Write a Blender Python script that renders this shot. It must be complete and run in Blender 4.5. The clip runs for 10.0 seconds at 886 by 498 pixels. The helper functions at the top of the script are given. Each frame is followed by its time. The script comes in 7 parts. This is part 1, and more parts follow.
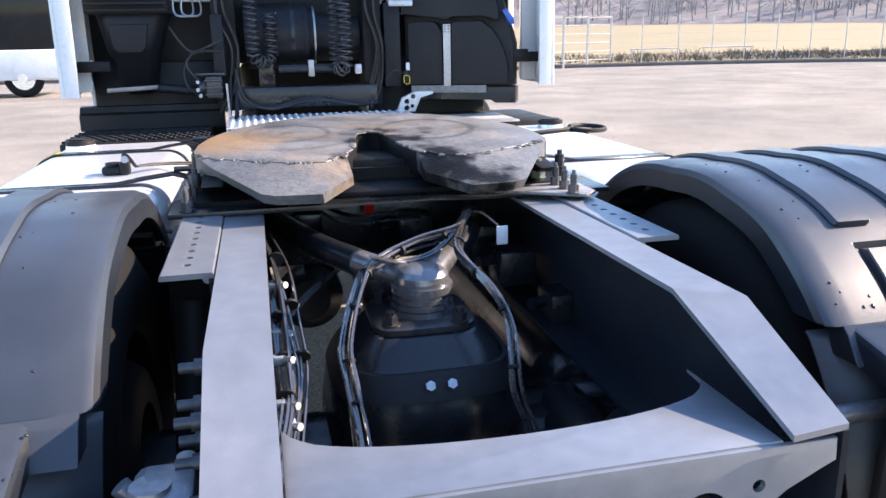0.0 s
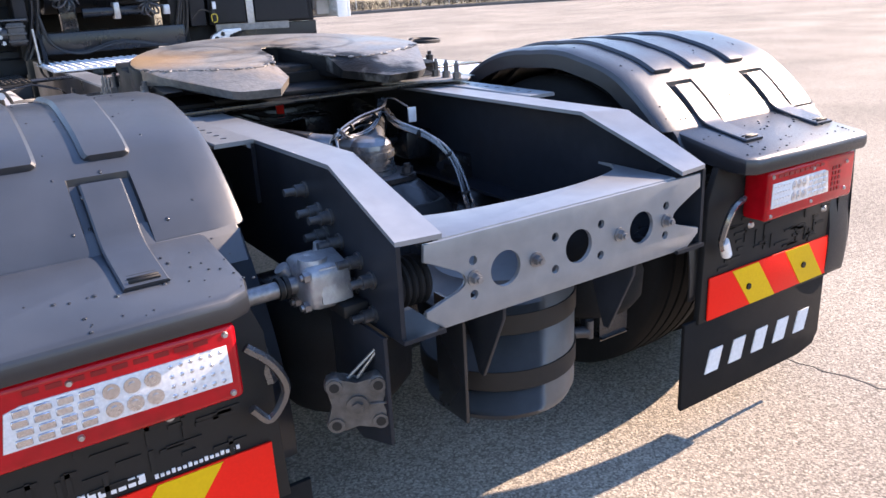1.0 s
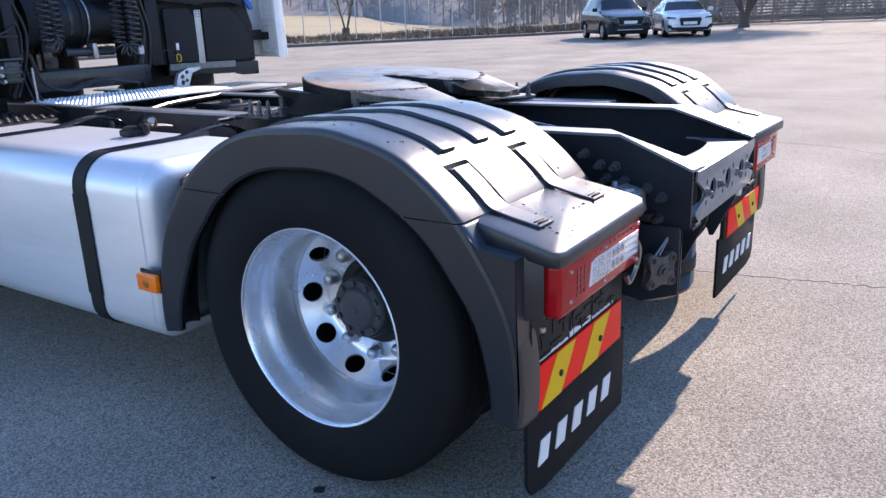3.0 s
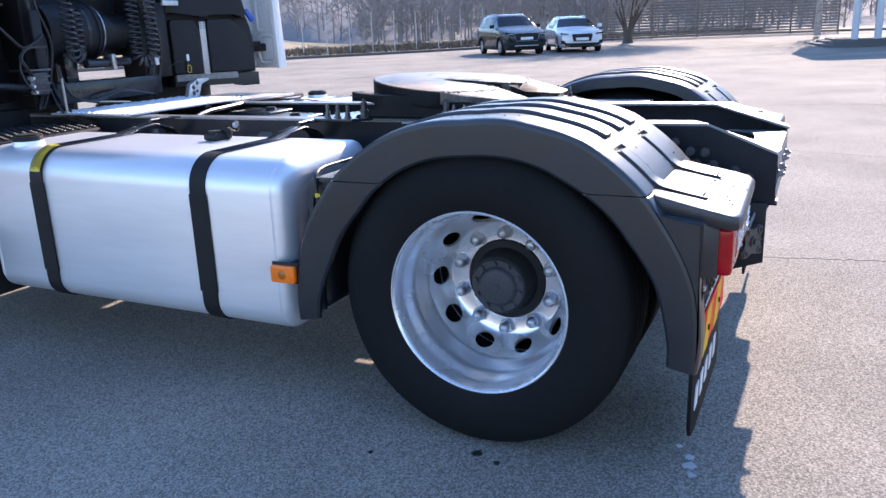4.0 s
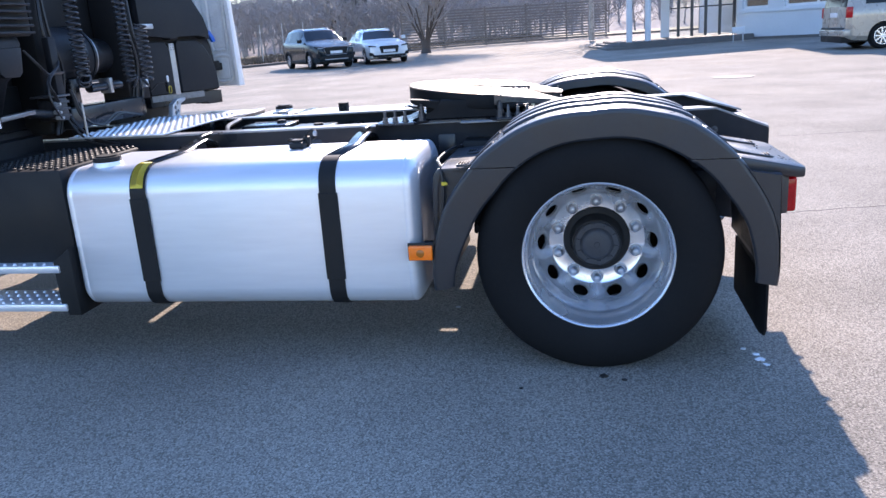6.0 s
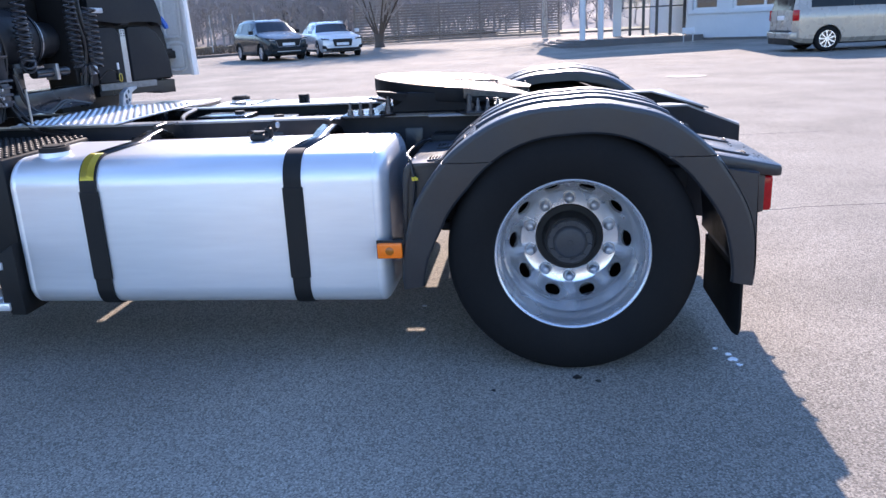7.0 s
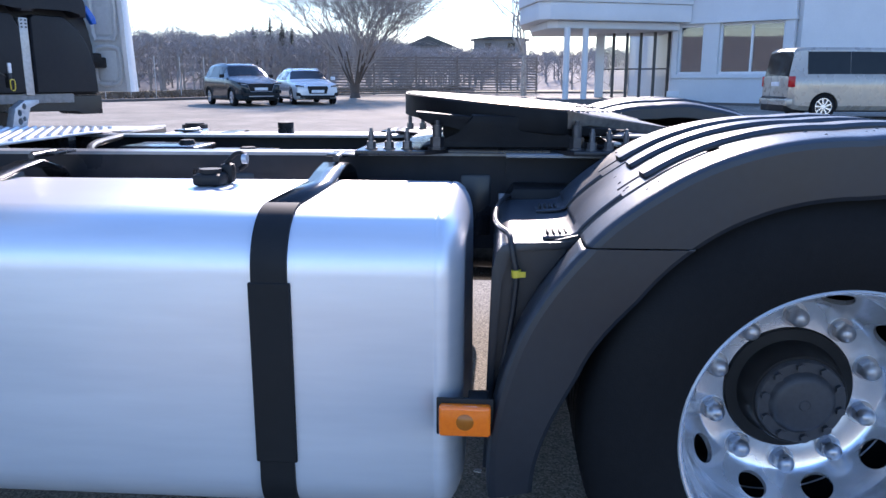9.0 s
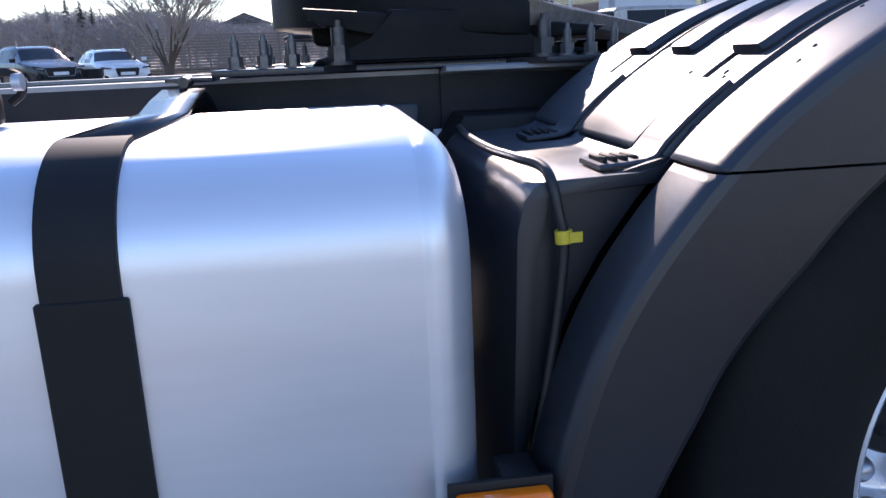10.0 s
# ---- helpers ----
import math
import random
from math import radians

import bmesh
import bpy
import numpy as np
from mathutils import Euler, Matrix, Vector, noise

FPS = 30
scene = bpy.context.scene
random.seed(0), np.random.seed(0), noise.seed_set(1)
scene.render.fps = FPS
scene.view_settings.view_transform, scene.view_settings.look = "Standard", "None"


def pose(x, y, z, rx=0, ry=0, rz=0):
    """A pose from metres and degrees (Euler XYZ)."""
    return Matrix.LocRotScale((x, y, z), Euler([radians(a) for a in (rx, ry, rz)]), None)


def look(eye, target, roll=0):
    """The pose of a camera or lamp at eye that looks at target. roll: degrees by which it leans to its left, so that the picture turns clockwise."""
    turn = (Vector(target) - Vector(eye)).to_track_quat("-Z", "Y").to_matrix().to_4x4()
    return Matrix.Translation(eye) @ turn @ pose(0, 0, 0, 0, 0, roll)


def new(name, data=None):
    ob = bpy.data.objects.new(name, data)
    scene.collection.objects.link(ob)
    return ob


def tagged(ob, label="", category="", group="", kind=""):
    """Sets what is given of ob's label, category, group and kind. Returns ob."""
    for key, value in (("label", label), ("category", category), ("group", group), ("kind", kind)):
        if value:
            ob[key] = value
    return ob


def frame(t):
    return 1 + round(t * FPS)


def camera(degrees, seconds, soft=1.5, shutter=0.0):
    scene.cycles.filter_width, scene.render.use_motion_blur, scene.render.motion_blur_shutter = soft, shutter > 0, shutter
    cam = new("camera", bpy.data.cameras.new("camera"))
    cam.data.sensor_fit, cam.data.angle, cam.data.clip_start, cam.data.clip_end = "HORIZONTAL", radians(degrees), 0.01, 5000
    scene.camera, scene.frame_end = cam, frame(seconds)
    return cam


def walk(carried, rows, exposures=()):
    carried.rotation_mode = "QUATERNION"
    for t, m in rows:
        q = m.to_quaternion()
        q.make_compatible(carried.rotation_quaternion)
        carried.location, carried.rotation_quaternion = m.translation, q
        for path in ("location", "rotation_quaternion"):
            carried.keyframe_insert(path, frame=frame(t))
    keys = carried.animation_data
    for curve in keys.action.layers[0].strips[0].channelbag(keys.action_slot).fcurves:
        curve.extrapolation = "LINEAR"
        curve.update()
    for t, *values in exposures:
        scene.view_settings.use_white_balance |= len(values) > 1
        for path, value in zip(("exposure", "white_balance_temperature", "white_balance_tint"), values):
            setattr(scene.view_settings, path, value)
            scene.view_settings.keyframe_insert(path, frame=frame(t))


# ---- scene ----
# ---- camera ----
cam = camera(59.3, 10.0)
# seconds, eye, target, roll
ROWS = [
    (0.0, (-0.322, -1.548, 1.33), (0.113, 0.333, 0.808), -1.1),
    (0.3, (-0.507, -1.676, 1.29), (0.14, 0.113, 0.673), -2.3),
    (0.5, (-0.651, -1.765, 1.276), (0.125, -0.036, 0.637), -2.3),
    (0.7, (-0.785, -1.829, 1.289), (0.102, -0.161, 0.631), -2.6),
    (1.0, (-1.019, -1.867, 1.259), (0.014, -0.283, 0.607), -3.0),
    (1.5, (-1.492, -1.839, 1.291), (-0.274, -0.378, 0.672), -3.7),
    (2.0, (-1.95, -1.802, 1.3), (-0.589, -0.461, 0.71), -3.6),
    (2.5, (-2.34, -1.634, 1.299), (-0.855, -0.424, 0.723), -3.0),
    (2.7, (-2.495, -1.573, 1.327), (-0.973, -0.415, 0.745), -2.6),
    (3.8, (-3.215, -1.028, 1.276), (-1.502, -0.146, 0.739), -2.0),
    (4.0, (-3.318, -0.911, 1.305), (-1.588, -0.069, 0.76), -2.2),
    (4.5, (-3.621, -0.622, 1.331), (-1.84, 0.107, 0.786), -2.8),
    (5.0, (-3.82, -0.317, 1.318), (-1.991, 0.278, 0.77), -3.3),
    (5.2, (-3.909, -0.217, 1.315), (-2.062, 0.328, 0.779), -3.4),
    (6.3, (-4.239, 0.079, 1.385), (-2.341, 0.389, 0.834), -3.7),
    (6.5, (-4.217, 0.088, 1.385), (-2.317, 0.373, 0.831), -3.3),
    (7.0, (-4.113, 0.132, 1.355), (-2.207, 0.37, 0.796), -2.7),
    (7.5, (-3.767, 0.222, 1.306), (-1.858, 0.43, 0.748), -2.1),
    (8.0, (-3.419, 0.373, 1.222), (-1.504, 0.555, 0.672), -1.6),
    (8.5, (-3.008, 0.512, 1.146), (-1.08, 0.676, 0.639), -0.9),
    (9.0, (-2.633, 0.632, 1.143), (-0.684, 0.779, 0.718), 0.0),
    (9.5, (-2.283, 0.765, 1.081), (-0.325, 0.736, 0.672), -1.3),
    (10.0, (-1.943, 0.836, 0.971), (-0.022, 0.573, 0.481), -2.4),
]
walk(cam, [(t, look(eye, aim, roll)) for t, eye, aim, roll in ROWS],
     exposures=[(0.0, 1.66, 6300, 20), (0.5, 2.03, 6700, 22), (1.0, 1.66, 6500, 24), (1.5, 1.48, 6150, 25), (2.5, 1.1, 5850, 22), (4.5, 1.33, 5700, 22), (5.2, 1.38, 5680, 22), (7.0, 1.28, 5650, 23), (8.0, 1.42, 5520, 24), (8.5, 1.5, 5380, 24), (9.0, 1.12, 5460, 23), (9.5, 0.77, 5530, 23), (10.0, 0.93, 5850, 26)])

# ---- light ----
SUN_ELEV, SUN_AZ = 29.0, 90.0
world = bpy.data.worlds.new("sky")
scene.world = world
world.use_nodes = True
wn = world.node_tree
sky = wn.nodes.new("ShaderNodeTexSky")
sky.sky_type = "NISHITA"
sky.sun_disc = False
sky.sun_elevation, sky.sun_rotation = radians(SUN_ELEV), radians(SUN_AZ)
sky.air_density, sky.dust_density, sky.ozone_density = 1.4, 0.05, 4.2
wn.links.new(sky.outputs[0], wn.nodes["Background"].inputs[0])
wn.nodes["Background"].inputs[1].default_value = 0.141
sun = new("sun", bpy.data.lights.new("sun", "SUN"))
sun.data.energy, sun.data.angle, sun.data.color = 4.9, radians(0.53), (1.0, 0.82, 0.6)
sun.matrix_world = look((60, 0.0, 60 * math.tan(radians(SUN_ELEV))), (0, 0, 0))


# ---- materials ----
def mat(name, col, col2=None, rough=0.5, metal=0.0, scale=60.0, big=4.0, bump=0.0, bscale=250.0, coat=0.0, rvar=0.12, spec=0.5, stretch=(1, 1, 1), emit=0.0):
    """Two-scale noise between two colours, with varied gloss and fine relief, in metres."""
    m = bpy.data.materials.new(name)
    m.use_nodes = True
    t = m.node_tree
    n, l = t.nodes, t.links
    p = n["Principled BSDF"]
    col2 = col2 or tuple(c * 0.75 for c in col)
    geo = n.new("ShaderNodeNewGeometry")
    mp = n.new("ShaderNodeMapping")
    mp.inputs["Scale"].default_value = stretch
    l.new(geo.outputs["Position"], mp.inputs[0])
    a, b = n.new("ShaderNodeTexNoise"), n.new("ShaderNodeTexNoise")
    a.inputs["Scale"].default_value, b.inputs["Scale"].default_value = scale, big
    a.inputs["Detail"].default_value, b.inputs["Detail"].default_value = 3, 5
    for q in (a, b):
        l.new(mp.outputs[0], q.inputs["Vector"])
    s = n.new("ShaderNodeMath")
    s.operation = "ADD"
    l.new(a.outputs[0], s.inputs[0])
    l.new(b.outputs[0], s.inputs[1])
    r = n.new("ShaderNodeMapRange")
    r.inputs[1].default_value, r.inputs[2].default_value = 0.7, 1.3
    l.new(s.outputs[0], r.inputs[0])
    mx = n.new("ShaderNodeMix")
    mx.data_type = "RGBA"
    mx.inputs[6].default_value, mx.inputs[7].default_value = (*col2, 1), (*col, 1)
    l.new(r.outputs[0], mx.inputs[0])
    l.new(mx.outputs[2], p.inputs["Base Color"])
    rr = n.new("ShaderNodeMapRange")
    rr.inputs[1].default_value, rr.inputs[2].default_value = 0.3, 0.7
    rr.inputs[3].default_value, rr.inputs[4].default_value = max(0.03, rough - rvar), min(1, rough + rvar)
    l.new(b.outputs[0], rr.inputs[0])
    l.new(rr.outputs[0], p.inputs["Roughness"])
    p.inputs["Metallic"].default_value = metal
    p.inputs["Specular IOR Level"].default_value = spec
    p.inputs["Coat Weight"].default_value = coat
    if emit:
        p.inputs["Emission Color"].default_value, p.inputs["Emission Strength"].default_value = (*col, 1), emit
    if bump:
        c = n.new("ShaderNodeTexNoise")
        c.inputs["Scale"].default_value, c.inputs["Detail"].default_value = bscale, 2
        l.new(mp.outputs[0], c.inputs["Vector"])
        u = n.new("ShaderNodeBump")
        u.inputs["Strength"].default_value, u.inputs["Distance"].default_value = bump, 0.004
        l.new(c.outputs[0], u.inputs["Height"])
        l.new(u.outputs[0], p.inputs["Normal"])
    return m


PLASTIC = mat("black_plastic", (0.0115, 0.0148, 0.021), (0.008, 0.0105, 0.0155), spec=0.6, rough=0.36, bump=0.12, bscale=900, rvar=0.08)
SATIN = mat("dark_paint", (0.015, 0.0165, 0.02), (0.01, 0.011, 0.0135), rough=0.27, scale=30, rvar=0.12)
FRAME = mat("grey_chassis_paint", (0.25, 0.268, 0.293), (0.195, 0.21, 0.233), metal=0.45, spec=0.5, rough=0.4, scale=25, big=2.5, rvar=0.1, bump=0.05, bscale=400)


def lighten_tops(m, top_tone):
    """Upward faces lightened: their daylight put into the colour, in dusty patches."""
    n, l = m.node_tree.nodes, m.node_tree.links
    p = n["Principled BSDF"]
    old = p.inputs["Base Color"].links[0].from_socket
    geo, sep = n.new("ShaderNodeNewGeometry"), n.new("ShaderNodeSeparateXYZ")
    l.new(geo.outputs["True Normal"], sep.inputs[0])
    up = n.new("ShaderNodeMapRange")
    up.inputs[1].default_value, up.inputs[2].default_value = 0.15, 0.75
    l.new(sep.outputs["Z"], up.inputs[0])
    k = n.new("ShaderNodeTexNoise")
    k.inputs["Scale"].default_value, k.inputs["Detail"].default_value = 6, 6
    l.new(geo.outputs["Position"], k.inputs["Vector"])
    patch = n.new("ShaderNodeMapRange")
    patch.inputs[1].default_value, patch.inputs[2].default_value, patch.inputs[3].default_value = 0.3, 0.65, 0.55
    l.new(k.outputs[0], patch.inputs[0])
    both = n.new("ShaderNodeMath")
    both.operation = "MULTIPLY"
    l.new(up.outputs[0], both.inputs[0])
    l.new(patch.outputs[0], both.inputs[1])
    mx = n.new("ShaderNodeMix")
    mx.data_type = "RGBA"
    mx.inputs[7].default_value = (*top_tone, 1)
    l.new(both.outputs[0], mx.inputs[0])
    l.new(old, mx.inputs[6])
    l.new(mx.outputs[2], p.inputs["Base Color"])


lighten_tops(PLASTIC, (0.043, 0.051, 0.065))
# shaded copy of the chassis paint: webs and brackets carry their shade in colour
FRAME_SHADED = mat("shaded_chassis_paint", (0.019, 0.022, 0.029), (0.013, 0.0155, 0.02), rough=0.36, spec=0.17, scale=25, big=2.5, bump=0.06, bscale=300)
BLACK = mat("matt_black", (0.008, 0.0085, 0.0095), rough=0.6, spec=0.35)
RUBBER = mat("tyre_rubber", (0.008, 0.0085, 0.0098), (0.0055, 0.006, 0.007), rough=0.75, spec=0.2, scale=80, bump=0.15, bscale=300)
ALU = mat("brushed_aluminium", (0.79, 0.81, 0.845), (0.73, 0.75, 0.79), rough=0.37, metal=0.57, scale=5, big=0.8, stretch=(1, 1, 9), rvar=0.07, bump=0.015, bscale=300)
RIM = mat("silver_wheel_paint", (0.8, 0.82, 0.86), (0.7, 0.72, 0.76), rough=0.26, metal=0.76, scale=50, rvar=0.07)
STEEL = mat("zinc_steel", (0.5, 0.5, 0.51), (0.34, 0.34, 0.35), rough=0.4, metal=0.9, scale=90)
DARKSTEEL = mat("oily_steel", (0.1, 0.1, 0.105), (0.045, 0.045, 0.05), rough=0.4, metal=0.8, scale=50)
CAST = mat("cast_aluminium", (0.62, 0.64, 0.66), (0.42, 0.44, 0.47), rough=0.45, metal=0.7, scale=45, bump=0.1)
WHITE = mat("white_cab_paint", (0.72, 0.73, 0.73), (0.62, 0.63, 0.63), rough=0.32, coat=0.3)
GREYBOX = mat("grey_plastic", (0.013, 0.014, 0.0175), (0.009, 0.01, 0.0125), rough=0.5, spec=0.3, bump=0.1, bscale=700)
RED = mat("red_lamp_lens", (0.43, 0.004, 0.01), (0.28, 0.002, 0.005), rough=0.1, coat=0.0, spec=0.35, scale=40)
CLEAR = mat("clear_lamp_lens", (0.72, 0.73, 0.75), (0.5, 0.51, 0.54), rough=0.12, coat=0.8, scale=160)
REFLECTOR = mat("chrome_reflector", (0.7, 0.7, 0.72), (0.45, 0.45, 0.48), rough=0.3, metal=1.0, scale=200)
ORANGE = mat("amber_lens", (1.0, 0.22, 0.003), (0.92, 0.18, 0.002), rough=0.2, coat=0.5, scale=150)
SIGNRED = mat("fluorescent_red_film", (0.9, 0.02, 0.008), (0.82, 0.016, 0.006), rough=0.45, spec=0.15, scale=150)
SIGNYEL = mat("yellow_film", (0.72, 0.44, 0.004), (0.64, 0.38, 0.004), rough=0.45, spec=0.15, scale=150)
INK = mat("white_print", (0.75, 0.76, 0.78), (0.6, 0.61, 0.63), rough=0.5, scale=90)
YELLOW = mat("yellow_label", (0.7, 0.55, 0.03), (0.55, 0.42, 0.03), rough=0.5, scale=300)
BLUE = mat("blue_plastic", (0.02, 0.12, 0.55), rough=0.35)
CABLE = mat("black_cable", (0.02, 0.02, 0.022), rough=0.4, scale=200)


def worn_plate():
    """Fifth wheel top: bare and rusty steel with grease rings."""
    m = mat("worn_coupling_plate", (0.22, 0.215, 0.203), (0.115, 0.112, 0.108), rough=0.48, metal=0.35, scale=70, big=9, bump=0.35, bscale=120)
    t = m.node_tree
    n, l = t.nodes, t.links
    p = n["Principled BSDF"]
    old = p.inputs["Base Color"].links[0].from_socket
    geo = n.new("ShaderNodeNewGeometry")
    for centre, size, colour, fac in (((-0.25, 0.68, 1.08), 62.0, (0.07, 0.068, 0.066), 0.75), ((0.14, 0.66, 1.08), 52.0, (0.06, 0.058, 0.056), 0.8)):
        v = n.new("ShaderNodeVectorMath")
        v.operation = "DISTANCE"
        v.inputs[1].default_value = centre
        l.new(geo.outputs["Position"], v.inputs[0])
        w = n.new("ShaderNodeMath")
        w.operation = "MULTIPLY"
        w.inputs[1].default_value = size
        l.new(v.outputs["Value"], w.inputs[0])
        k = n.new("ShaderNodeTexNoise")
        k.inputs["Scale"].default_value = 7
        l.new(geo.outputs["Position"], k.inputs["Vector"])
        a = n.new("ShaderNodeMath")
        a.operation = "MULTIPLY_ADD"
        a.inputs[1].default_value = 1.6
        l.new(k.outputs[0], a.inputs[0])
        l.new(w.outputs[0], a.inputs[2])
        s = n.new("ShaderNodeMath")
        s.operation = "SINE"
        l.new(a.outputs[0], s.inputs[0])
        r = n.new("ShaderNodeMapRange")
        r.inputs[1].default_value, r.inputs[2].default_value, r.inputs[4].default_value = 0.72, 1.0, fac
        l.new(s.outputs[0], r.inputs[0])
        near = n.new("ShaderNodeMapRange")
        near.inputs[1].default_value, near.inputs[2].default_value, near.inputs[3].default_value, near.inputs[4].default_value = 0.19, 0.25, 1.0, 0.0
        l.new(v.outputs["Value"], near.inputs[0])
        both = n.new("ShaderNodeMath")
        both.operation = "MULTIPLY"
        l.new(r.outputs[0], both.inputs[0])
        l.new(near.outputs[0], both.inputs[1])
        r = both
        mx = n.new("ShaderNodeMix")
        mx.data_type = "RGBA"
        mx.inputs[7].default_value = (*colour, 1)
        l.new(r.outputs[0], mx.inputs[0])
        l.new(old, mx.inputs[6])
        old = mx.outputs[2]
    k = n.new("ShaderNodeTexNoise")
    k.inputs["Scale"].default_value, k.inputs["Detail"].default_value = 5, 6
    l.new(geo.outputs["Position"], k.inputs["Vector"])
    r = n.new("ShaderNodeMapRange")
    r.inputs[1].default_value, r.inputs[2].default_value, r.inputs[4].default_value = 0.52, 0.7, 0.7
    l.new(k.outputs[0], r.inputs[0])
    mx = n.new("ShaderNodeMix")
    mx.data_type = "RGBA"
    mx.inputs[7].default_value = (0.3, 0.22, 0.14, 1)
    l.new(r.outputs[0], mx.inputs[0])
    l.new(old, mx.inputs[6])
    old = mx.outputs[2]
    v = n.new("ShaderNodeVectorMath")
    v.operation = "DISTANCE"
    v.inputs[1].default_value = (-0.47, 0.62, 1.08)
    l.new(geo.outputs["Position"], v.inputs[0])
    a = n.new("ShaderNodeMath")
    a.operation = "MULTIPLY_ADD"
    a.inputs[1].default_value = -0.25
    l.new(k.outputs[0], a.inputs[0])
    l.new(v.outputs["Value"], a.inputs[2])
    r = n.new("ShaderNodeMapRange")
    r.inputs[1].default_value, r.inputs[2].default_value, r.inputs[3].default_value, r.inputs[4].default_value = -0.08, 0.12, 0.85, 0.0
    l.new(a.outputs[0], r.inputs[0])
    mx = n.new("ShaderNodeMix")
    mx.data_type = "RGBA"
    mx.inputs[7].default_value = (0.5, 0.29, 0.12, 1)
    l.new(r.outputs[0], mx.inputs[0])
    l.new(old, mx.inputs[6])
    old = mx.outputs[2]
    # thick black grease on one side of the throat
    level, last = None, None
    for centre, reach in (((0.05, 0.3, 1.045), 0.14), ((0.0, 0.56, 1.07), 0.07), ((0.12, 0.21, 1.03), 0.1)):
        v = n.new("ShaderNodeVectorMath")
        v.operation = "DISTANCE"
        v.inputs[1].default_value = centre
        l.new(geo.outputs["Position"], v.inputs[0])
        k = n.new("ShaderNodeTexNoise")
        k.inputs["Scale"].default_value, k.inputs["Detail"].default_value = 14, 6
        l.new(geo.outputs["Position"], k.inputs["Vector"])
        a = n.new("ShaderNodeMath")
        a.operation = "MULTIPLY_ADD"
        a.inputs[1].default_value = -0.45
        l.new(k.outputs[0], a.inputs[0])
        l.new(v.outputs["Value"], a.inputs[2])
        r = n.new("ShaderNodeMapRange")
        r.inputs[1].default_value, r.inputs[2].default_value, r.inputs[3].default_value, r.inputs[4].default_value = reach - 0.26, reach - 0.17, 0.92, 0.0
        l.new(a.outputs[0], r.inputs[0])
        mx = n.new("ShaderNodeMix")
        mx.data_type = "RGBA"
        mx.inputs[7].default_value = (0.008, 0.008, 0.0085, 1)
        l.new(r.outputs[0], mx.inputs[0])
        sp = n.new("ShaderNodeMapRange")
        sp.inputs[2].default_value, sp.inputs[3].default_value, sp.inputs[4].default_value = 0.92, level or 0.5, 0.08
        l.new(r.outputs[0], sp.inputs[0])
        if level is None:
            level = 0.5
        else:
            low = n.new("ShaderNodeMath")
            low.operation = "MINIMUM"
            l.new(sp.outputs[0], low.inputs[0])
            l.new(last, low.inputs[1])
            sp = low
        last = sp.outputs[0]
        l.new(old, mx.inputs[6])
        old = mx.outputs[2]
    l.new(mx.outputs[2], p.inputs["Base Color"])
    l.new(last, p.inputs["Specular IOR Level"])
    return m


WORN = worn_plate()


def asphalt():
    m = mat("pale_asphalt", (0.34, 0.306, 0.258), (0.2, 0.183, 0.156), rough=0.92, spec=0.12, scale=110, big=0.35, bump=1.0, bscale=120, rvar=0.1)
    t = m.node_tree
    n, l = t.nodes, t.links
    p = n["Principled BSDF"]
    old = p.inputs["Base Color"].links[0].from_socket
    geo = n.new("ShaderNodeNewGeometry")
    v = n.new("ShaderNodeTexVoronoi")
    v.inputs["Scale"].default_value = 165
    l.new(geo.outputs["Position"], v.inputs["Vector"])
    r = n.new("ShaderNodeMapRange")
    r.inputs[1].default_value, r.inputs[2].default_value, r.inputs[3].default_value, r.inputs[4].default_value = 0.25, 0.85, 1.06, 0.82
    l.new(v.outputs["Distance"], r.inputs[0])
    k = n.new("ShaderNodeTexNoise")
    k.inputs["Scale"].default_value, k.inputs["Detail"].default_value = 0.8, 6
    l.new(geo.outputs["Position"], k.inputs["Vector"])
    r2 = n.new("ShaderNodeMapRange")
    r2.inputs[1].default_value, r2.inputs[2].default_value, r2.inputs[3].default_value, r2.inputs[4].default_value = 0.35, 0.65, 0.85, 1.1
    l.new(k.outputs[0], r2.inputs[0])
    mu = n.new("ShaderNodeMath")
    mu.operation = "MULTIPLY"
    l.new(r.outputs[0], mu.inputs[0])
    l.new(r2.outputs[0], mu.inputs[1])
    st = n.new("ShaderNodeSeparateColor")
    l.new(v.outputs["Color"], st.inputs[0])
    r3 = n.new("ShaderNodeMapRange")
    r3.inputs[3].default_value, r3.inputs[4].default_value = 0.58, 1.5
    l.new(st.outputs[0], r3.inputs[0])
    m3 = n.new("ShaderNodeMath")
    m3.operation = "MULTIPLY"
    l.new(mu.outputs[0], m3.inputs[0])
    l.new(r3.outputs[0], m3.inputs[1])
    mu = m3
    s = n.new("ShaderNodeVectorMath")
    s.operation = "SCALE"
    l.new(old, s.inputs[0])
    l.new(mu.outputs[0], s.inputs["Scale"])
    l.new(s.outputs[0], p.inputs["Base Color"])
    return m


ASPHALT = asphalt()


# ---- mesh tools ----
def bx(bm, x0, x1, y0, y1, z0, z1, b=0.0, seg=2):
    """A box, its edges rounded by b."""
    v = bmesh.ops.create_cube(bm, size=1)["verts"]
    for u in v:
        u.co = Vector(((x0 + x1) / 2 + u.co.x * (x1 - x0), (y0 + y1) / 2 + u.co.y * (y1 - y0), (z0 + z1) / 2 + u.co.z * (z1 - z0)))
    if b:
        e = list({e for u in v for e in u.link_edges})
        bmesh.ops.bevel(bm, geom=e, offset=b, segments=seg, profile=0.5, affect="EDGES")
    return bm


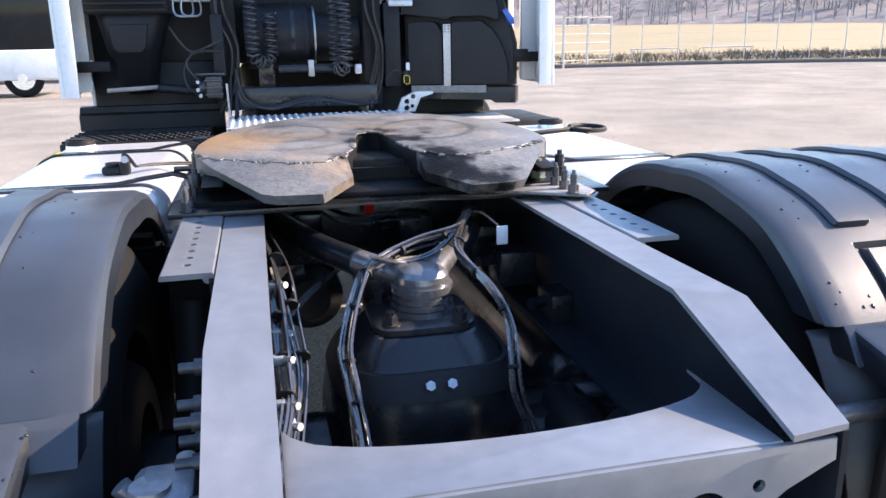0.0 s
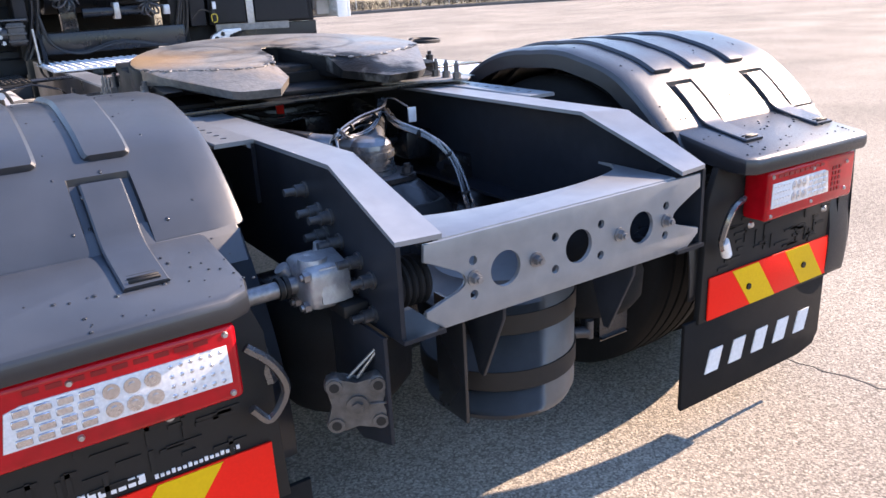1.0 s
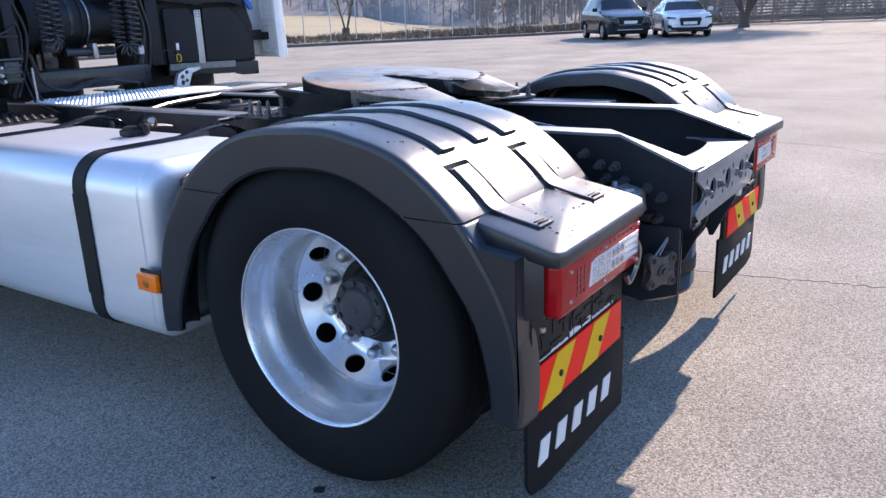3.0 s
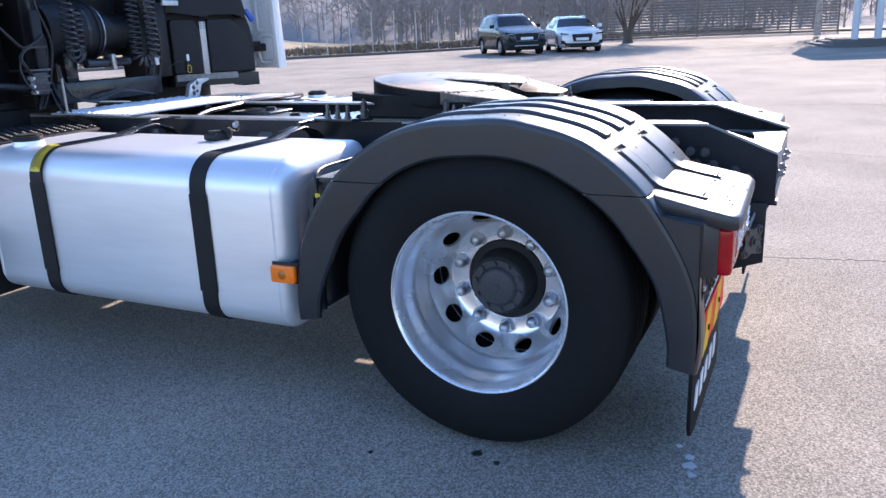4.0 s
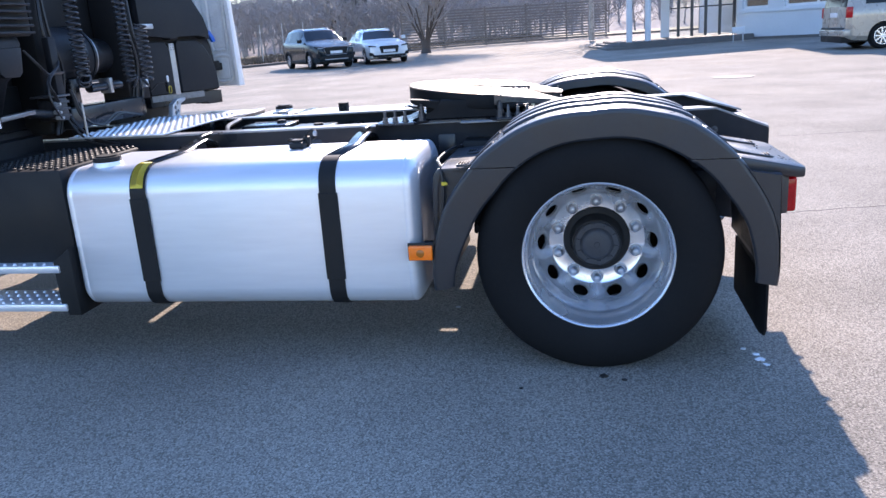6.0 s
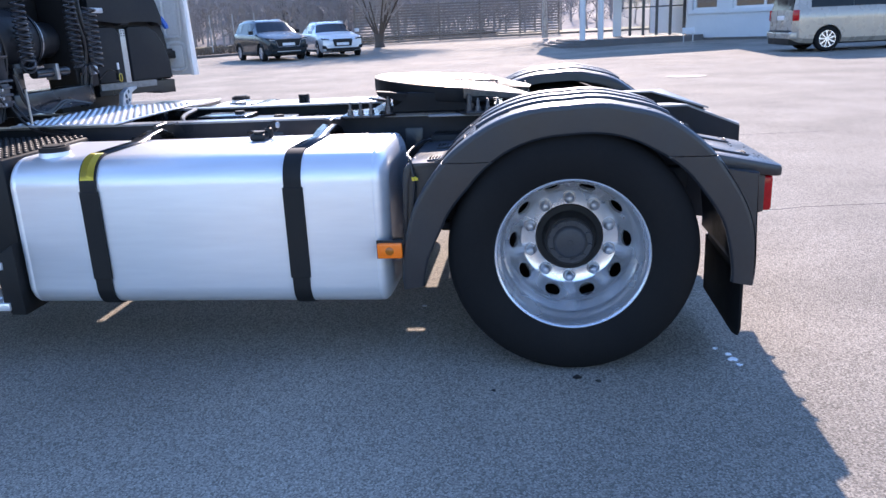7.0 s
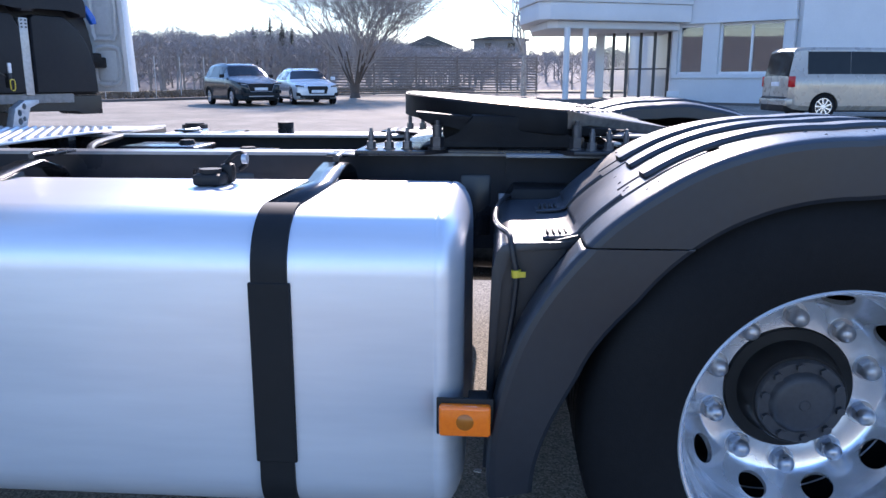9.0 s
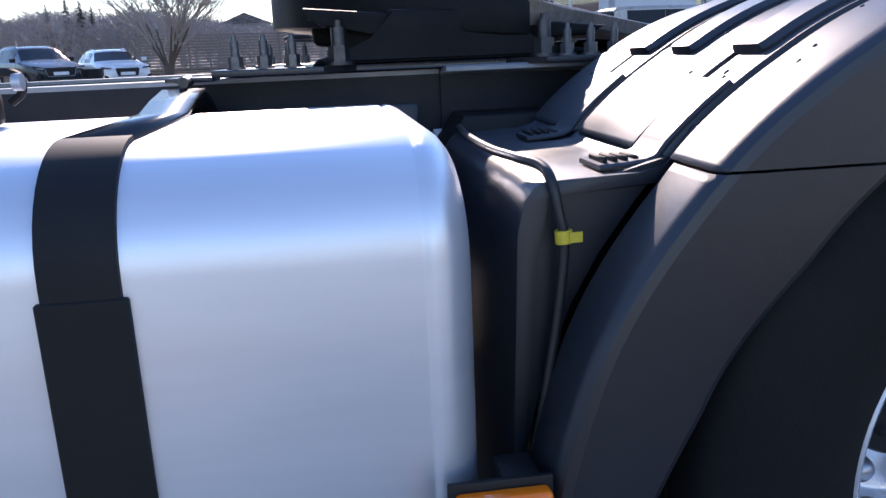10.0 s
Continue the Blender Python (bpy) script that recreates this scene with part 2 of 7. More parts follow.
def cy(bm, p, q, r, n=20, r2=None):
    """A closed cylinder or cone from p to q."""
    p, q = Vector(p), Vector(q)
    d = q - p
    m = Matrix.Translation((p + q) / 2) @ d.to_track_quat("Z", "Y").to_matrix().to_4x4()
    bmesh.ops.create_cone(bm, cap_ends=True, segments=n, radius1=r, radius2=r if r2 is None else r2, depth=d.length, matrix=m)
    return bm


def prism(bm, pts, axis, a, b, bev=0.0):
    """A polygon of the two other axes, drawn out along one axis from a to b."""
    def put(u, w, k):
        return {"x": (k, u, w), "y": (u, k, w), "z": (u, w, k)}[axis]
    lo, hi = [bm.verts.new(put(u, w, a)) for u, w in pts], [bm.verts.new(put(u, w, b)) for u, w in pts]
    n = len(pts)
    fs = [bm.faces.new(lo), bm.faces.new(hi[::-1])]
    fs += [bm.faces.new((lo[i], hi[i], hi[(i + 1) % n], lo[(i + 1) % n])) for i in range(n)]
    if bev:
        e = list({e for f in fs[:2] for e in f.edges})
        bmesh.ops.bevel(bm, geom=e, offset=bev, segments=2, profile=0.5, affect="EDGES")
    return bm


def smooth_path(pts, k=6):
    """Catmull-Rom points through pts."""
    p = [Vector(q) for q in pts]
    p = [2 * p[0] - p[1]] + p + [2 * p[-1] - p[-2]]
    out = []
    for i in range(1, len(p) - 2):
        for j in range(k):
            t = j / k
            out.append(0.5 * (2 * p[i] + (p[i + 1] - p[i - 1]) * t + (2 * p[i - 1] - 5 * p[i] + 4 * p[i + 1] - p[i + 2]) * t * t + (3 * p[i] - p[i - 1] - 3 * p[i + 1] + p[i + 2]) * t ** 3))
    return out + [p[-2]]


def tube(bm, pts, r, n=8, k=6):
    """A round tube along a smooth path."""
    p = smooth_path(pts, k) if k else [Vector(q) for q in pts]
    up = Vector((0.13, 0.31, 0.94))
    rings = []
    for i, c in enumerate(p):
        d = (p[min(i + 1, len(p) - 1)] - p[max(i - 1, 0)]).normalized()
        s = d.cross(up)
        if s.length < 0.05:
            s = d.cross(Vector((1, 0, 0)))
        s.normalize()
        u = s.cross(d).normalized()
        up = u
        rings.append([bm.verts.new(c + r * (math.cos(a) * s + math.sin(a) * u)) for a in (2 * math.pi * j / n for j in range(n))])
    for a, b in zip(rings, rings[1:]):
        for j in range(n):
            bm.faces.new((a[j], a[(j + 1) % n], b[(j + 1) % n], b[j]))
    bm.faces.new(rings[0][::-1])
    bm.faces.new(rings[-1])
    return bm


def lathe(bm, prof, n=72, y=0.0, z=0.0, closed=False):
    """Points (x, radius) turned round an axis along x."""
    rings = [[bm.verts.new((x, y + r * math.cos(a), z + r * math.sin(a))) for a in (2 * math.pi * j / n for j in range(n))] for x, r in prof]
    pairs = list(zip(rings, rings[1:])) + ([(rings[-1], rings[0])] if closed else [])
    for a, b in pairs:
        for j in range(n):
            bm.faces.new((a[j], b[j], b[(j + 1) % n], a[(j + 1) % n]))
    if not closed:
        for ring, (x, r) in ((rings[0], prof[0]), (rings[-1], prof[-1])):
            if r < 0.3:
                bm.faces.new(ring)
    return bm


def strip(bm, path, x0, x1, t, edge=0.0, ends=False):
    """A strap along a (y, z) path, from x0 to x1, t thick to its left side; edge: chamfer of its outer rims; ends: they run out flat."""
    full, rim = t, edge
    P = [Vector((y, z)) for y, z in path]
    cols = []
    for i, c in enumerate(P):
        d = (P[min(i + 1, len(P) - 1)] - P[max(i - 1, 0)]).normalized()
        o = Vector((-d.y, d.x))
        if ends:
            k = min(1.0, 0.15 + 0.85 * min(i, len(P) - 1 - i))
            t, edge = full * k, rim * k
        sec = [(x0, 0), (x0, t - edge), (x0 + edge, t), (x1 - edge, t), (x1, t - edge), (x1, 0)] if edge else [(x0, 0), (x0, t), (x1, t), (x1, 0)]
        cols.append([bm.verts.new((x, c.x + o.x * h, c.y + o.y * h)) for x, h in sec])
    k = len(cols[0])
    for a, b in zip(cols, cols[1:]):
        for j in range(k):
            bm.faces.new((a[j], a[(j + 1) % k], b[(j + 1) % k], b[j]))
    bm.faces.new(cols[0])
    bm.faces.new(cols[-1][::-1])
    return bm


def mesh_of(name, bm, material, sharp=38):
    bmesh.ops.recalc_face_normals(bm, faces=bm.faces)
    for f in bm.faces:
        f.smooth = True
    for e in bm.edges:
        if len(e.link_faces) == 2 and e.calc_face_angle(0) > radians(sharp):
            e.smooth = False
    me = bpy.data.meshes.new(name)
    bm.to_mesh(me)
    bm.free()
    me.materials.append(material)
    return me


def part(name, bm, material, parent=None, label="", sharp=38, flank=False):
    """Links a bmesh as one mesh object under a thing or a part; flank: its sides stay flat."""
    ob = new(name, mesh_of(name, bm, material, sharp))
    for p in ob.data.polygons if flank else ():
        p.use_smooth = abs(p.normal.x) < 0.93
    ob.parent = parent
    return tagged(ob, label)


def again(ob, m, parent):
    """One more object on the same mesh."""
    o = new(ob.name.split(".")[0], ob.data)
    o.parent = parent
    o.matrix_basis = m
    return o


def thing(name, label, category, place=(0, 0, 0), group="", kind=""):
    ob = new(name)
    ob.empty_display_size = 0.2
    ob.location = place
    return tagged(ob, label, category, group, kind)


def cut(ob, bm):
    """Cuts the closed shapes of bm out of ob."""
    bmesh.ops.recalc_face_normals(bm, faces=bm.faces)
    me = bpy.data.meshes.new("cutter")
    bm.to_mesh(me)
    bm.free()
    c = new("cutter", me)
    bpy.context.view_layer.update()
    c.matrix_world = ob.matrix_world.copy()
    d = ob.modifiers.new("cut", "BOOLEAN")
    d.operation, d.solver, d.object = "DIFFERENCE", "EXACT", c
    bpy.context.view_layer.update()
    done = bpy.data.meshes.new_from_object(ob.evaluated_get(bpy.context.evaluated_depsgraph_get()))
    ob.modifiers.clear()
    done.name = ob.data.name
    ob.data = done
    bpy.data.objects.remove(c)
    bpy.data.meshes.remove(me)


B = bmesh.new

# ---- ground ----
def ground_z(x, y):
    """The yard lifts gently towards the buildings, the meadow beyond the fence more."""
    z = 0.006 * max(0.0, min(x, 60.0) - 6.0)
    far = max(0.0, y - 38.0 - 0.1 * x)
    return z + min(2.2, far * 0.03)


def axis_steps(near, far):
    a = [near * i / 10 for i in range(-10, 11)]
    s, v = near, near
    while v < far:
        s *= 1.35
        v += s * 0.3
        a = [-v] + a + [v]
    return a


bm = B()
gx = axis_steps(10.0, 900.0)
rows_ = [[bm.verts.new((x, y, ground_z(x, y))) for y in gx] for x in gx]
for i in range(len(gx) - 1):
    for j in range(len(gx) - 1):
        bm.faces.new((rows_[i][j], rows_[i + 1][j], rows_[i + 1][j + 1], rows_[i][j + 1]))
ground = part("ground", bm, ASPHALT)
tagged(ground, "pale worn asphalt yard with fine grit and faint stains", "ground", kind="structure")

# ---- the lorry ----
truck = thing("tractor_unit", "white two-axle tractor unit with dark grey chassis, parked on asphalt", "truck")
WY, WZ, WR = -0.004, 0.481, 0.481


HUBGREY = mat("slate_hub_plastic", (0.042, 0.045, 0.052), (0.028, 0.03, 0.036), rough=0.55, scale=90)
NUT = mat("grey_capped_nut", (0.45, 0.46, 0.49), (0.33, 0.34, 0.37), rough=0.33, metal=0.7, scale=90)


def wheel(name, s, face, outer, y0=WY, parent=None):
    """A tyre with its rim; face is the x of the outer sidewall, s its side."""
    w = 0.31
    def X(v):
        return s * v
    prof = [(face - 0.02, 0.287), (face - 0.012, 0.3), (face - 0.002, 0.34), (face, 0.385), (face - 0.006, 0.425), (face - 0.02, 0.455), (face - 0.03, 0.468), (face - 0.045, 0.4785)]
    for g in range(4):
        c = face - 0.085 - g * 0.047
        prof += [(c + 0.006, 0.482), (c + 0.004, 0.47), (c - 0.004, 0.47), (c - 0.006, 0.482)]
    prof += [(face - w + 0.045, 0.4785), (face - w + 0.03, 0.468), (face - w + 0.006, 0.425), (face - w, 0.385), (face - w + 0.012, 0.3), (face - w + 0.02, 0.287)]
    tyre = part("tyre", lathe(B(), [(X(x), r) for x, r in prof], 96, y0, WZ, closed=True), RUBBER, None, "black truck tyre")
    wh = tyre
    if parent is not None:
        F = face
        prof = [(F - 0.03, 0.2935), (F - 0.022, 0.2975), (F - 0.016, 0.2965), (F - 0.013, 0.293), (F - 0.015, 0.2885), (F - 0.022, 0.286), (F - 0.03, 0.2835), (F - 0.058, 0.2795), (F - 0.07, 0.277), (F - 0.08, 0.2725), (F - 0.093, 0.2665), (F - 0.107, 0.262), (F - 0.125, 0.26), (F - 0.185, 0.2575), (F - 0.198, 0.2555),
                (F - 0.203, 0.253), (F - 0.207, 0.2515), (F - 0.211, 0.253), (F - 0.215, 0.2505), (F - 0.224, 0.245), (F - 0.262, 0.22), (F - 0.278, 0.2085), (F - 0.286, 0.201), (F - 0.29, 0.195), (F - 0.29, 0.139), (F - 0.303, 0.136),
                (F - 0.303, 0.19), (F - 0.295, 0.21), (F - 0.236, 0.25), (F - 0.222, 0.266), (F - 0.12, 0.274), (F - 0.05, 0.289)]
        wh = part("wheel", lathe(B(), [(X(x), r) for x, r in prof], 120, y0, WZ, closed=True), RIM if outer else BLACK, parent, "silver painted steel wheel rim" if outer else "dark inner wheel", sharp=50)
        tyre.parent = wh
        part("rim_lip", lathe(B(), [(X(F + d), r) for d, r in ((-0.0215, 0.2985), (-0.0155, 0.2975), (-0.0118, 0.2935), (-0.0135, 0.2915), (-0.0175, 0.2955))], 120, y0, WZ, closed=True), ALU, wh, "bare polished rim edge")
        if outer:
            holes = B()
            for k in range(10):
                a = 2 * math.pi * (k + 0.5) / 10 + math.pi / 2
                c = Vector((0, math.cos(a), math.sin(a)))
                n_ = (Vector((s * 0.55, 0, 0)) - c * 0.83).normalized()
                mid = Vector((X(F - 0.253), y0, WZ)) + c * 0.229
                mm = Matrix.Translation(mid) @ n_.to_track_quat("Z", "Y").to_matrix().to_4x4()
                bmesh.ops.create_cone(holes, cap_ends=True, segments=28, radius1=0.033, radius2=0.033, depth=0.066, matrix=mm)
            cut(wh, holes)
            hub = part("hub", lathe(B(), [(X(x), r) for x, r in [(F - 0.32, 0.1375), (F - 0.287, 0.1375), (F - 0.283, 0.135), (F - 0.281, 0.112), (F - 0.262, 0.104), (F - 0.225, 0.1005), (F - 0.219, 0.097), (F - 0.218, 0.008)]], 48, y0, WZ), BLACK, wh, "dark hub with bolted cap")
            cap = [(X(x), r) for x, r in [(F - 0.22, 0.092), (F - 0.207, 0.0905), (F - 0.204, 0.088), (F - 0.204, 0.068), (F - 0.197, 0.063), (F - 0.191, 0.057), (F - 0.189, 0.05), (F - 0.188, 0.012), (F - 0.186, 0.01), (F - 0.186, 0.004)]]
            part("hub_cap", lathe(B(), cap, 48, y0, WZ), HUBGREY, hub, "slate grey hub cap")
            bb = B()
            for k in range(10):
                a = 2 * math.pi * (k + 0.3) / 10
                cy(bb, (X(F - 0.206), y0 + 0.079 * math.cos(a), WZ + 0.079 * math.sin(a)), (X(F - 0.194), y0 + 0.079 * math.cos(a), WZ + 0.079 * math.sin(a)), 0.0095, 6)
            tagged(part("hub_bolts", bb, HUBGREY, hub), kind="stuff")
            first = None
            for k in range(10):
                a = 2 * math.pi * k / 10 + math.pi / 2
                m = pose(X(F - 0.29), y0 + 0.1675 * math.cos(a), WZ + 0.1675 * math.sin(a))
                if first is None:
                    nb = B()
                    cy(nb, (0, 0, 0), (s * 0.005, 0, 0), 0.0265, 24)
                    cy(nb, (s * 0.005, 0, 0), (s * 0.024, 0, 0), 0.0215, 6)
                    lathe(nb, [(s * x, r) for x, r in ((0.0235, 0.02), (0.034, 0.0195), (0.041, 0.0165), (0.046, 0.011), (0.048, 0.004))], 18)
                    first = part("wheel_nut", nb, NUT, wh, sharp=30)
                    first.matrix_basis = m
                else:
                    again(first, m, wh)
    return wh


for s in (-1, 1):
    wheel("wheel", s, 1.258, True, parent=truck)
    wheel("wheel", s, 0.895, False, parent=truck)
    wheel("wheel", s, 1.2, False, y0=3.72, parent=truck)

# chassis rails: web, flanges and the sloping tail
def flange(x_in, x_out, t=0.009):
    """Top flange of a rail; its bend lies a little askew."""
    bm = B()
    rows = []
    for yi, yo, z in ((-0.806, -0.795, 0.842), (-0.5, -0.565, 0.937), (0.4, 0.4, 0.932), (3.3, 3.3, 0.925)):
        rows.append([bm.verts.new(v) for v in ((x_in, yi, z), (x_out, yo, z), (x_out, yo, z + t), (x_in, yi, z + t))])
    for a, b in zip(rows, rows[1:]):
        for k in range(4):
            bm.faces.new((a[k], a[(k + 1) % 4], b[(k + 1) % 4], b[k]))
    bm.faces.new(rows[0])
    bm.faces.new(rows[-1])
    bmesh.ops.recalc_face_normals(bm, faces=bm.faces)
    return bm


RAIL_OUT = {-1: 0.416, 1: 0.376}
for s in (-1, 1):
    ro = RAIL_OUT[s]
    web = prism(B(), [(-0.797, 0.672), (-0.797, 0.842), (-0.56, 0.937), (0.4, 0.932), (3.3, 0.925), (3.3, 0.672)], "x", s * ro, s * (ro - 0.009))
    rail = part("chassis_rail", web, FRAME_SHADED, truck, "chassis rail, shade put into its web colour, grey top flange")
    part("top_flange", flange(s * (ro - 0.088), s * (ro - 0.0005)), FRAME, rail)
    part("bottom_flange", strip(B(), [(-0.805, 0.664), (3.3, 0.664)], min(s * (ro - 0.088), s * (ro - 0.0005)), max(s * (ro - 0.088), s * (ro - 0.0005)), 0.008), FRAME_SHADED, rail)
    ang = strip(B(), [(-0.2, 0.937), (0.62, 0.937)], min(s * (ro + 0.0025), s * (ro + 0.094)), max(s * (ro + 0.0025), s * (ro + 0.094)), 0.01, 0.003)
    st = part("mounting_angle", ang, FRAME, truck, "perforated grey mounting angle")
    hb = B()
    for k in range(9):
        cy(hb, (s * (ro + 0.052), -0.14 + k * 0.05, 0.93), (s * (ro + 0.052), -0.14 + k * 0.05, 0.96), 0.0085, 12)
    cut(st, hb)
    part("angle_leg", bx(B(), min(s * (ro + 0.0025), s * (ro + 0.012)), max(s * (ro + 0.0025), s * (ro + 0.012)), -0.2, 0.62, 0.8, 0.9365), FRAME_SHADED, st)
    part("angle_bend", cy(B(), (s * (ro + 0.0125), -0.2, 0.9365), (s * (ro + 0.0125), 0.62, 0.9365), 0.0095, 16), FRAME, st)

BOLT = mat("grey_bolt_steel", (0.28, 0.285, 0.3), (0.14, 0.14, 0.15), rough=0.38, metal=0.8, scale=120)
# rear crossmember: top plate with a bowed edge, holed rear face
arc = [(-0.02 + 0.307 * math.cos(a), -0.575 - 0.115 * math.sin(a) ** 0.7) for a in (math.pi * k / 24 for k in range(25))]
cm = part("rear_crossmember", prism(B(), [(-0.326, -0.79), (0.286, -0.79)] + [(0.286, -0.56)] + [(x, y) for x, y in arc if -0.325 < x < 0.285] + [(-0.326, -0.56)], "z", 0.828, 0.837, 0.002), FRAME, truck, "grey pressed crossmember closing the frame")
face = [(-0.36, 0.834), (0.36, 0.834), (0.362, 0.802), (0.292, 0.772), (0.276, 0.76), (0.272, 0.748), (0.276, 0.737), (0.292, 0.73), (0.362, 0.71), (0.362, 0.697), (0.325, 0.668)]
face += [(-x, z) for x, z in face[::-1]][:-2] + [(-0.36, 0.834)]
rear_face = part("rear_face", prism(B(), face[:-1], "y", -0.797, -0.788, 0.002), FRAME, cm)
hb = B()
for x, z, r in ((-0.184, 0.749, 0.035), (0, 0.749, 0.035), (0.178, 0.749, 0.035), (-0.258, 0.782, 0.009), (-0.258, 0.716, 0.009), (-0.062, 0.782, 0.009), (-0.062, 0.716, 0.009), (0.06, 0.782, 0.009), (0.06, 0.716, 0.009), (0.252, 0.782, 0.009), (0.252, 0.716, 0.009)):
    cy(hb, (x, -0.82, z), (x, -0.77, z), r, 28)
cut(rear_face, hb)
part("bottom_lip", bx(B(), -0.325, 0.325, -0.79, -0.72, 0.664, 0.672, 0.003), FRAME, cm)
first = None
for x in (-0.258, -0.112, 0.112, 0.252):
    m = pose(x, -0.797, 0.749)
    if first is None:
        nb = B()
        cy(nb, (0, 0, 0), (0, -0.004, 0), 0.015, 20)
        cy(nb, (0, -0.004, 0), (0, -0.016, 0), 0.0105, 6)
        cy(nb, (0, -0.016, 0), (0, -0.022, 0), 0.006, 10)
        first = part("bolt", nb, BOLT, cm)
        first.matrix_basis = m
    else:
        again(first, m, cm)


# ---- mudguards ----
def table(rows, a):
    for (a0, r0), (a1, r1) in zip(rows, rows[1:]):
        if a <= a1:
            t = (a - a0) / (a1 - a0)
            t = t * t * (3 - 2 * t) * 0.4 + t * 0.6
            return r0 + (r1 - r0) * t
    return rows[-1][1]


OUT = [(-12, 0.663), (15, 0.632), (38, 0.607), (55, 0.592), (88, 0.57), (108, 0.592), (125, 0.622), (149, 0.643), (170, 0.67), (192, 0.68)]
INN = [(-12, 0.577), (15, 0.5), (36, 0.468), (58, 0.467), (88, 0.46), (122, 0.492), (151, 0.528), (170, 0.565), (192, 0.598)]


def arcpt(a, r):
    return (r * math.cos(radians(a)), WZ + r * math.sin(radians(a)))


def flare(x):
    """The outer side of a mudguard stands a little proud of the tyre."""
    return x + 0.018 * min(1.0, max(0.0, (x - 1.13) / 0.1))


def reach_in(x, s):
    """The near mudguard reaches further in towards its rail."""
    return 0.034 * max(0.0, min(1.0, (0.72 - x) / 0.1)) if s < 0 else 0.0


def shell(a0, a1, sec, s, n, lift=None):
    """A curved sheet: sec gives (x, how far from inner to outer rim, lift)."""
    bm = B()
    rings = []
    for k in range(n + 1):
        a = a0 + (a1 - a0) * k / n
        ro, ri = table(OUT, a), table(INN, a)
        rings.append([bm.verts.new((s * (flare(x) - reach_in(x, s)), *arcpt(a, ri + (ro - ri) * f + d + (lift(x, a) if lift and f == 1 else 0)))) for x, f, d in sec])
    for p, q in zip(rings, rings[1:]):
        for j in range(len(sec) - 1):
            bm.faces.new((p[j], p[j + 1], q[j + 1], q[j]))
    return bm


def level_cut(bm, z, keep_up, way=1):
    """Keeps what lies above or below one level, before or behind the wheel."""
    fs = [f for f in bm.faces if f.calc_center_median().y * way > 0.05]
    geom = fs + list({e for f in fs for e in f.edges}) + list({v for f in fs for v in f.verts})
    bmesh.ops.bisect_plane(bm, geom=geom, plane_co=(0, 0, z), plane_no=(0, 0, 1), clear_inner=keep_up, clear_outer=not keep_up)
    return bm


STRAPS = ((1.135, 1.065), (0.82, 0.75))


def groove(x, a):
    """Sunk channels round the latch straps of the deck."""
    for hi, lo in STRAPS:
        inside = lo - 0.016 < x < hi + 0.016
        if inside and (a > 129.6 or a < 66.5):
            if not (lo - 0.002 < x < hi + 0.002) or 129.6 < a < 131.2 or 64.9 < a < 66.5:
                return -0.01
    return 0.0


FULL = [(1.232, 0, 0.0), (1.246, 0, 0.0), (1.251, 0, 0.008), (1.2515, 0, 0.03), (1.252, 1, -0.04), (1.252, 1, -0.018), (1.2495, 1, -0.008), (1.243, 1, -0.002), (1.232, 1, 0)] + [(x, 1, 0) for x in (1.19, 1.1535, 1.1505, 1.1375, 1.1345, 1.1, 1.0655, 1.0625, 1.0495, 1.0465, 1.0, 0.95, 0.9, 0.8385, 0.8355, 0.8225, 0.8195, 0.785, 0.7505, 0.7475, 0.7345, 0.7315, 0.7, 0.66)] + [(0.62, 1, -0.001), (0.604, 1, -0.008), (0.598, 1, -0.02), (0.597, 1, -0.06)]
EDGE = [(1.232, 0, 0.0), (1.246, 0, 0.0), (1.251, 0, 0.008), (1.2515, 0, 0.03), (1.252, 1, -0.04), (1.252, 1, -0.018), (1.2495, 1, -0.008), (1.243, 1, -0.002), (1.232, 1, 0), (1.17, 1, 0), (1.16, 1, -0.004), (1.157, 1, -0.05)]


def thick(ob, t=0.006, flat=False):
    if flat:
        for p in ob.data.polygons:
            p.use_smooth = False
    d = ob.modifiers.new("thickness", "SOLIDIFY")
    d.thickness, d.offset = t, -1
    return ob


def deck_path(a0, a1, lift=0.0, n=24):
    return [arcpt(a, table(OUT, a) + lift) for a in (a0 + (a1 - a0) * k / n for k in range(n + 1))]


DX = {-1: 0.0, 1: -0.035}
LINER = [(1.157, 1, -0.05), (1.0, 1, -0.05), (0.8, 1, -0.05), (0.6, 1, -0.05)]


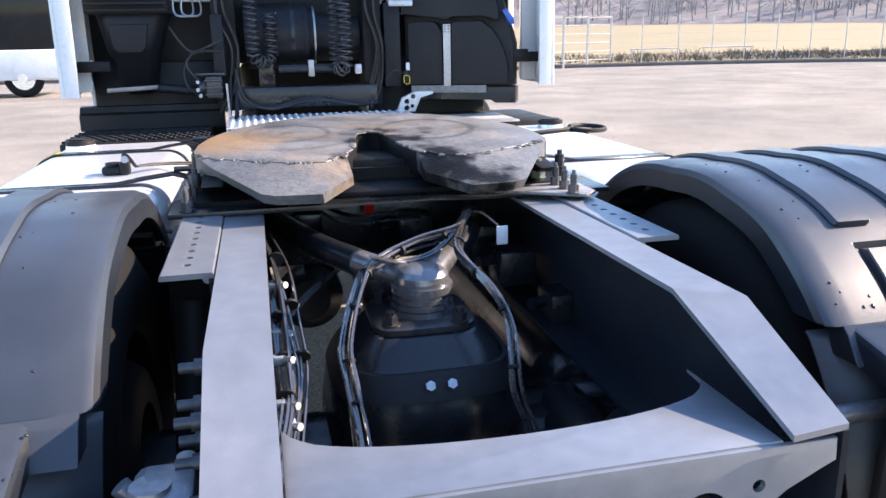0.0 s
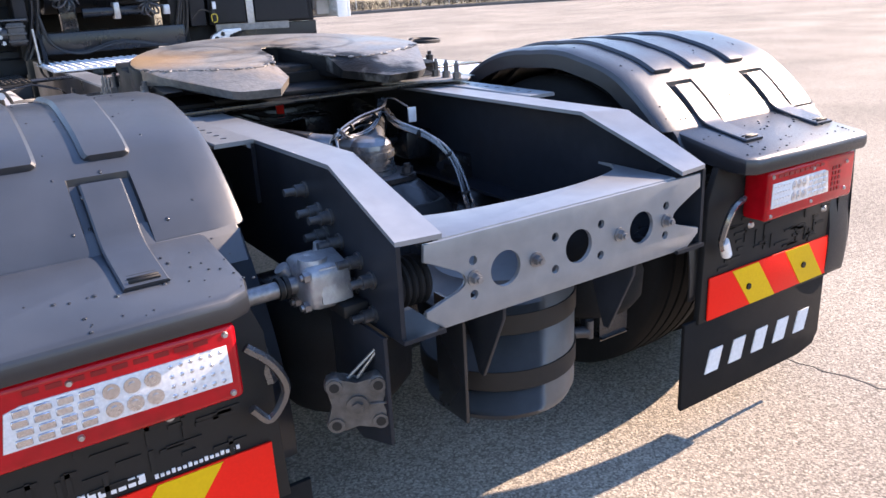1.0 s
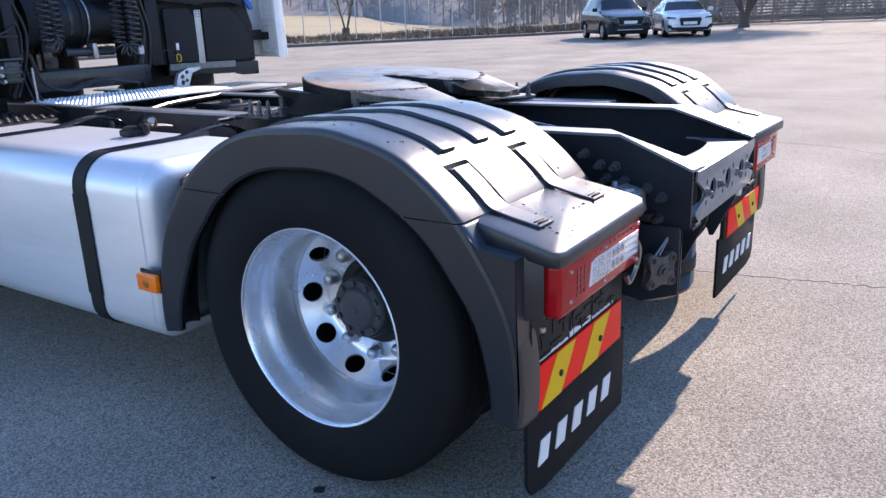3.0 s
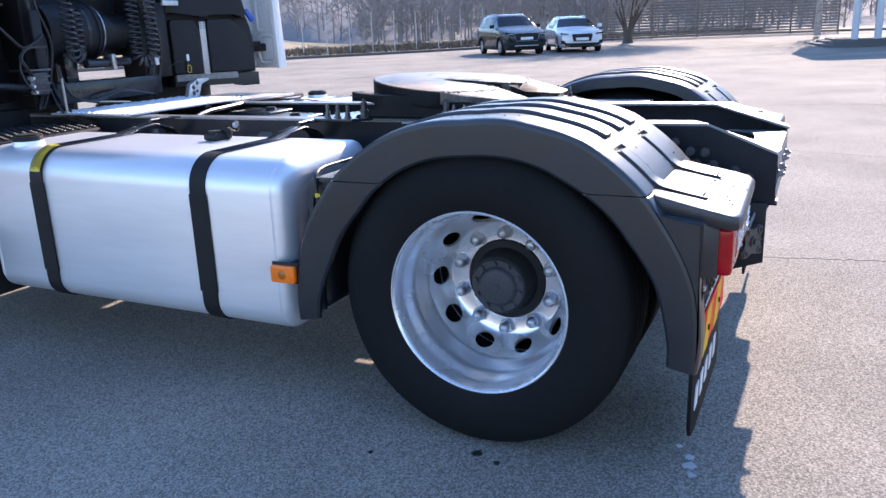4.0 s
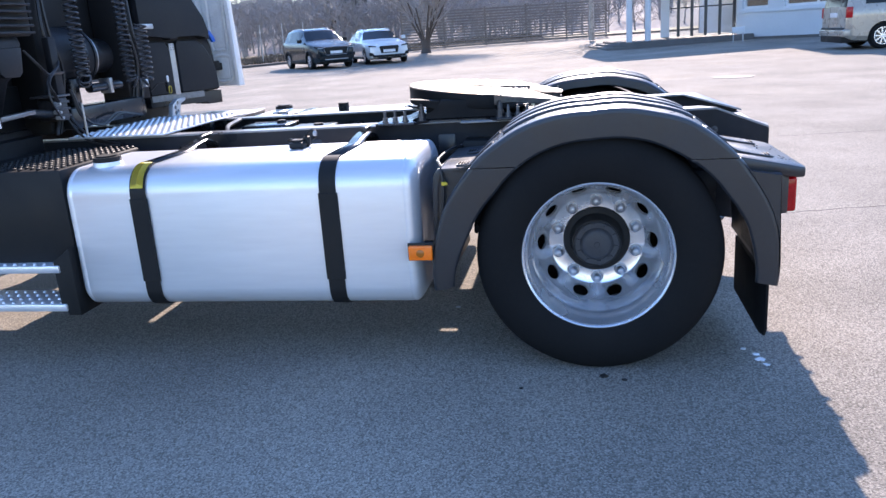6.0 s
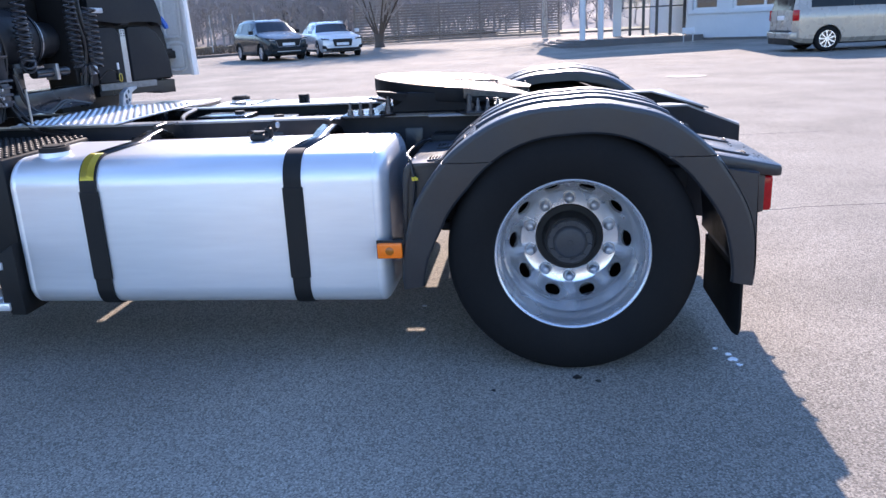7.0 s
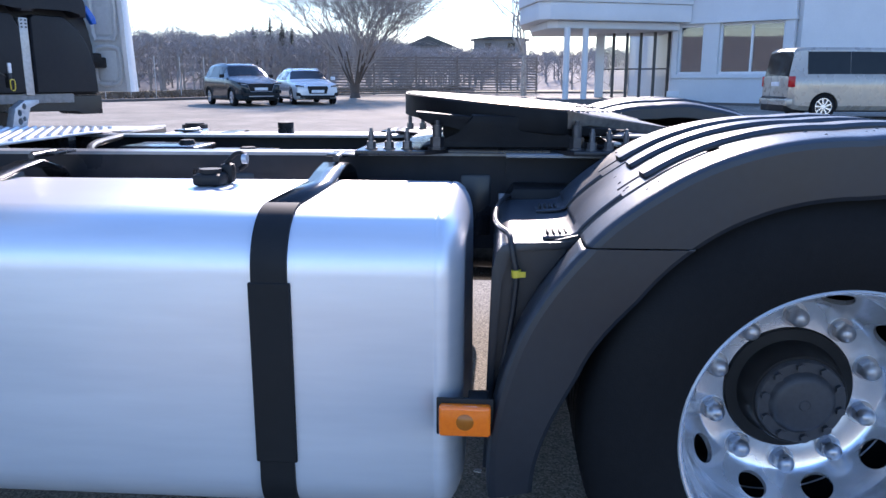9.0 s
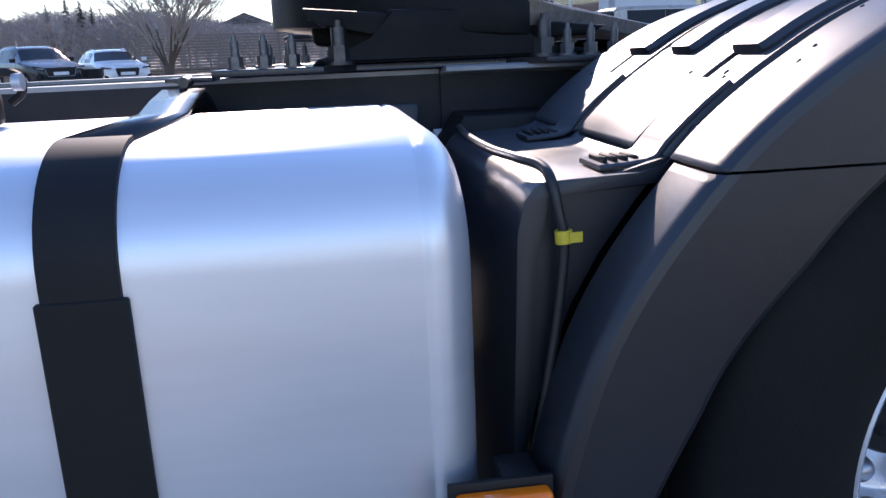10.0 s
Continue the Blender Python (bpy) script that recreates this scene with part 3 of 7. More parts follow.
def mudguard(s):
    g = thick(part("mudguard", level_cut(level_cut(shell(20, 160, FULL, s, 175, groove), 0.852, True), 0.856, True, -1), PLASTIC, truck, "black ribbed plastic mudguard, dusty, tops lightened in colour", flank=True))
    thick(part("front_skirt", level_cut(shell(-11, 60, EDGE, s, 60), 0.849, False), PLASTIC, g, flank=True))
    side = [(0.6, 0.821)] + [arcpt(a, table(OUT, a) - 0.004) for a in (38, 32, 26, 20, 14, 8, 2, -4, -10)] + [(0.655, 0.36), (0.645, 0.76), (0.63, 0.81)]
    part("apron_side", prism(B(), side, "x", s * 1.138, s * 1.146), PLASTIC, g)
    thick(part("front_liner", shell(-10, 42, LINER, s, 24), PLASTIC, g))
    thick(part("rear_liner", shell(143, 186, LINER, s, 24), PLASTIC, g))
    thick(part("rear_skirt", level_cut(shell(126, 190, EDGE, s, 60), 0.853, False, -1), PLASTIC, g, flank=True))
    def xs(a, b):
        return (min(s * a, s * b), max(s * a, s * b))
    # raised ribs over the top
    for a, b in ((1.118, 1.042), (0.945, 0.872), (0.8, 0.715)):
        path = [arcpt(q, table(OUT, q) - 0.001) for q in [53.0, 53.4, 54.0, 54.8] + [55.8 + 69.2 * k / 38 for k in range(39)] + [125.4, 125.8, 126.3]]
        rib = strip(B(), path[::-1], *xs(a, b), 0.0115, 0.007, True)
        for v in rib.verts:
            q = math.degrees(math.atan2(v.co.z - WZ, v.co.y))
            e = min(1.0, max(0.0, min(q - 53.0, 126.3 - q) / 1.6))
            v.co.x = s * (a + b) / 2 + (v.co.x - s * (a + b) / 2) * (0.62 + 0.38 * math.sqrt(1 - (1 - e) ** 2))
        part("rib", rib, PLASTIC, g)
    # latch straps running off the deck, with ribbed grips
    rear = deck_path(131.4, 142, -0.001, 10) + [(-0.522, 0.859), (-0.54, 0.853), (-0.58, 0.8435), (-0.655, 0.8285)]
    frnt = deck_path(48, 39, 0.0, 8) + [(0.482, 0.849), (0.495, 0.8435), (0.52, 0.8405), (0.55, 0.839)]
    for lay, way in ((rear[::-1], -1), (frnt, 1)):
        yy, zz = lay[0] if way < 0 else lay[-1]
        for a, b in STRAPS:
            st = part("latch_strap", strip(B(), lay, *xs(a + 0.001, b - 0.001), 0.006, 0.003), PLASTIC, g)
            grip = B()
            for k in range(4):
                dy = yy - way * (0.01 + 0.012 * k)
                bx(grip, *xs(a - 0.01, b + 0.01), dy - 0.003, dy + 0.003, zz + 0.004, zz + 0.013, 0.002, 1)
            part("grip", grip, BLACK, st)
    # front shelf and apron
    prof = [(0.446, 0.884), (0.466, 0.858), (0.485, 0.842), (0.51, 0.838), (0.61, 0.835), (0.628, 0.83), (0.64, 0.815), (0.648, 0.78), (0.662, 0.36), (0.652, 0.36), (0.63, 0.76), (0.615, 0.81), (0.6, 0.821), (0.48, 0.825), (0.44, 0.868)]
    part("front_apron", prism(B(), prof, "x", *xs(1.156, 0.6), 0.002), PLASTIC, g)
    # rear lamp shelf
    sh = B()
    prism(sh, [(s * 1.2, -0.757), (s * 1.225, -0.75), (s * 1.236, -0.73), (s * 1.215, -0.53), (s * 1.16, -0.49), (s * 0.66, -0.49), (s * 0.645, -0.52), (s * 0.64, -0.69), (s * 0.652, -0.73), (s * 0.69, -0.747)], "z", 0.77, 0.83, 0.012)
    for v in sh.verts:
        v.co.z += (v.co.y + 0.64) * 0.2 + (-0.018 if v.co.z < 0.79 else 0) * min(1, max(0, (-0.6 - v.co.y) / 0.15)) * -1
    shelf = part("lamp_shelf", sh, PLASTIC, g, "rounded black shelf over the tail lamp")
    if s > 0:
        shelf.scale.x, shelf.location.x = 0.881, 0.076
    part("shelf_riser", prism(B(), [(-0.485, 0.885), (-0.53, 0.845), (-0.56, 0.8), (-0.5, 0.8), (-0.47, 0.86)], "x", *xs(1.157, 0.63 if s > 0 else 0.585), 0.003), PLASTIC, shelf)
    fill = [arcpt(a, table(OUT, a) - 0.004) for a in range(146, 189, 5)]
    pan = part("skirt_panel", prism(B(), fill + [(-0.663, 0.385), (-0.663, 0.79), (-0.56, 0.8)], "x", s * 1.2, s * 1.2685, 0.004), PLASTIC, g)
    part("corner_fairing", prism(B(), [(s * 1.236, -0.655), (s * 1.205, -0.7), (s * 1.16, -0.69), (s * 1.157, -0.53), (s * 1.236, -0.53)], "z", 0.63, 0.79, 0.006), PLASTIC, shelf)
    return g


def tail(s):
    """Lamp, carrier panel, striped plate and mud flap of one side."""
    def xs(a, b):
        return (min(s * a, s * b), max(s * a, s * b))
    pn = part("lamp_carrier", prism(B(), [(s * 1.2, 0.352), (s * 1.2, 0.78), (s * 0.64, 0.78), (s * 0.61, 0.7), (s * 0.6, 0.36)], "y", -0.66, -0.64, 0.004), BLACK, truck, "black lamp carrier panel")
    wr = B()
    for k in range(46):
        x = random.uniform(0.68, 1.15)
        z = random.uniform(0.5, 0.625)
        w, h = random.choice(((0.02, 0.004), (0.004, 0.02), (0.012, 0.004), (0.03, 0.003)))
        bx(wr, s * x - w, s * x + w, -0.663, -0.6585, z - h, z + h)
    tagged(part("moulded_relief", wr, BLACK, pn), kind="stuff")
    if s < 0:
        tx = B()
        for x0, n, w in ((-1.15, 14, 0.0095), (-0.83, 16, 0.0075)):
            for k in range(n):
                bx(tx, x0 + k * w * 1.25, x0 + k * w * 1.25 + w * 0.8, -0.6625, -0.6595, 0.4955, 0.5015 + 0.002 * (k % 3 == 0))
        tagged(part("small_print", tx, INK, pn, "row of small white printed bars"), kind="stuff")
        part("printed_mark", bx(B(), -0.975, -0.958, -0.6625, -0.6595, 0.496, 0.514), INK, pn, "white printed square mark")
        for k in range(7):
            part("printed_bar", bx(B(), -0.95 + k * 0.0155, -0.938 + k * 0.0155, -0.6625, -0.6595, 0.497, 0.513), INK, pn)
    for x, z in ((0.79, 0.6), (1.135, 0.575)):
        rv = part("rivet", cy(B(), (s * x, -0.66, z), (s * x, -0.667, z), 0.011, 16, 0.007), STEEL, pn)
    # lamp
    lamp = part("tail_lamp", bx(B(), *xs(1.19, 0.68), -0.735, -0.66, 0.63, 0.764, 0.012, 3), RED, truck, "long red tail lamp with clear middle")
    part("lamp_back", bx(B(), *xs(1.185, 0.685), -0.675, -0.655, 0.638, 0.758, 0.004), BLACK, lamp)
    part("clear_lens", prism(B(), [(s * 1.03, 0.664), (s * 1.018, 0.724), (s * 0.995, 0.73), (s * 0.7, 0.73), (s * 0.698, 0.664)], "y", -0.7375, -0.73, 0.002), CLEAR, lamp, "clear lens with light emitting diodes")
    cell = lens = None
    for i in range(4):
        for j in range(4):
            m = pose(s * (1.001 - i * 0.029 - 0.004 * (j % 2)), -0.738, 0.6742 + j * 0.0152)
            if cell is None:
                cell = part("reflector_cell", bx(B(), -0.011, 0.011, -0.0015, 0.0015, -0.0062, 0.0062, 0.0015, 1), REFLECTOR, lamp)
                cell.matrix_basis = m
            else:
                again(cell, m, lamp)
    for i in range(3):
        for j in range(2):
            m = pose(s * (0.878 - i * 0.03), -0.7365, 0.682 + j * 0.03)
            if lens is None:
                lens = part("diode_lens", cy(cy(B(), (0, 0, 0), (0, -0.003, 0), 0.0125, 18), (0, -0.003, 0), (0, -0.005, 0), 0.006, 10), REFLECTOR, lamp)
                lens.matrix_basis = m
            else:
                again(lens, m, lamp)
    dot = None
    for i in range(6):
        for j in range(4):
            m = pose(s * (0.79 - i * 0.0155), -0.7365, 0.672 + j * 0.0165)
            if dot is None:
                dot = part("diode", cy(B(), (0, 0, 0), (0, -0.003, 0), 0.0048, 8, 0.002), REFLECTOR, lamp)
                dot.matrix_basis = m
            else:
                again(dot, m, lamp)
    rd = B()
    for i in range(3):
        for j in range(5):
            bx(rd, *xs(1.1 - i * 0.02, 1.088 - i * 0.02), -0.7365, -0.7345, 0.662 + j * 0.015, 0.672 + j * 0.015)
    for i in range(9):
        bx(rd, *xs(0.99 - i * 0.03, 0.968 - i * 0.03), -0.7365, -0.7345, 0.742, 0.75)
    tagged(part("red_segment_field", rd, mat("deep_red_lens", (0.22, 0.004, 0.008), rough=0.2) if "deep_red_lens" not in bpy.data.materials else bpy.data.materials["deep_red_lens"], lamp), kind="stuff")
    for x, z in ((1.135, 0.735), (1.135, 0.66), (0.93, 0.742), (0.93, 0.652), (0.7, 0.748), (0.7, 0.645)):
        part("screw", cy(B(), (s * x, -0.734, z), (s * x, -0.739, z), 0.006, 12, 0.004), STEEL, lamp)
    # striped marker plate, stripes leaning inwards
    pl = part("marker_plate", bx(B(), *xs(1.192, 0.626), -0.667, -0.661, 0.366, 0.488, 0.002), SIGNRED, truck, "red and yellow striped reflective plate")
    for k in (0, 1):
        u0 = 0.10 + k * 0.235
        u1 = u0 + 0.112
        quad = [(u0 - 0.06, 0.368), (u1 - 0.06, 0.368), (u1 + 0.028, 0.486), (u0 + 0.028, 0.486)]
        quad = [(1.192 - u if s > 0 else -1.192 + u, z) for u, z in quad]
        part("yellow_stripe", prism(B(), quad, "y", -0.669, -0.6665), SIGNYEL, pl, "yellow reflective stripe")
    for x in (0.79, 1.045):
        part("plate_bolt", cy(B(), (s * x, -0.666, 0.425), (s * x, -0.673, 0.425), 0.009, 12), BLACK, pl)
    # flap with white bars
    fl = part("mud_flap", prism(B(), [(s * 1.195, 0.37), (s * 1.195, 0.16), (s * 1.17, 0.125), (s * 1.1, 0.11), (s * 0.56, 0.11), (s * 0.555, 0.12), (s * 0.555, 0.37)], "y", -0.652, -0.64, 0.003), RUBBER, truck, "black rubber mud flap with white printed bars")
    L, h = 0.1, (0.185, 0.275)
    x0 = -1.155 if s < 0 else 0.635
    for k in range(5):
        a = x0 + k * 0.102
        bar_ = [(a + 0.012, h[0] + 0.01), (a + 0.066, h[0] + 0.01), (a + 0.084, h[1] - 0.012), (a + 0.03, h[1] - 0.012)]
        part("white_bar", prism(B(), bar_, "y", -0.655, -0.6515), INK, fl, "plain white printed bar")
    if s > 0:
        lamp.scale.x, lamp.location.x = 0.765, 0.225
    return pn, lamp, pl, fl


for s in (-1, 1):
    for ob in (mudguard(s), *tail(s)):
        ob.location.x += DX[s]
# water drops left on the plastic
DROP = mat("water_drop", (0.03, 0.032, 0.038), rough=0.04, spec=0.6)
rng = random.Random(77)
for s in (-1, 1):
    bm = B()
    for k in range(170):
        x = rng.uniform(0.63, 1.22)
        if k < 110:
            a = rng.uniform(46, 142)
            y, z = arcpt(a, table(OUT, a) + groove(x, a))
            m = Matrix.Translation((s * x + DX[s], y, z)) @ Matrix.Rotation(radians(a - 90), 4, "X")
        else:
            y = rng.uniform(-0.74, -0.53)
            m = Matrix.Translation((s * min(x, 1.12) + DX[s], y, 0.8305 + (y + 0.64) * 0.2))
        r = rng.uniform(0.0015, 0.0042)
        bmesh.ops.create_icosphere(bm, subdivisions=1, radius=r, matrix=m @ Matrix.Diagonal((1, rng.uniform(0.8, 1.6), 0.55, 1)))
    tagged(part("water_drops", bm, DROP, truck, "small water drops on the mudguard", sharp=180), kind="stuff")

# ---- fifth wheel coupling ----
GREASE = mat("old_grease", (0.2, 0.19, 0.18), (0.02, 0.02, 0.02), rough=0.35, scale=90, big=30)
COUPLING = mat("greasy_black_casting", (0.009, 0.0092, 0.01), (0.005, 0.0052, 0.006), rough=0.55, spec=0.16, scale=35, big=6, bump=0.15, bscale=150)
FX = -0.025
TILT = 0.086


def tilted(bm):
    """The uncoupled plate hangs a little down at its rear."""
    for v in bm.verts:
        v.co = Vector((v.co.x + FX, v.co.y, v.co.z - TILT * (0.895 - v.co.y)))
    return bm


half = [(0.47 * math.sin(radians(a)), 0.5 + 0.45 * math.cos(radians(a))) for a in range(0, 91, 10)] + [(0.462, 0.46), (0.385, 0.395), (0.26, 0.335), (0.15, 0.315), (0.125, 0.345), (0.085, 0.42), (0.05, 0.52), (0.042, 0.6), (0.03, 0.645), (0.0, 0.66)]
outline = half + [(-x, y) for x, y in half[-2:0:-1]]
fw = part("fifth_wheel", tilted(prism(B(), outline, "z", 1.032, 1.0975, 0.006)), COUPLING, truck, "worn greasy steel fifth wheel coupling plate")
part("wear_surface", tilted(prism(B(), [(x * 0.985, 0.5 + (y - 0.5) * 0.985) for x, y in outline], "z", 1.0972, 1.1012, 0.002)), WORN, fw, "worn bare steel top with ring marks")
rug = random.Random(4)
for s in (-1, 1):
    ramp = B()
    rag = [(0.458, 0.458), (0.385, 0.393), (0.26, 0.333), (0.15, 0.313), (0.09, 0.41)]
    tip = [(0.42, 0.38), (0.305, 0.165), (0.275, 0.15), (0.172, 0.155), (0.088, 0.29)]
    drop = (0.012, 0.026, 0.028, 0.032, 0.03)
    hi = [ramp.verts.new((s * x, y, 1.0995)) for x, y in rag]
    lo = [ramp.verts.new((s * x, y, 1.0995 - d)) for (x, y), d in zip(tip, drop)]
    hb = [ramp.verts.new((s * x, y, 1.05)) for x, y in rag]
    lb = [ramp.verts.new((s * x * 0.98, y + 0.012, 1.0995 - 0.024 - d)) for (x, y), d in zip(tip, drop)]
    for i in range(4):
        ramp.faces.new((hi[i], hi[i + 1], lo[i + 1], lo[i]))
        ramp.faces.new((hb[i + 1], hb[i], lb[i], lb[i + 1]))
        ramp.faces.new((lo[i], lo[i + 1], lb[i + 1], lb[i]))
        ramp.faces.new((hi[i + 1], hi[i], hb[i], hb[i + 1]))
    for i in (0, 4):
        ramp.faces.new((hi[i], lo[i], lb[i], hb[i]) if i else (lo[i], hi[i], hb[i], lb[i]))
    part("ramp", tilted(ramp), WORN, fw, sharp=24)
    # lumps of pressed-out grease along the worn edges
    for k in range(90):
        t = rug.choice((0.35, 0.8, 1.2, 1.75, 2.3, 2.6, 3.3)) + rug.gauss(0, 0.13)
        t = min(3.99, max(0, t))
        i = min(3, int(t))
        p = Vector((*rag[i], 0)).lerp(Vector((*rag[i + 1], 0)), t - i)
        if k > 52:
            p = Vector((0.1, 0.37, 0)).lerp(Vector((0.06, 0.5, 0)), rug.random())
        lump = B()
        bmesh.ops.create_icosphere(lump, subdivisions=1, radius=rug.uniform(0.0015, 0.0065), matrix=Matrix.Translation((s * p.x, p.y + rug.gauss(0, 0.006), 1.0995)) @ Matrix.Diagonal((rug.uniform(1, 2.4), 1, 0.8, 1)))
        part("grease_lump", tilted(lump), GREASE, fw)
    brk = part("bearing_bracket", prism(B(), [(0.33, 0.957), (0.86, 0.957), (0.85, 0.967), (0.79, 0.978), (0.75, 0.995), (0.725, 1.02), (0.715, 1.05), (0.5, 1.045), (0.485, 1.008), (0.45, 0.988), (0.4, 0.974), (0.33, 0.967)], "x", s * 0.46 + FX, s * 0.3 + FX, 0.006), COUPLING, fw)
    part("side_skirt", tilted(prism(B(), [(0.3, 1.06), (0.34, 1.04), (0.47, 1.026), (0.52, 1.014), (0.68, 1.014), (0.74, 1.02), (0.78, 1.03), (0.83, 1.028), (0.862, 1.042), (0.87, 1.06)], "x", s * 0.39, s * 0.44, 0.004)), COUPLING, fw)
    part("pivot_pin", cy(B(), (s * 0.43 + FX, 0.6, 1.015), (s * 0.441 + FX, 0.6, 1.015), 0.013, 20), BLACK, brk)
part("coupling_body", bx(B(), -0.4 + FX, 0.4 + FX, 0.47, 0.8, 0.958, 1.03, 0.01), COUPLING, fw)
part("locking_jaw", tilted(bx(B(), -0.13, 0.13, 0.5, 0.86, 1.0, 1.05, 0.012)), COUPLING, fw)
part("throat_plate", tilted(bx(B(), -0.3, 0.3, 0.33, 0.5, 1.005, 1.02, 0.003)), COUPLING, fw)
part("rib_plate", tilted(bx(B(), -0.36, 0.36, 0.44, 0.455, 1.0, 1.05)), COUPLING, fw)
rod = tube(B(), [(0.4, 0.8, 1.02), (0.53, 0.83, 1.03), (0.67, 0.87, 1.034), (0.7, 0.93, 1.036), (0.76, 0.96, 1.034), (0.81, 0.92, 1.03), (0.79, 0.86, 1.028), (0.72, 0.84, 1.03), (0.675, 0.87, 1.033)], 0.008, 8)
part("release_handle", rod, BLACK, fw, "black release pull handle")

STUD = mat("dull_stud_steel", (0.15, 0.155, 0.165), (0.08, 0.082, 0.09), rough=0.4, metal=0.7, scale=120)
mp = part("mounting_plate", prism(B(), [(-0.54, 0.27), (-0.54, 0.44), (-0.47, 0.5), (-0.47, 0.78), (-0.54, 0.84), (-0.54, 1.03), (-0.3, 1.03), (-0.2, 0.93), (0.2, 0.93), (0.3, 1.03), (0.54, 1.03), (0.54, 0.84), (0.47, 0.78), (0.47, 0.5), (0.54, 0.44), (0.54, 0.27), (0.2, 0.27), (0.1, 0.3), (-0.1, 0.3), (-0.2, 0.27)], "z", 0.944, 0.956, 0.002), SATIN, truck, "dark corrugated fifth wheel mounting plate")
first = None
for s in (-1, 1):
    for y in (0.3, 0.345, 0.39, 0.893, 0.943, 0.993):
        for x in ((0.48,) if y < 0.5 else (0.465,)):
            m = pose(s * x - 0.02, y, 0.956) if s < 0 or y > 0.5 else pose(0.405, y * 1.3 - 0.205, 0.962)
            if first is None:
                nb = B()
                cy(nb, (0, 0, 0), (0, 0, 0.004), 0.017, 18)
                cy(nb, (0, 0, 0.004), (0, 0, 0.022), 0.013, 6)
                cy(nb, (0, 0, 0.022), (0, 0, 0.048), 0.0078, 12)
                cy(nb, (0, 0, 0.048), (0, 0, 0.058), 0.0052, 10, 0.0042)
                first = part("stud", nb, STUD, mp, "dull steel stud with nut")
                first.matrix_basis = m
            else:
                again(first, m, mp)

for s in (-1, 1):
    for y in (0.43, 0.81):
        big = cy(cy(cy(cy(B(), (0, 0, 0), (0, 0, 0.006), 0.026, 24), (0, 0, 0.006), (0, 0, 0.034), 0.0195, 6), (0, 0, 0.034), (0, 0, 0.066), 0.013, 14), (0, 0, 0.066), (0, 0, 0.078), 0.007, 10)
        part("clamp_bolt", big, DARKSTEEL, mp, "tall dark clamp bolt").location = (s * 0.475 - 0.01, y, 0.956)

DUST = mat("dusty_plate", (0.3, 0.3, 0.3), (0.17, 0.17, 0.175), rough=0.55, metal=0.3, scale=50, big=8, bump=0.2)
ear = part("mounting_ear", prism(B(), [(0.2, 0.305), (0.43, 0.16), (0.47, 0.2), (0.47, 0.44), (0.3, 0.44)], "z", 0.9562, 0.964, 0.002), DUST, mp, "dusty grey mounting ear")
part("green_nut", cy(cy(cy(B(), (0.385, 0.385, 0.964), (0.385, 0.385, 0.972), 0.024, 20), (0.385, 0.385, 0.972), (0.385, 0.385, 1.002), 0.021, 6), (0.385, 0.385, 1.002), (0.385, 0.385, 1.02), 0.012, 12), mat("green_grey_nut", (0.2, 0.27, 0.23), (0.12, 0.16, 0.14), rough=0.5, metal=0.4, scale=90), ear, "greenish weathered nut")

# ---- rear axle and what shows between the rails ----
ax = part("rear_axle", cy(B(), (-0.9, WY, WZ), (0.9, WY, WZ), 0.075, 28), SATIN, truck, "black painted rear axle with domed housing")


def dome(rows, n=56):
    """Rounded square sections (z, half width, squareness), one above another."""
    bm = B()
    rings = []
    for z, r, e in rows:
        ring = []
        for k in range(n):
            a = 2 * math.pi * k / n
            c, d = math.cos(a), math.sin(a)
            q = r / (abs(c) ** e + abs(d) ** e) ** (1 / e)
            ring.append(bm.verts.new((-0.015 + q * c, 0.03 + q * d * 1.02, z)))
        rings.append(ring)
    for a, b in zip(rings, rings[1:]):
        for k in range(n):
            bm.faces.new((a[k], a[(k + 1) % n], b[(k + 1) % n], b[k]))
    bm.faces.new(rings[0][::-1])
    bm.faces.new(rings[-1])
    return bm


part("axle_housing", dome([(0.27, 0.15, 2.2), (0.33, 0.2, 2.2), (0.45, 0.225, 2.3), (0.56, 0.216, 3.2), (0.62, 0.204, 3.6), (0.655, 0.19, 3.8), (0.685, 0.17, 4.0), (0.71, 0.147, 4.2), (0.727, 0.129, 4.4), (0.737, 0.119, 4.6), (0.742, 0.113, 5)]), SATIN, ax, sharp=60)
part("housing_band", dome([(0.64, 0.195, 3.7), (0.64, 0.2035, 3.7), (0.665, 0.192, 3.9), (0.69, 0.1745, 4.0), (0.69, 0.16, 4.0)]), BLACK, ax, "dark steel band")
for x in (-0.034, 0.01):
    part("housing_bolt", cy(B(), (x, -0.158, 0.662), (x, -0.176, 0.674), 0.0105, 6), STEEL, ax)
part("stay_flange", dome([(0.742, 0.1, 5), (0.742, 0.106, 5), (0.745, 0.109, 5), (0.757, 0.109, 5), (0.76, 0.105, 5)]), DARKSTEEL, ax)
jt = B()
JX, JY = -0.006, 0.03
for z0, z1, r in ((0.76, 0.772, 0.07), (0.774, 0.785, 0.067), (0.787, 0.797, 0.064), (0.772, 0.787, 0.06), (0.797, 0.806, 0.058), (0.806, 0.822, 0.067), (0.822, 0.83, 0.06)):
    cy(jt, (JX, JY, z0), (JX, JY, z1), r, 32)
lathe_up = [(0.83, 0.06), (0.842, 0.058), (0.853, 0.048), (0.86, 0.032), (0.862, 0.01)]
for (za, ra), (zb, rb) in zip(lathe_up, lathe_up[1:]):
    cy(jt, (JX, JY, za), (JX, JY, zb), ra, 32, rb)
tube(jt, [(JX - 0.02, JY + 0.01, 0.828), (JX - 0.08, JY + 0.07, 0.838), (JX - 0.13, JY + 0.14, 0.842)], 0.03, 16)
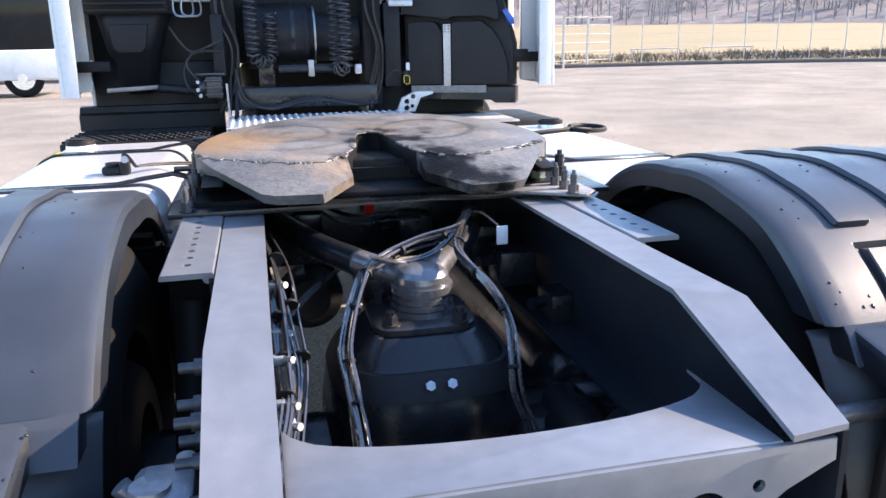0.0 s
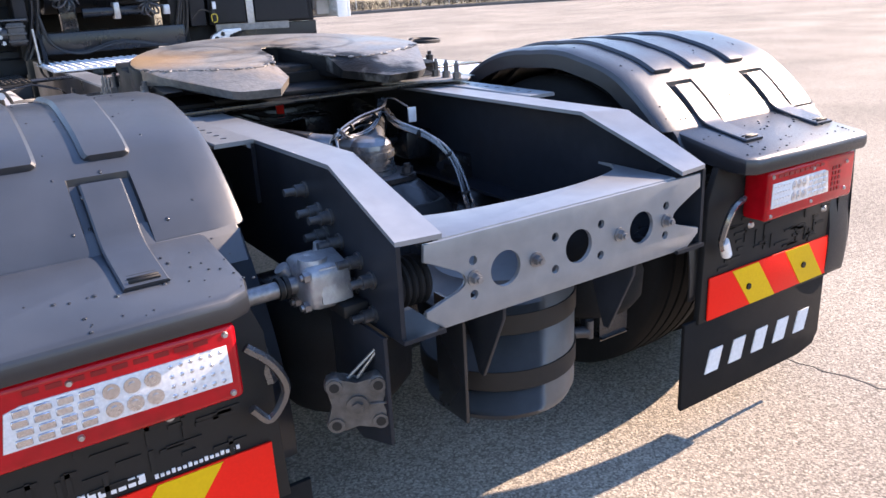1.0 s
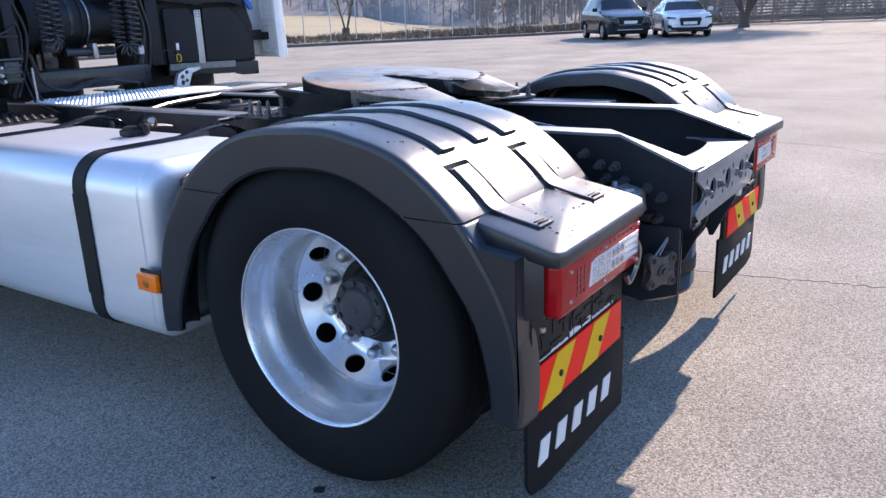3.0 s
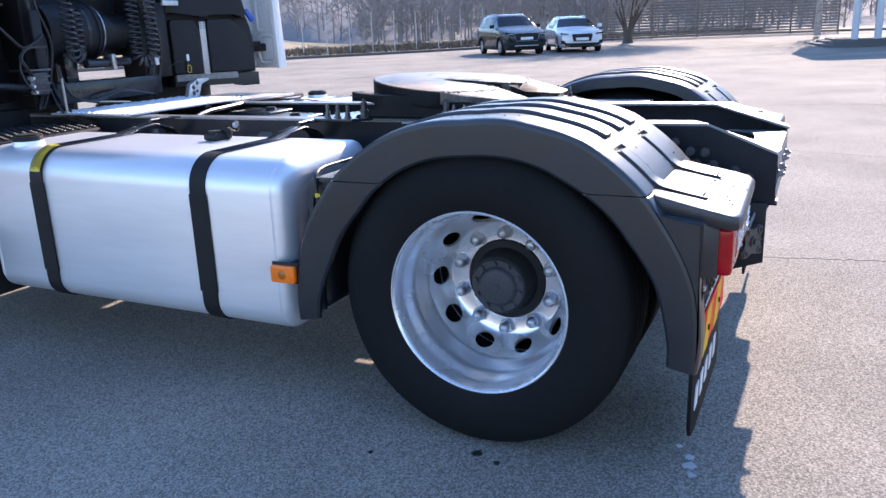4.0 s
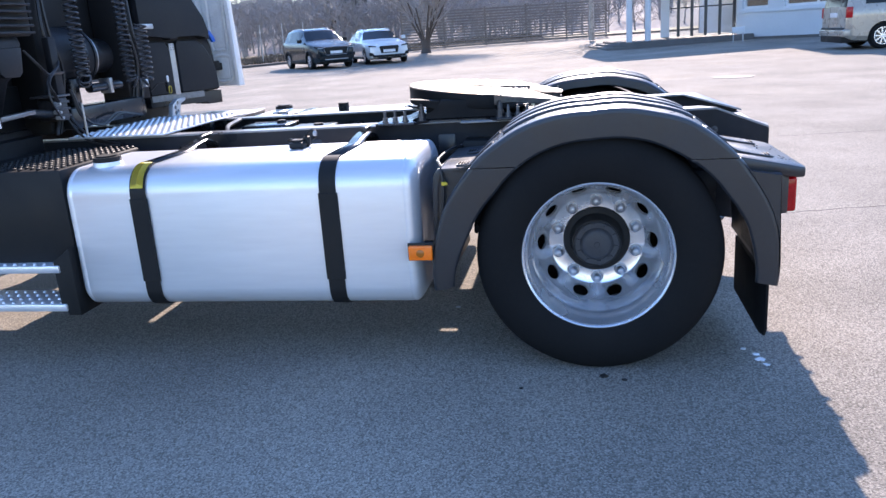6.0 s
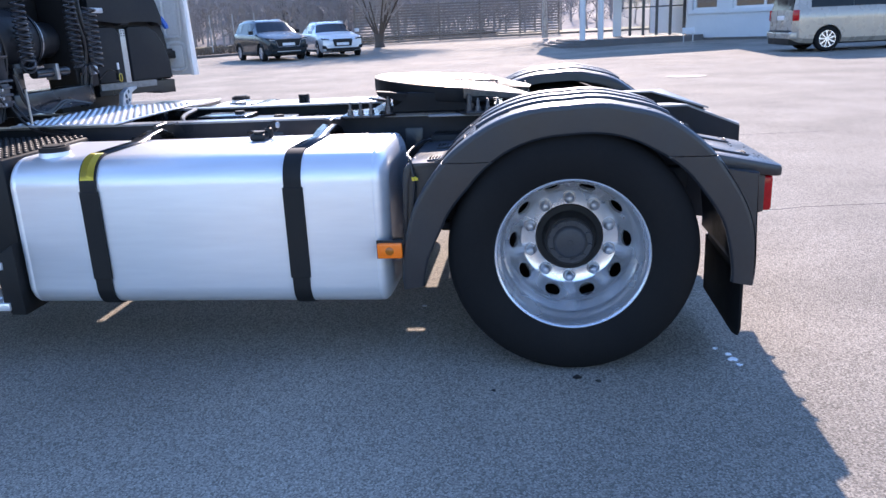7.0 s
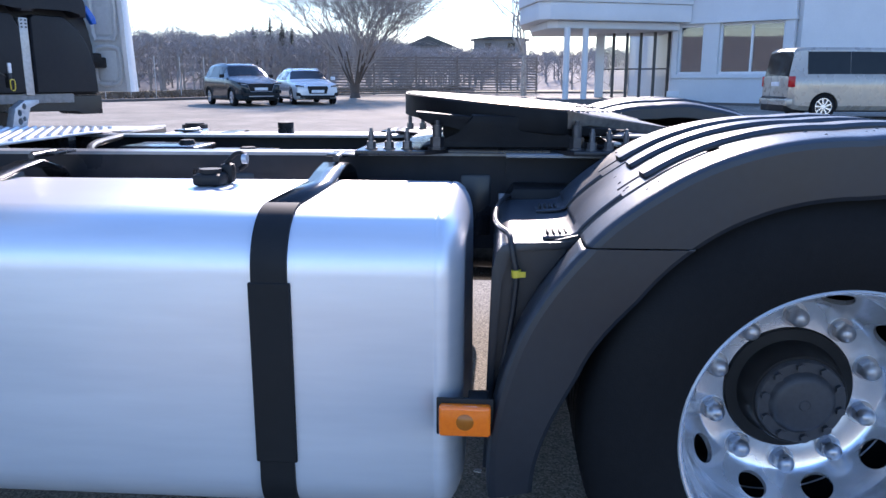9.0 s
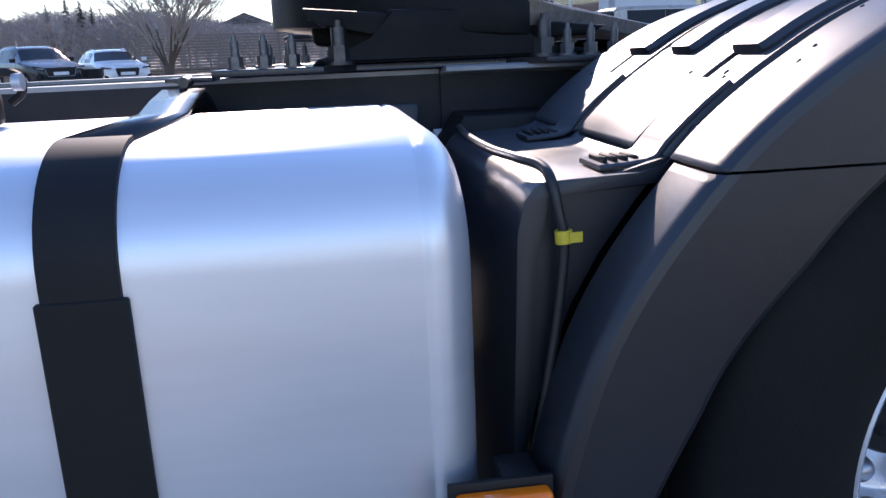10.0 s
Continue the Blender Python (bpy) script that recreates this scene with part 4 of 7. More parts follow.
tube(jt, [(JX + 0.02, JY + 0.01, 0.828), (JX + 0.06, JY + 0.08, 0.838), (JX + 0.1, JY + 0.15, 0.842)], 0.03, 16)
part("stay_joint", jt, mat("dark_cast_iron", (0.26, 0.265, 0.28), (0.13, 0.132, 0.14), rough=0.26, metal=0.7, scale=40, bump=0.1), ax, "cast metal stay joint with collars")
for x, y in ((-0.089, -0.05), (0.055, -0.062), (-0.085, 0.11), (0.058, 0.11)):
    part("flange_bolt", cy(cy(cy(B(), (x, y, 0.76), (x, y, 0.764), 0.02, 18), (x, y, 0.764), (x, y, 0.781), 0.0155, 6), (x, y, 0.781), (x, y, 0.79), 0.009, 10), DARKSTEEL, ax)
for s in (-1, 1):
    part("stay_rod", tube(B(), [(s * 0.1 - 0.025, 0.15, 0.842), (s * 0.2 - 0.02, 0.34, 0.85), (s * 0.36, 0.9, 0.84)], 0.032, 16), SATIN, ax)
    part("spring_beam", bx(B(), s * 0.40, s * 0.32, -0.55, 0.6, 0.36, 0.42, 0.01), SATIN, ax)
    bl = lathe(B(), [(0, 0.05), (0, 0.13), (0.03, 0.152), (0.09, 0.155), (0.12, 0.145), (0.15, 0.155), (0.21, 0.152), (0.24, 0.13), (0.24, 0.05)], 32)
    bmesh.ops.transform(bl, matrix=Matrix.Translation((s * 0.365, -0.435, 0.42)) @ Matrix.Rotation(-math.pi / 2, 4, "Y"), verts=bl.verts)
    part("air_bellows", bl, RUBBER, ax, "black rubber air bellows")
    part("damper", cy(B(), (s * 0.5, -0.2, 0.42), (s * 0.47, -0.05, 0.85), 0.035, 18), BLACK, ax)
part("propeller_shaft", cy(B(), (0.0, 0.28, 0.55), (0, 3.0, 0.68), 0.06, 24), DARKSTEEL, truck, "dark steel propeller shaft")

part("brake_cylinder", cy(cy(cy(B(), (0.3, -0.34, 0.5), (0.3, -0.12, 0.5), 0.085, 28), (0.3, -0.36, 0.5), (0.3, -0.34, 0.5), 0.06, 24, 0.085), (0.3, -0.12, 0.5), (0.3, -0.02, 0.5), 0.07, 24), SATIN, ax, "black brake cylinder")
part("axle_seat", bx(B(), 0.16, 0.46, -0.14, 0.3, 0.4, 0.54, 0.03, 3), SATIN, ax)
# reservoir on two straps under the tail
rv = B()
for z0, z1, r0, r1 in ((0.297, 0.32, 0.135, 0.172), (0.32, 0.345, 0.172, 0.183), (0.345, 0.6, 0.183, 0.183), (0.6, 0.645, 0.183, 0.145)):
    cy(rv, (0.008, -0.51, z0), (0.008, -0.51, z1), r0, 44, r1)
bmesh.ops.remove_doubles(rv, verts=rv.verts, dist=0.0005)
res = part("air_reservoir", rv, mat("grey_tank_paint", (0.1, 0.1, 0.102), (0.075, 0.075, 0.078), rough=0.4, scale=30, big=3), truck, "grey air reservoir held by two dark straps", sharp=30)
for z in (0.4, 0.535):
    part("reservoir_strap", cy(B(), (0.008, -0.51, z), (0.008, -0.51, z + 0.045), 0.1865, 44), BLACK, res)
part("drain_valve", cy(cy(B(), (0.16, -0.6, 0.44), (0.2, -0.625, 0.44), 0.014, 12), (0.2, -0.625, 0.425), (0.2, -0.625, 0.47), 0.01, 12), DARKSTEEL, res)
for x in (-0.185, 0.17):
    part("gusset_plate", prism(B(), [(-0.786, 0.664), (-0.784, 0.64), (-0.715, 0.49), (-0.7, 0.49), (-0.66, 0.6), (-0.655, 0.664)], "x", x, x + 0.008, 0.001), FRAME_SHADED, cm)
part("reservoir_bracket", prism(B(), [(-0.72, 0.4), (-0.72, 0.66), (-0.62, 0.66), (-0.62, 0.4)], "x", -0.235, -0.227, 0.001), SATIN, res)

# added dark tanks that cover the lit ground showing between the rails
for x, z, y0, y1, r in ((-0.21, 0.56, 0.8, 1.4, 0.105), (0.4, 0.5, 0.1, 0.98, 0.14)):
    at = B()
    cy(at, (x, y0, z), (x, y1, z), r, 28)
    cy(at, (x, y0 - 0.04, z), (x, y0, z), r * 0.6, 28, r)
    cy(at, (x, y1, z), (x, y1 + 0.04, z), r, 28, r * 0.6)
    bmesh.ops.remove_doubles(at, verts=at.verts, dist=0.0005)
    part("cover_tank", at, SATIN, truck, "black tank added under the frame to cover lit ground")

part("spring_hanger", prism(B(), [(0.3, 0.46), (0.6, 0.46), (0.64, 0.8), (0.6, 0.86), (0.36, 0.86), (0.3, 0.7)], "x", -0.565, -0.432, 0.008), BLACK, truck, "black spring hanger bracket outside the rail")
part("spring_hanger", prism(B(), [(0.3, 0.46), (0.6, 0.46), (0.64, 0.8), (0.6, 0.86), (0.36, 0.86), (0.3, 0.7)], "x", 0.388, 0.49, 0.008), BLACK, truck, "black spring hanger bracket outside the rail")

# wiring looms over the axle
def loom(name, pts, n, r, spread):
    """Cables lying along one way; the first carries the others."""
    first = None
    for k in range(n):
        o = Vector((random.gauss(0, spread), random.gauss(0, spread), random.gauss(0, spread)))
        bm = tube(B(), [Vector(p) + o * (1 if 0 < i < len(pts) - 1 else 0.6) + Vector((random.gauss(0, spread * 0.3), 0, random.gauss(0, spread * 0.3))) for i, p in enumerate(pts)], r, 6, 6)
        ob = part(name if first is None else "cable", bm, LOOM if pts[0][1] < 1.0 else CABLE, truck if first is None else first, "glossy black cables tied in a loom" if first is None else "")
        first = first or ob
    if n > 3:
        sp = smooth_path(pts, 6)
        for i in range(4, len(sp) - 3, 6):
            d = (sp[i + 1] - sp[i]).normalized() * 0.003
            part("cable_tie", cy(B(), sp[i] - d, sp[i] + d, spread * 1.1 + r * 1.6, 12), BLACK, first)
    return first


LOOM = mat("glossy_cable_sleeve", (0.05, 0.05, 0.053), (0.025, 0.025, 0.027), rough=0.2, scale=150, coat=0.8, spec=1.0, rvar=0.06)
LA = [(-0.18, -0.4, 0.5), (-0.18, -0.28, 0.62), (-0.185, -0.18, 0.69), (-0.187, -0.14, 0.76), (-0.151, -0.05, 0.84), (-0.111, 0.02, 0.87), (-0.003, 0.1, 0.89), (0.096, 0.14, 0.9), (0.15, 0.22, 0.925)]
LB = [(0.11, 0.16, 0.91), (0.062, 0.01, 0.89), (0.08, -0.14, 0.86), (0.105, -0.207, 0.8), (0.092, -0.285, 0.7), (0.118, -0.307, 0.62), (0.13, -0.34, 0.5)]
loom("cable_loom", LA, 7, 0.0038, 0.0065)
loom("cable_loom", [(x + 0.012, y, z) for x, y, z in LB], 6, 0.0037, 0.006)
loom("cable_loom", [(-0.14, 0.3, 0.8), (-0.24, 0.15, 0.78), (-0.33, 0.0, 0.74), (-0.4, -0.1, 0.72)], 5, 0.0036, 0.006)
loom("cable_loom", [(-0.12, -0.02, 0.9), (-0.05, 0.06, 0.86), (0.03, 0.09, 0.865), (0.1, 0.14, 0.9), (0.15, 0.2, 0.925)], 3, 0.003, 0.004)
loom("cable_loom", [(-0.33, 0.3, 0.89), (-0.3, 0.12, 0.84), (-0.285, 0.0, 0.77), (-0.275, -0.12, 0.7), (-0.3, -0.3, 0.64)], 4, 0.0034, 0.012)
loom("cable_loom", [(-0.2, 0.62, 0.9), (-0.12, 0.45, 0.87), (0.0, 0.42, 0.88), (0.1, 0.5, 0.86)], 3, 0.004, 0.012)
loom("cable_loom", [(-0.35, 0.5, 0.88), (-0.318, 0.12, 0.83), (-0.312, -0.03, 0.76), (-0.31, -0.13, 0.72), (-0.315, -0.28, 0.7), (-0.35, -0.5, 0.68)], 5, 0.0045, 0.009)
loom("cable_loom", [(0.13, 0.2, 0.92), (0.17, 0.2, 0.93), (0.21, 0.17, 0.9)], 1, 0.003, 0.001)
part("cable_tag", bx(B(), 0.205, 0.232, 0.16, 0.168, 0.855, 0.9, 0.002), INK, truck, "small white cable tag")
for y, z in ((-0.02, 0.755), (-0.1, 0.73), (-0.24, 0.7), (-0.3, 0.69), (0.1, 0.82)):
    cl = B()
    bx(cl, -0.335, -0.3, y - 0.009, y + 0.009, z - 0.008, z + 0.01, 0.003)
    cy(cl, (-0.315, y, z), (-0.293, y - 0.025, z + 0.008), 0.007, 10)
    part("pipe_union", cl, CAST, truck, "small bright pipe union")
for x, y, z, w in ((0.3, 0.3, 0.78, 0.06), (0.36, 0.12, 0.72, 0.05), (0.28, 0.5, 0.8, 0.07), (0.1, 0.62, 0.82, 0.06), (-0.2, 0.66, 0.84, 0.05)):
    md = B()
    bx(md, x - w, x + w * 0.6, y - w, y + w, z - w, z + w * 0.5, 0.008)
    cy(md, (x - w, y, z), (x - w * 1.8, y - 0.02, z), 0.014, 10)
    part("valve_block", md, SATIN, truck, "dark brake valve block inside the frame")
part("warning_tag", bx(B(), -0.055, -0.03, 0.56, 0.565, 0.86, 0.9), SIGNRED, truck, "small red tag")
for y in (0.66, 1.35, 2.05):
    part("frame_crossmember", bx(B(), -0.42, 0.42, y, y + 0.09, 0.7, 0.88, 0.01), SATIN, truck, "dark frame crossmember")

RAILBOLT = mat("dark_bolt_steel", (0.1, 0.105, 0.115), (0.05, 0.052, 0.058), rough=0.38, metal=0.6, scale=120)
# left rail outside: bolts, cast valve, hanging plate
first = None
for y, z in ((-0.45, 0.878), (-0.505, 0.846), (-0.556, 0.844), (-0.528, 0.803), (-0.587, 0.801), (-0.66, 0.783), (-0.634, 0.726), (-0.707, 0.759), (-0.617, 0.69), (-0.7, 0.69)):
    for s in (-1, 1):
        m = pose(s * RAIL_OUT[s], y, z, 0, 0, 0 if s < 0 else 180)
        if first is None:
            nb = B()
            cy(nb, (0, 0, 0), (-0.005, 0, 0), 0.0165, 18)
            cy(nb, (-0.005, 0, 0), (-0.024, 0, 0), 0.0125, 14)
            cy(nb, (-0.024, 0, 0), (-0.046, 0, 0), 0.008, 12)
            first = part("rail_bolt", nb, RAILBOLT, truck)
            first.matrix_basis = m
        else:
            again(first, m, truck)
vb = B()
bx(vb, -0.52, -0.433, -0.665, -0.545, 0.705, 0.79, 0.02, 3)
cy(vb, (-0.49, -0.62, 0.78), (-0.49, -0.62, 0.797), 0.03, 20, 0.026)
cy(vb, (-0.45, -0.57, 0.775), (-0.45, -0.57, 0.805), 0.018, 16, 0.012)
cy(vb, (-0.51, -0.575, 0.74), (-0.535, -0.575, 0.775), 0.014, 12)
prism(vb, [(-0.67, 0.72), (-0.6, 0.7), (-0.54, 0.73), (-0.53, 0.77), (-0.6, 0.8), (-0.66, 0.785)], "x", -0.5, -0.436, 0.006)
valve = part("cast_valve", vb, mat("dull_cast_metal", (0.4, 0.42, 0.45), (0.22, 0.23, 0.25), rough=0.42, metal=0.65, scale=55, big=14, bump=0.2, bscale=160), truck, "dull cast metal valve bolted to the rail")
for y, z in ((-0.645, 0.715), (-0.6, 0.712), (-0.655, 0.775)):
    part("valve_bolt", cy(cy(B(), (-0.515, y, z), (-0.527, y, z), 0.0105, 6), (-0.527, y, z), (-0.533, y, z), 0.006, 10), BOLT, valve)
part("valve_mount", bx(B(), -0.47, -0.418, -0.69, -0.535, 0.69, 0.715, 0.005, 2), BLACK, valve)
sl = B()
for k in range(2):
    cy(sl, (-0.535 - k * 0.012, -0.598, 0.744), (-0.543 - k * 0.012, -0.598, 0.744), 0.0215, 18)
part("tube_sleeve", sl, BLACK, valve, "black ribbed rubber sleeve")
part("support_tube", cy(B(), (-0.5, -0.6, 0.745), (-0.72, -0.585, 0.735), 0.016, 18), BOLT, truck, "grey round mudguard support tube")
part("support_tube", cy(B(), (0.378, -0.6, 0.745), (0.72, -0.585, 0.735), 0.016, 18), BOLT, truck, "grey round mudguard support tube")
part("hanging_plate", prism(B(), [(-0.775, 0.675), (-0.775, 0.46), (-0.66, 0.42), (-0.57, 0.44), (-0.56, 0.675)], "x", -0.441, -0.433, 0.001), FRAME_SHADED, truck, "bracket plate below the rail in the shaded chassis colour")
OLDCAST = mat("weathered_casting", (0.11, 0.105, 0.103), (0.05, 0.048, 0.047), rough=0.5, metal=0.4, scale=60, big=12, bump=0.25, bscale=180)
LOBES = ((0.016, 0.583), (0.094, 0.585), (0.096, 0.508), (0.016, 0.51))
lobes = []
for k, (u, z) in enumerate(LOBES):
    mid = 135 - 90 * k
    lobes += [(u + 0.019 * math.cos(radians(mid + d)), z + 0.019 * math.sin(radians(mid + d))) for d in (95, 65, 35, 0, -35, -65, -95)]
    un, zn = LOBES[(k + 1) % 4]
    lobes.append(((u + un) / 2 * 0.98 + 0.0555 * 0.02, (z + zn) / 2 * 0.98 + 0.5465 * 0.02))


def rearward(bm):
    """Turns a shape drawn across x into the slanted plane of the casting."""
    for v in bm.verts:
        u, d, z = v.co
        v.co = Vector((-0.428 - 0.881 * u - 0.472 * d, -0.752 + 0.472 * u - 0.881 * d, z))
    return bm


cast = part("lower_casting", rearward(prism(B(), lobes, "y", -0.012, 0.018, 0.006)), OLDCAST, truck, "weathered four-lobed casting on the bracket plate")
for u, z in LOBES:
    eye = part("casting_eye", rearward(cy(B(), (u, 0.01, z), (u, 0.0215, z), 0.0145, 18)), OLDCAST, cast)
    # solid black disc in place of the dark through-hole
    part("hole_disc", rearward(cy(B(), (u, 0.0214, z), (u, 0.0222, z), 0.009, 16)), BLACK, eye)
part("casting_boss", rearward(cy(cy(B(), (0.055, 0.016, 0.546), (0.055, 0.024, 0.546), 0.02, 20), (0.055, 0.024, 0.546), (0.055, 0.032, 0.546), 0.011, 6)), OLDCAST, cast)
part("casting_rib", rearward(bx(B(), 0.002, 0.034, 0.016, 0.022, 0.544, 0.549, 0.002, 1)), OLDCAST, cast)
part("casting_arm", rearward(bx(B(), -0.004, 0.02, -0.03, -0.01, 0.52, 0.58, 0.004, 1)), FRAME_SHADED, cast)
for q in (0.02, 0.05):
    part("stay_wire", rearward(cy(B(), (0.04 + q * 0.6, -0.004, 0.59), (-0.005, -0.01, 0.66), 0.0035, 8)), BOLT, cast)
prof = [(-0.402, 0.02)]
for k in range(5):
    prof += [(-0.402 + k * 0.014, 0.042), (-0.398 + k * 0.014, 0.046), (-0.394 + k * 0.014, 0.046), (-0.39 + k * 0.014, 0.042), (-0.389 + k * 0.014, 0.039)]
ho = lathe(B(), prof + [(-0.33, 0.02)], 28, -0.735, 0.752, closed=True)
part("rubber_bellows", ho, RUBBER, truck, "black ribbed rubber bellows behind the rail end")
loom("lamp_cable", [(-0.66, -0.7, 0.7), (-0.62, -0.71, 0.66), (-0.6, -0.7, 0.6), (-0.63, -0.69, 0.55), (-0.66, -0.69, 0.58)], 1, 0.009, 0.001)
loom("lamp_cable", [(-0.64, -0.62, 0.74), (-0.62, -0.64, 0.68), (-0.61, -0.66, 0.6)], 1, 0.011, 0.001)
loom("lamp_cable", [(0.66, -0.7, 0.7), (0.6, -0.71, 0.68), (0.58, -0.7, 0.6), (0.62, -0.69, 0.56)], 1, 0.009, 0.001)
part("cable_end", cy(B(), (0.59, -0.7, 0.6), (0.62, -0.69, 0.555), 0.014, 12), INK, truck, "pale cable end")

# ---- fuel tanks ----
def round_rect(x0, x1, z0, z1, rs, n=10):
    """Corners in order: outer bottom, outer top, inner top, inner bottom."""
    c = []
    for (cx, cz, a0), r in zip(((x0, z0, 180), (x0, z1, 90), (x1, z1, 0), (x1, z0, -90)), rs):
        ox, oz = cx + (r if cx == x0 else -r), cz + (r if cz == z0 else -r)
        seq = [a0 + 90 * k / n for k in range(n + 1)]
        c.append([(ox + r * math.cos(radians(a)), oz + r * math.sin(radians(a))) for a in seq])
    return [p for q in (c[0], c[3], c[2], c[1]) for p in q]


def tank_section(s, grow=0.0, x1=0.62):
    pts = round_rect(-1.232 - grow, -x1 + grow, 0.277 - grow, 0.896 + grow, (0.085 + grow, 0.115 + grow, 0.09, 0.06))
    return [(-s * x, z) for x, z in pts]


def tank(s, y0, y1):
    bm = B()
    rings = []
    end = ((0.02, 0.13), (0.006, 0.1), (0.0, 0.075), (0.002, 0.056), (0.007, 0.04), (0.014, 0.026), (0.024, 0.012), (0.034, 0.004), (0.042, 0.0008), (0.05, 0.0), (0.053, 0.002), (0.057, 0.002), (0.06, 0.0))
    for y, inset in [(y0 + d, i) for d, i in end] + [(y1 - d, i) for d, i in end[::-1]]:
        rings.append([bm.verts.new((x, y, z)) for x, z in [(s * (abs(x) + (0.93 - abs(x)) * inset / 0.31), z + (0.6 - z) * inset / 0.32) for x, z in tank_section(s)]])
    n = len(rings[0])
    for a, b in zip(rings, rings[1:]):
        for j in range(n):
            bm.faces.new((a[j], a[(j + 1) % n], b[(j + 1) % n], b[j]))
    bm.faces.new(rings[0])
    bm.faces.new(rings[-1])
    tk = part("fuel_tank", bm, ALU, truck, "large brushed aluminium fuel tank with two black straps", sharp=50)
    for a, b in ((1.033, 1.103), (1.874, 1.944)):
        outer, inner = tank_section(s, 0.007), tank_section(s, 0.0005)
        keep = [i for i in range(len(outer)) if abs(outer[i][0]) > 0.75]
        bm2 = B()
        cols = []
        for i in keep:
            (xo, zo), (xi, zi) = outer[i], inner[i]
            cols.append([bm2.verts.new(v) for v in ((xi, a, zi), (xo, a, zo), (xo, b, zo), (xi, b, zi))])
        runs = [(p, q, i, j) for p, q, i, j in zip(cols, cols[1:], keep, keep[1:])] + [(cols[-1], cols[0], 0, 0)]
        for p, q, i, j in runs:
            mid = (p[1].co + q[1].co) / 2
            if (p[1].co - q[1].co).length > 0.9:
                continue
            for u in range(4):
                bm2.faces.new((p[u], p[(u + 1) % 4], q[(u + 1) % 4], q[u]))
        st = part("tank_strap", bm2, BLACK, tk, "black steel strap with rubber liner")
        part("strap_liner", bx(B(), min(s * 1.2335, s * 1.2415), max(s * 1.2335, s * 1.2415), a - 0.006, b + 0.006, 0.4, 0.768, 0.002, 1), BLACK, st)
        # the strap runs on up to the rail
        run = B()
        top = [(s * 1.117, 0.9032), (s * 0.78, 0.9035), (s * 0.7, 0.918), (s * 0.6, 0.93), (s * 0.5, 0.9), (s * 0.46, 0.86)]
        for (xa, za), (xb, zb) in zip(top, top[1:]):
            v = [run.verts.new(c) for c in ((xa, a + 0.001, za), (xa, b - 0.001, za), (xb, b - 0.001, zb), (xb, a + 0.001, zb))]
            run.faces.new(v)
        bmesh.ops.remove_doubles(run, verts=run.verts, dist=1e-4)
        thick(part("strap_tail", run, SATIN, st), 0.006)
        part("strap_bolt", cy(B(), (s * 0.6, (a + b) / 2, 0.94), (s * 0.47, (a + b) / 2 + 0.01, 0.94), 0.009, 12), DARKSTEEL, st)
        part("strap_end", bx(B(), *sorted((s * 0.54, s * 0.44)), a - 0.005, b + 0.005, 0.938, 0.946, 0.002), SATIN, st)
    cap = B()
    cy(cap, (s * 1.085, 2.12, 0.88), (s * 1.085, 2.12, 0.912), 0.066, 32, 0.06)
    nk = part("filler_neck", cap, ALU, tk)
    cap = B()
    cy(cap, (s * 1.085, 2.12, 0.91), (s * 1.085, 2.12, 0.932), 0.06, 32)
    cy(cap, (s * 1.085, 2.12, 0.932), (s * 1.085, 2.12, 0.939), 0.045, 32)
    part("fuel_cap", cap, BLACK, tk, "black screw fuel cap")
    return tk


tl = tank(-1, 0.701, 2.278)
tr = tank(1, 0.724, 2.278)
sd = cy(bx(B(), -0.86, -0.79, 1.29, 1.36, 0.897, 0.926, 0.01), (-0.825, 1.325, 0.926), (-0.825, 1.325, 0.936), 0.026, 20)
part("level_sender", sd, BLACK, tl, "black tank sender with wiring")
sd = B()
bx(sd, -0.8, -0.765, 1.28, 1.315, 0.897, 0.945, 0.01)
tube(sd, [(-0.785, 1.3, 0.945), (-0.78, 1.275, 0.968), (-0.762, 1.258, 0.962), (-0.75, 1.262, 0.94), (-0.745, 1.28, 0.926)], 0.006, 8)
part("sender_plug", sd, BLACK, tl)
part("sender_seal", cy(B(), (-0.775, 1.262, 0.955), (-0.775, 1.25, 0.955), 0.012, 14), CAST, tl)
part("vent_valve", cy(cy(bx(B(), 0.665, 0.72, 1.53, 1.59, 0.895, 0.94, 0.006), (0.69, 1.56, 0.94), (0.69, 1.56, 0.965), 0.034, 20), (0.64, 1.56, 0.93), (0.74, 1.56, 0.93), 0.012, 10), BLACK, tr)
yl = B()
for k in range(8):
    strip(yl, [(1.88, 0.0), (1.938, 0.0)], 0.15 * k / 8, 0.15 * (k + 1) / 8, 0.001)
bmesh.ops.remove_doubles(yl, verts=yl.verts, dist=1e-5)
for v in yl.verts:
    x, y = v.co.x, v.co.y
    a = radians(165 - 72 * x / 0.15)
    r = 0.1245 + v.co.z
    v.co = Vector((-1.117 + r * math.cos(a), y, 0.781 + r * math.sin(a)))
part("strap_label", yl, YELLOW, tl, "yellow printed label on the strap")

# side marker
mk = part("marker_bracket", bx(B(), -1.262, -1.255, 0.64, 0.748, 0.482, 0.556, 0.002), BLACK, truck, "black bracket of the side marker")
part("bracket_arm", bx(B(), -1.256, -1.2, 0.65, 0.69, 0.49, 0.55, 0.003), BLACK, mk)
part("side_marker", bx(B(), -1.284, -1.261, 0.645, 0.742, 0.488, 0.548, 0.006, 3), ORANGE, mk, "amber side marker lamp")
part("marker_bulb", cy(B(), (-1.2835, 0.693, 0.518), (-1.287, 0.693, 0.518), 0.017, 20, 0.012), mat("amber_core", (0.45, 0.14, 0.01), rough=0.25), mk)

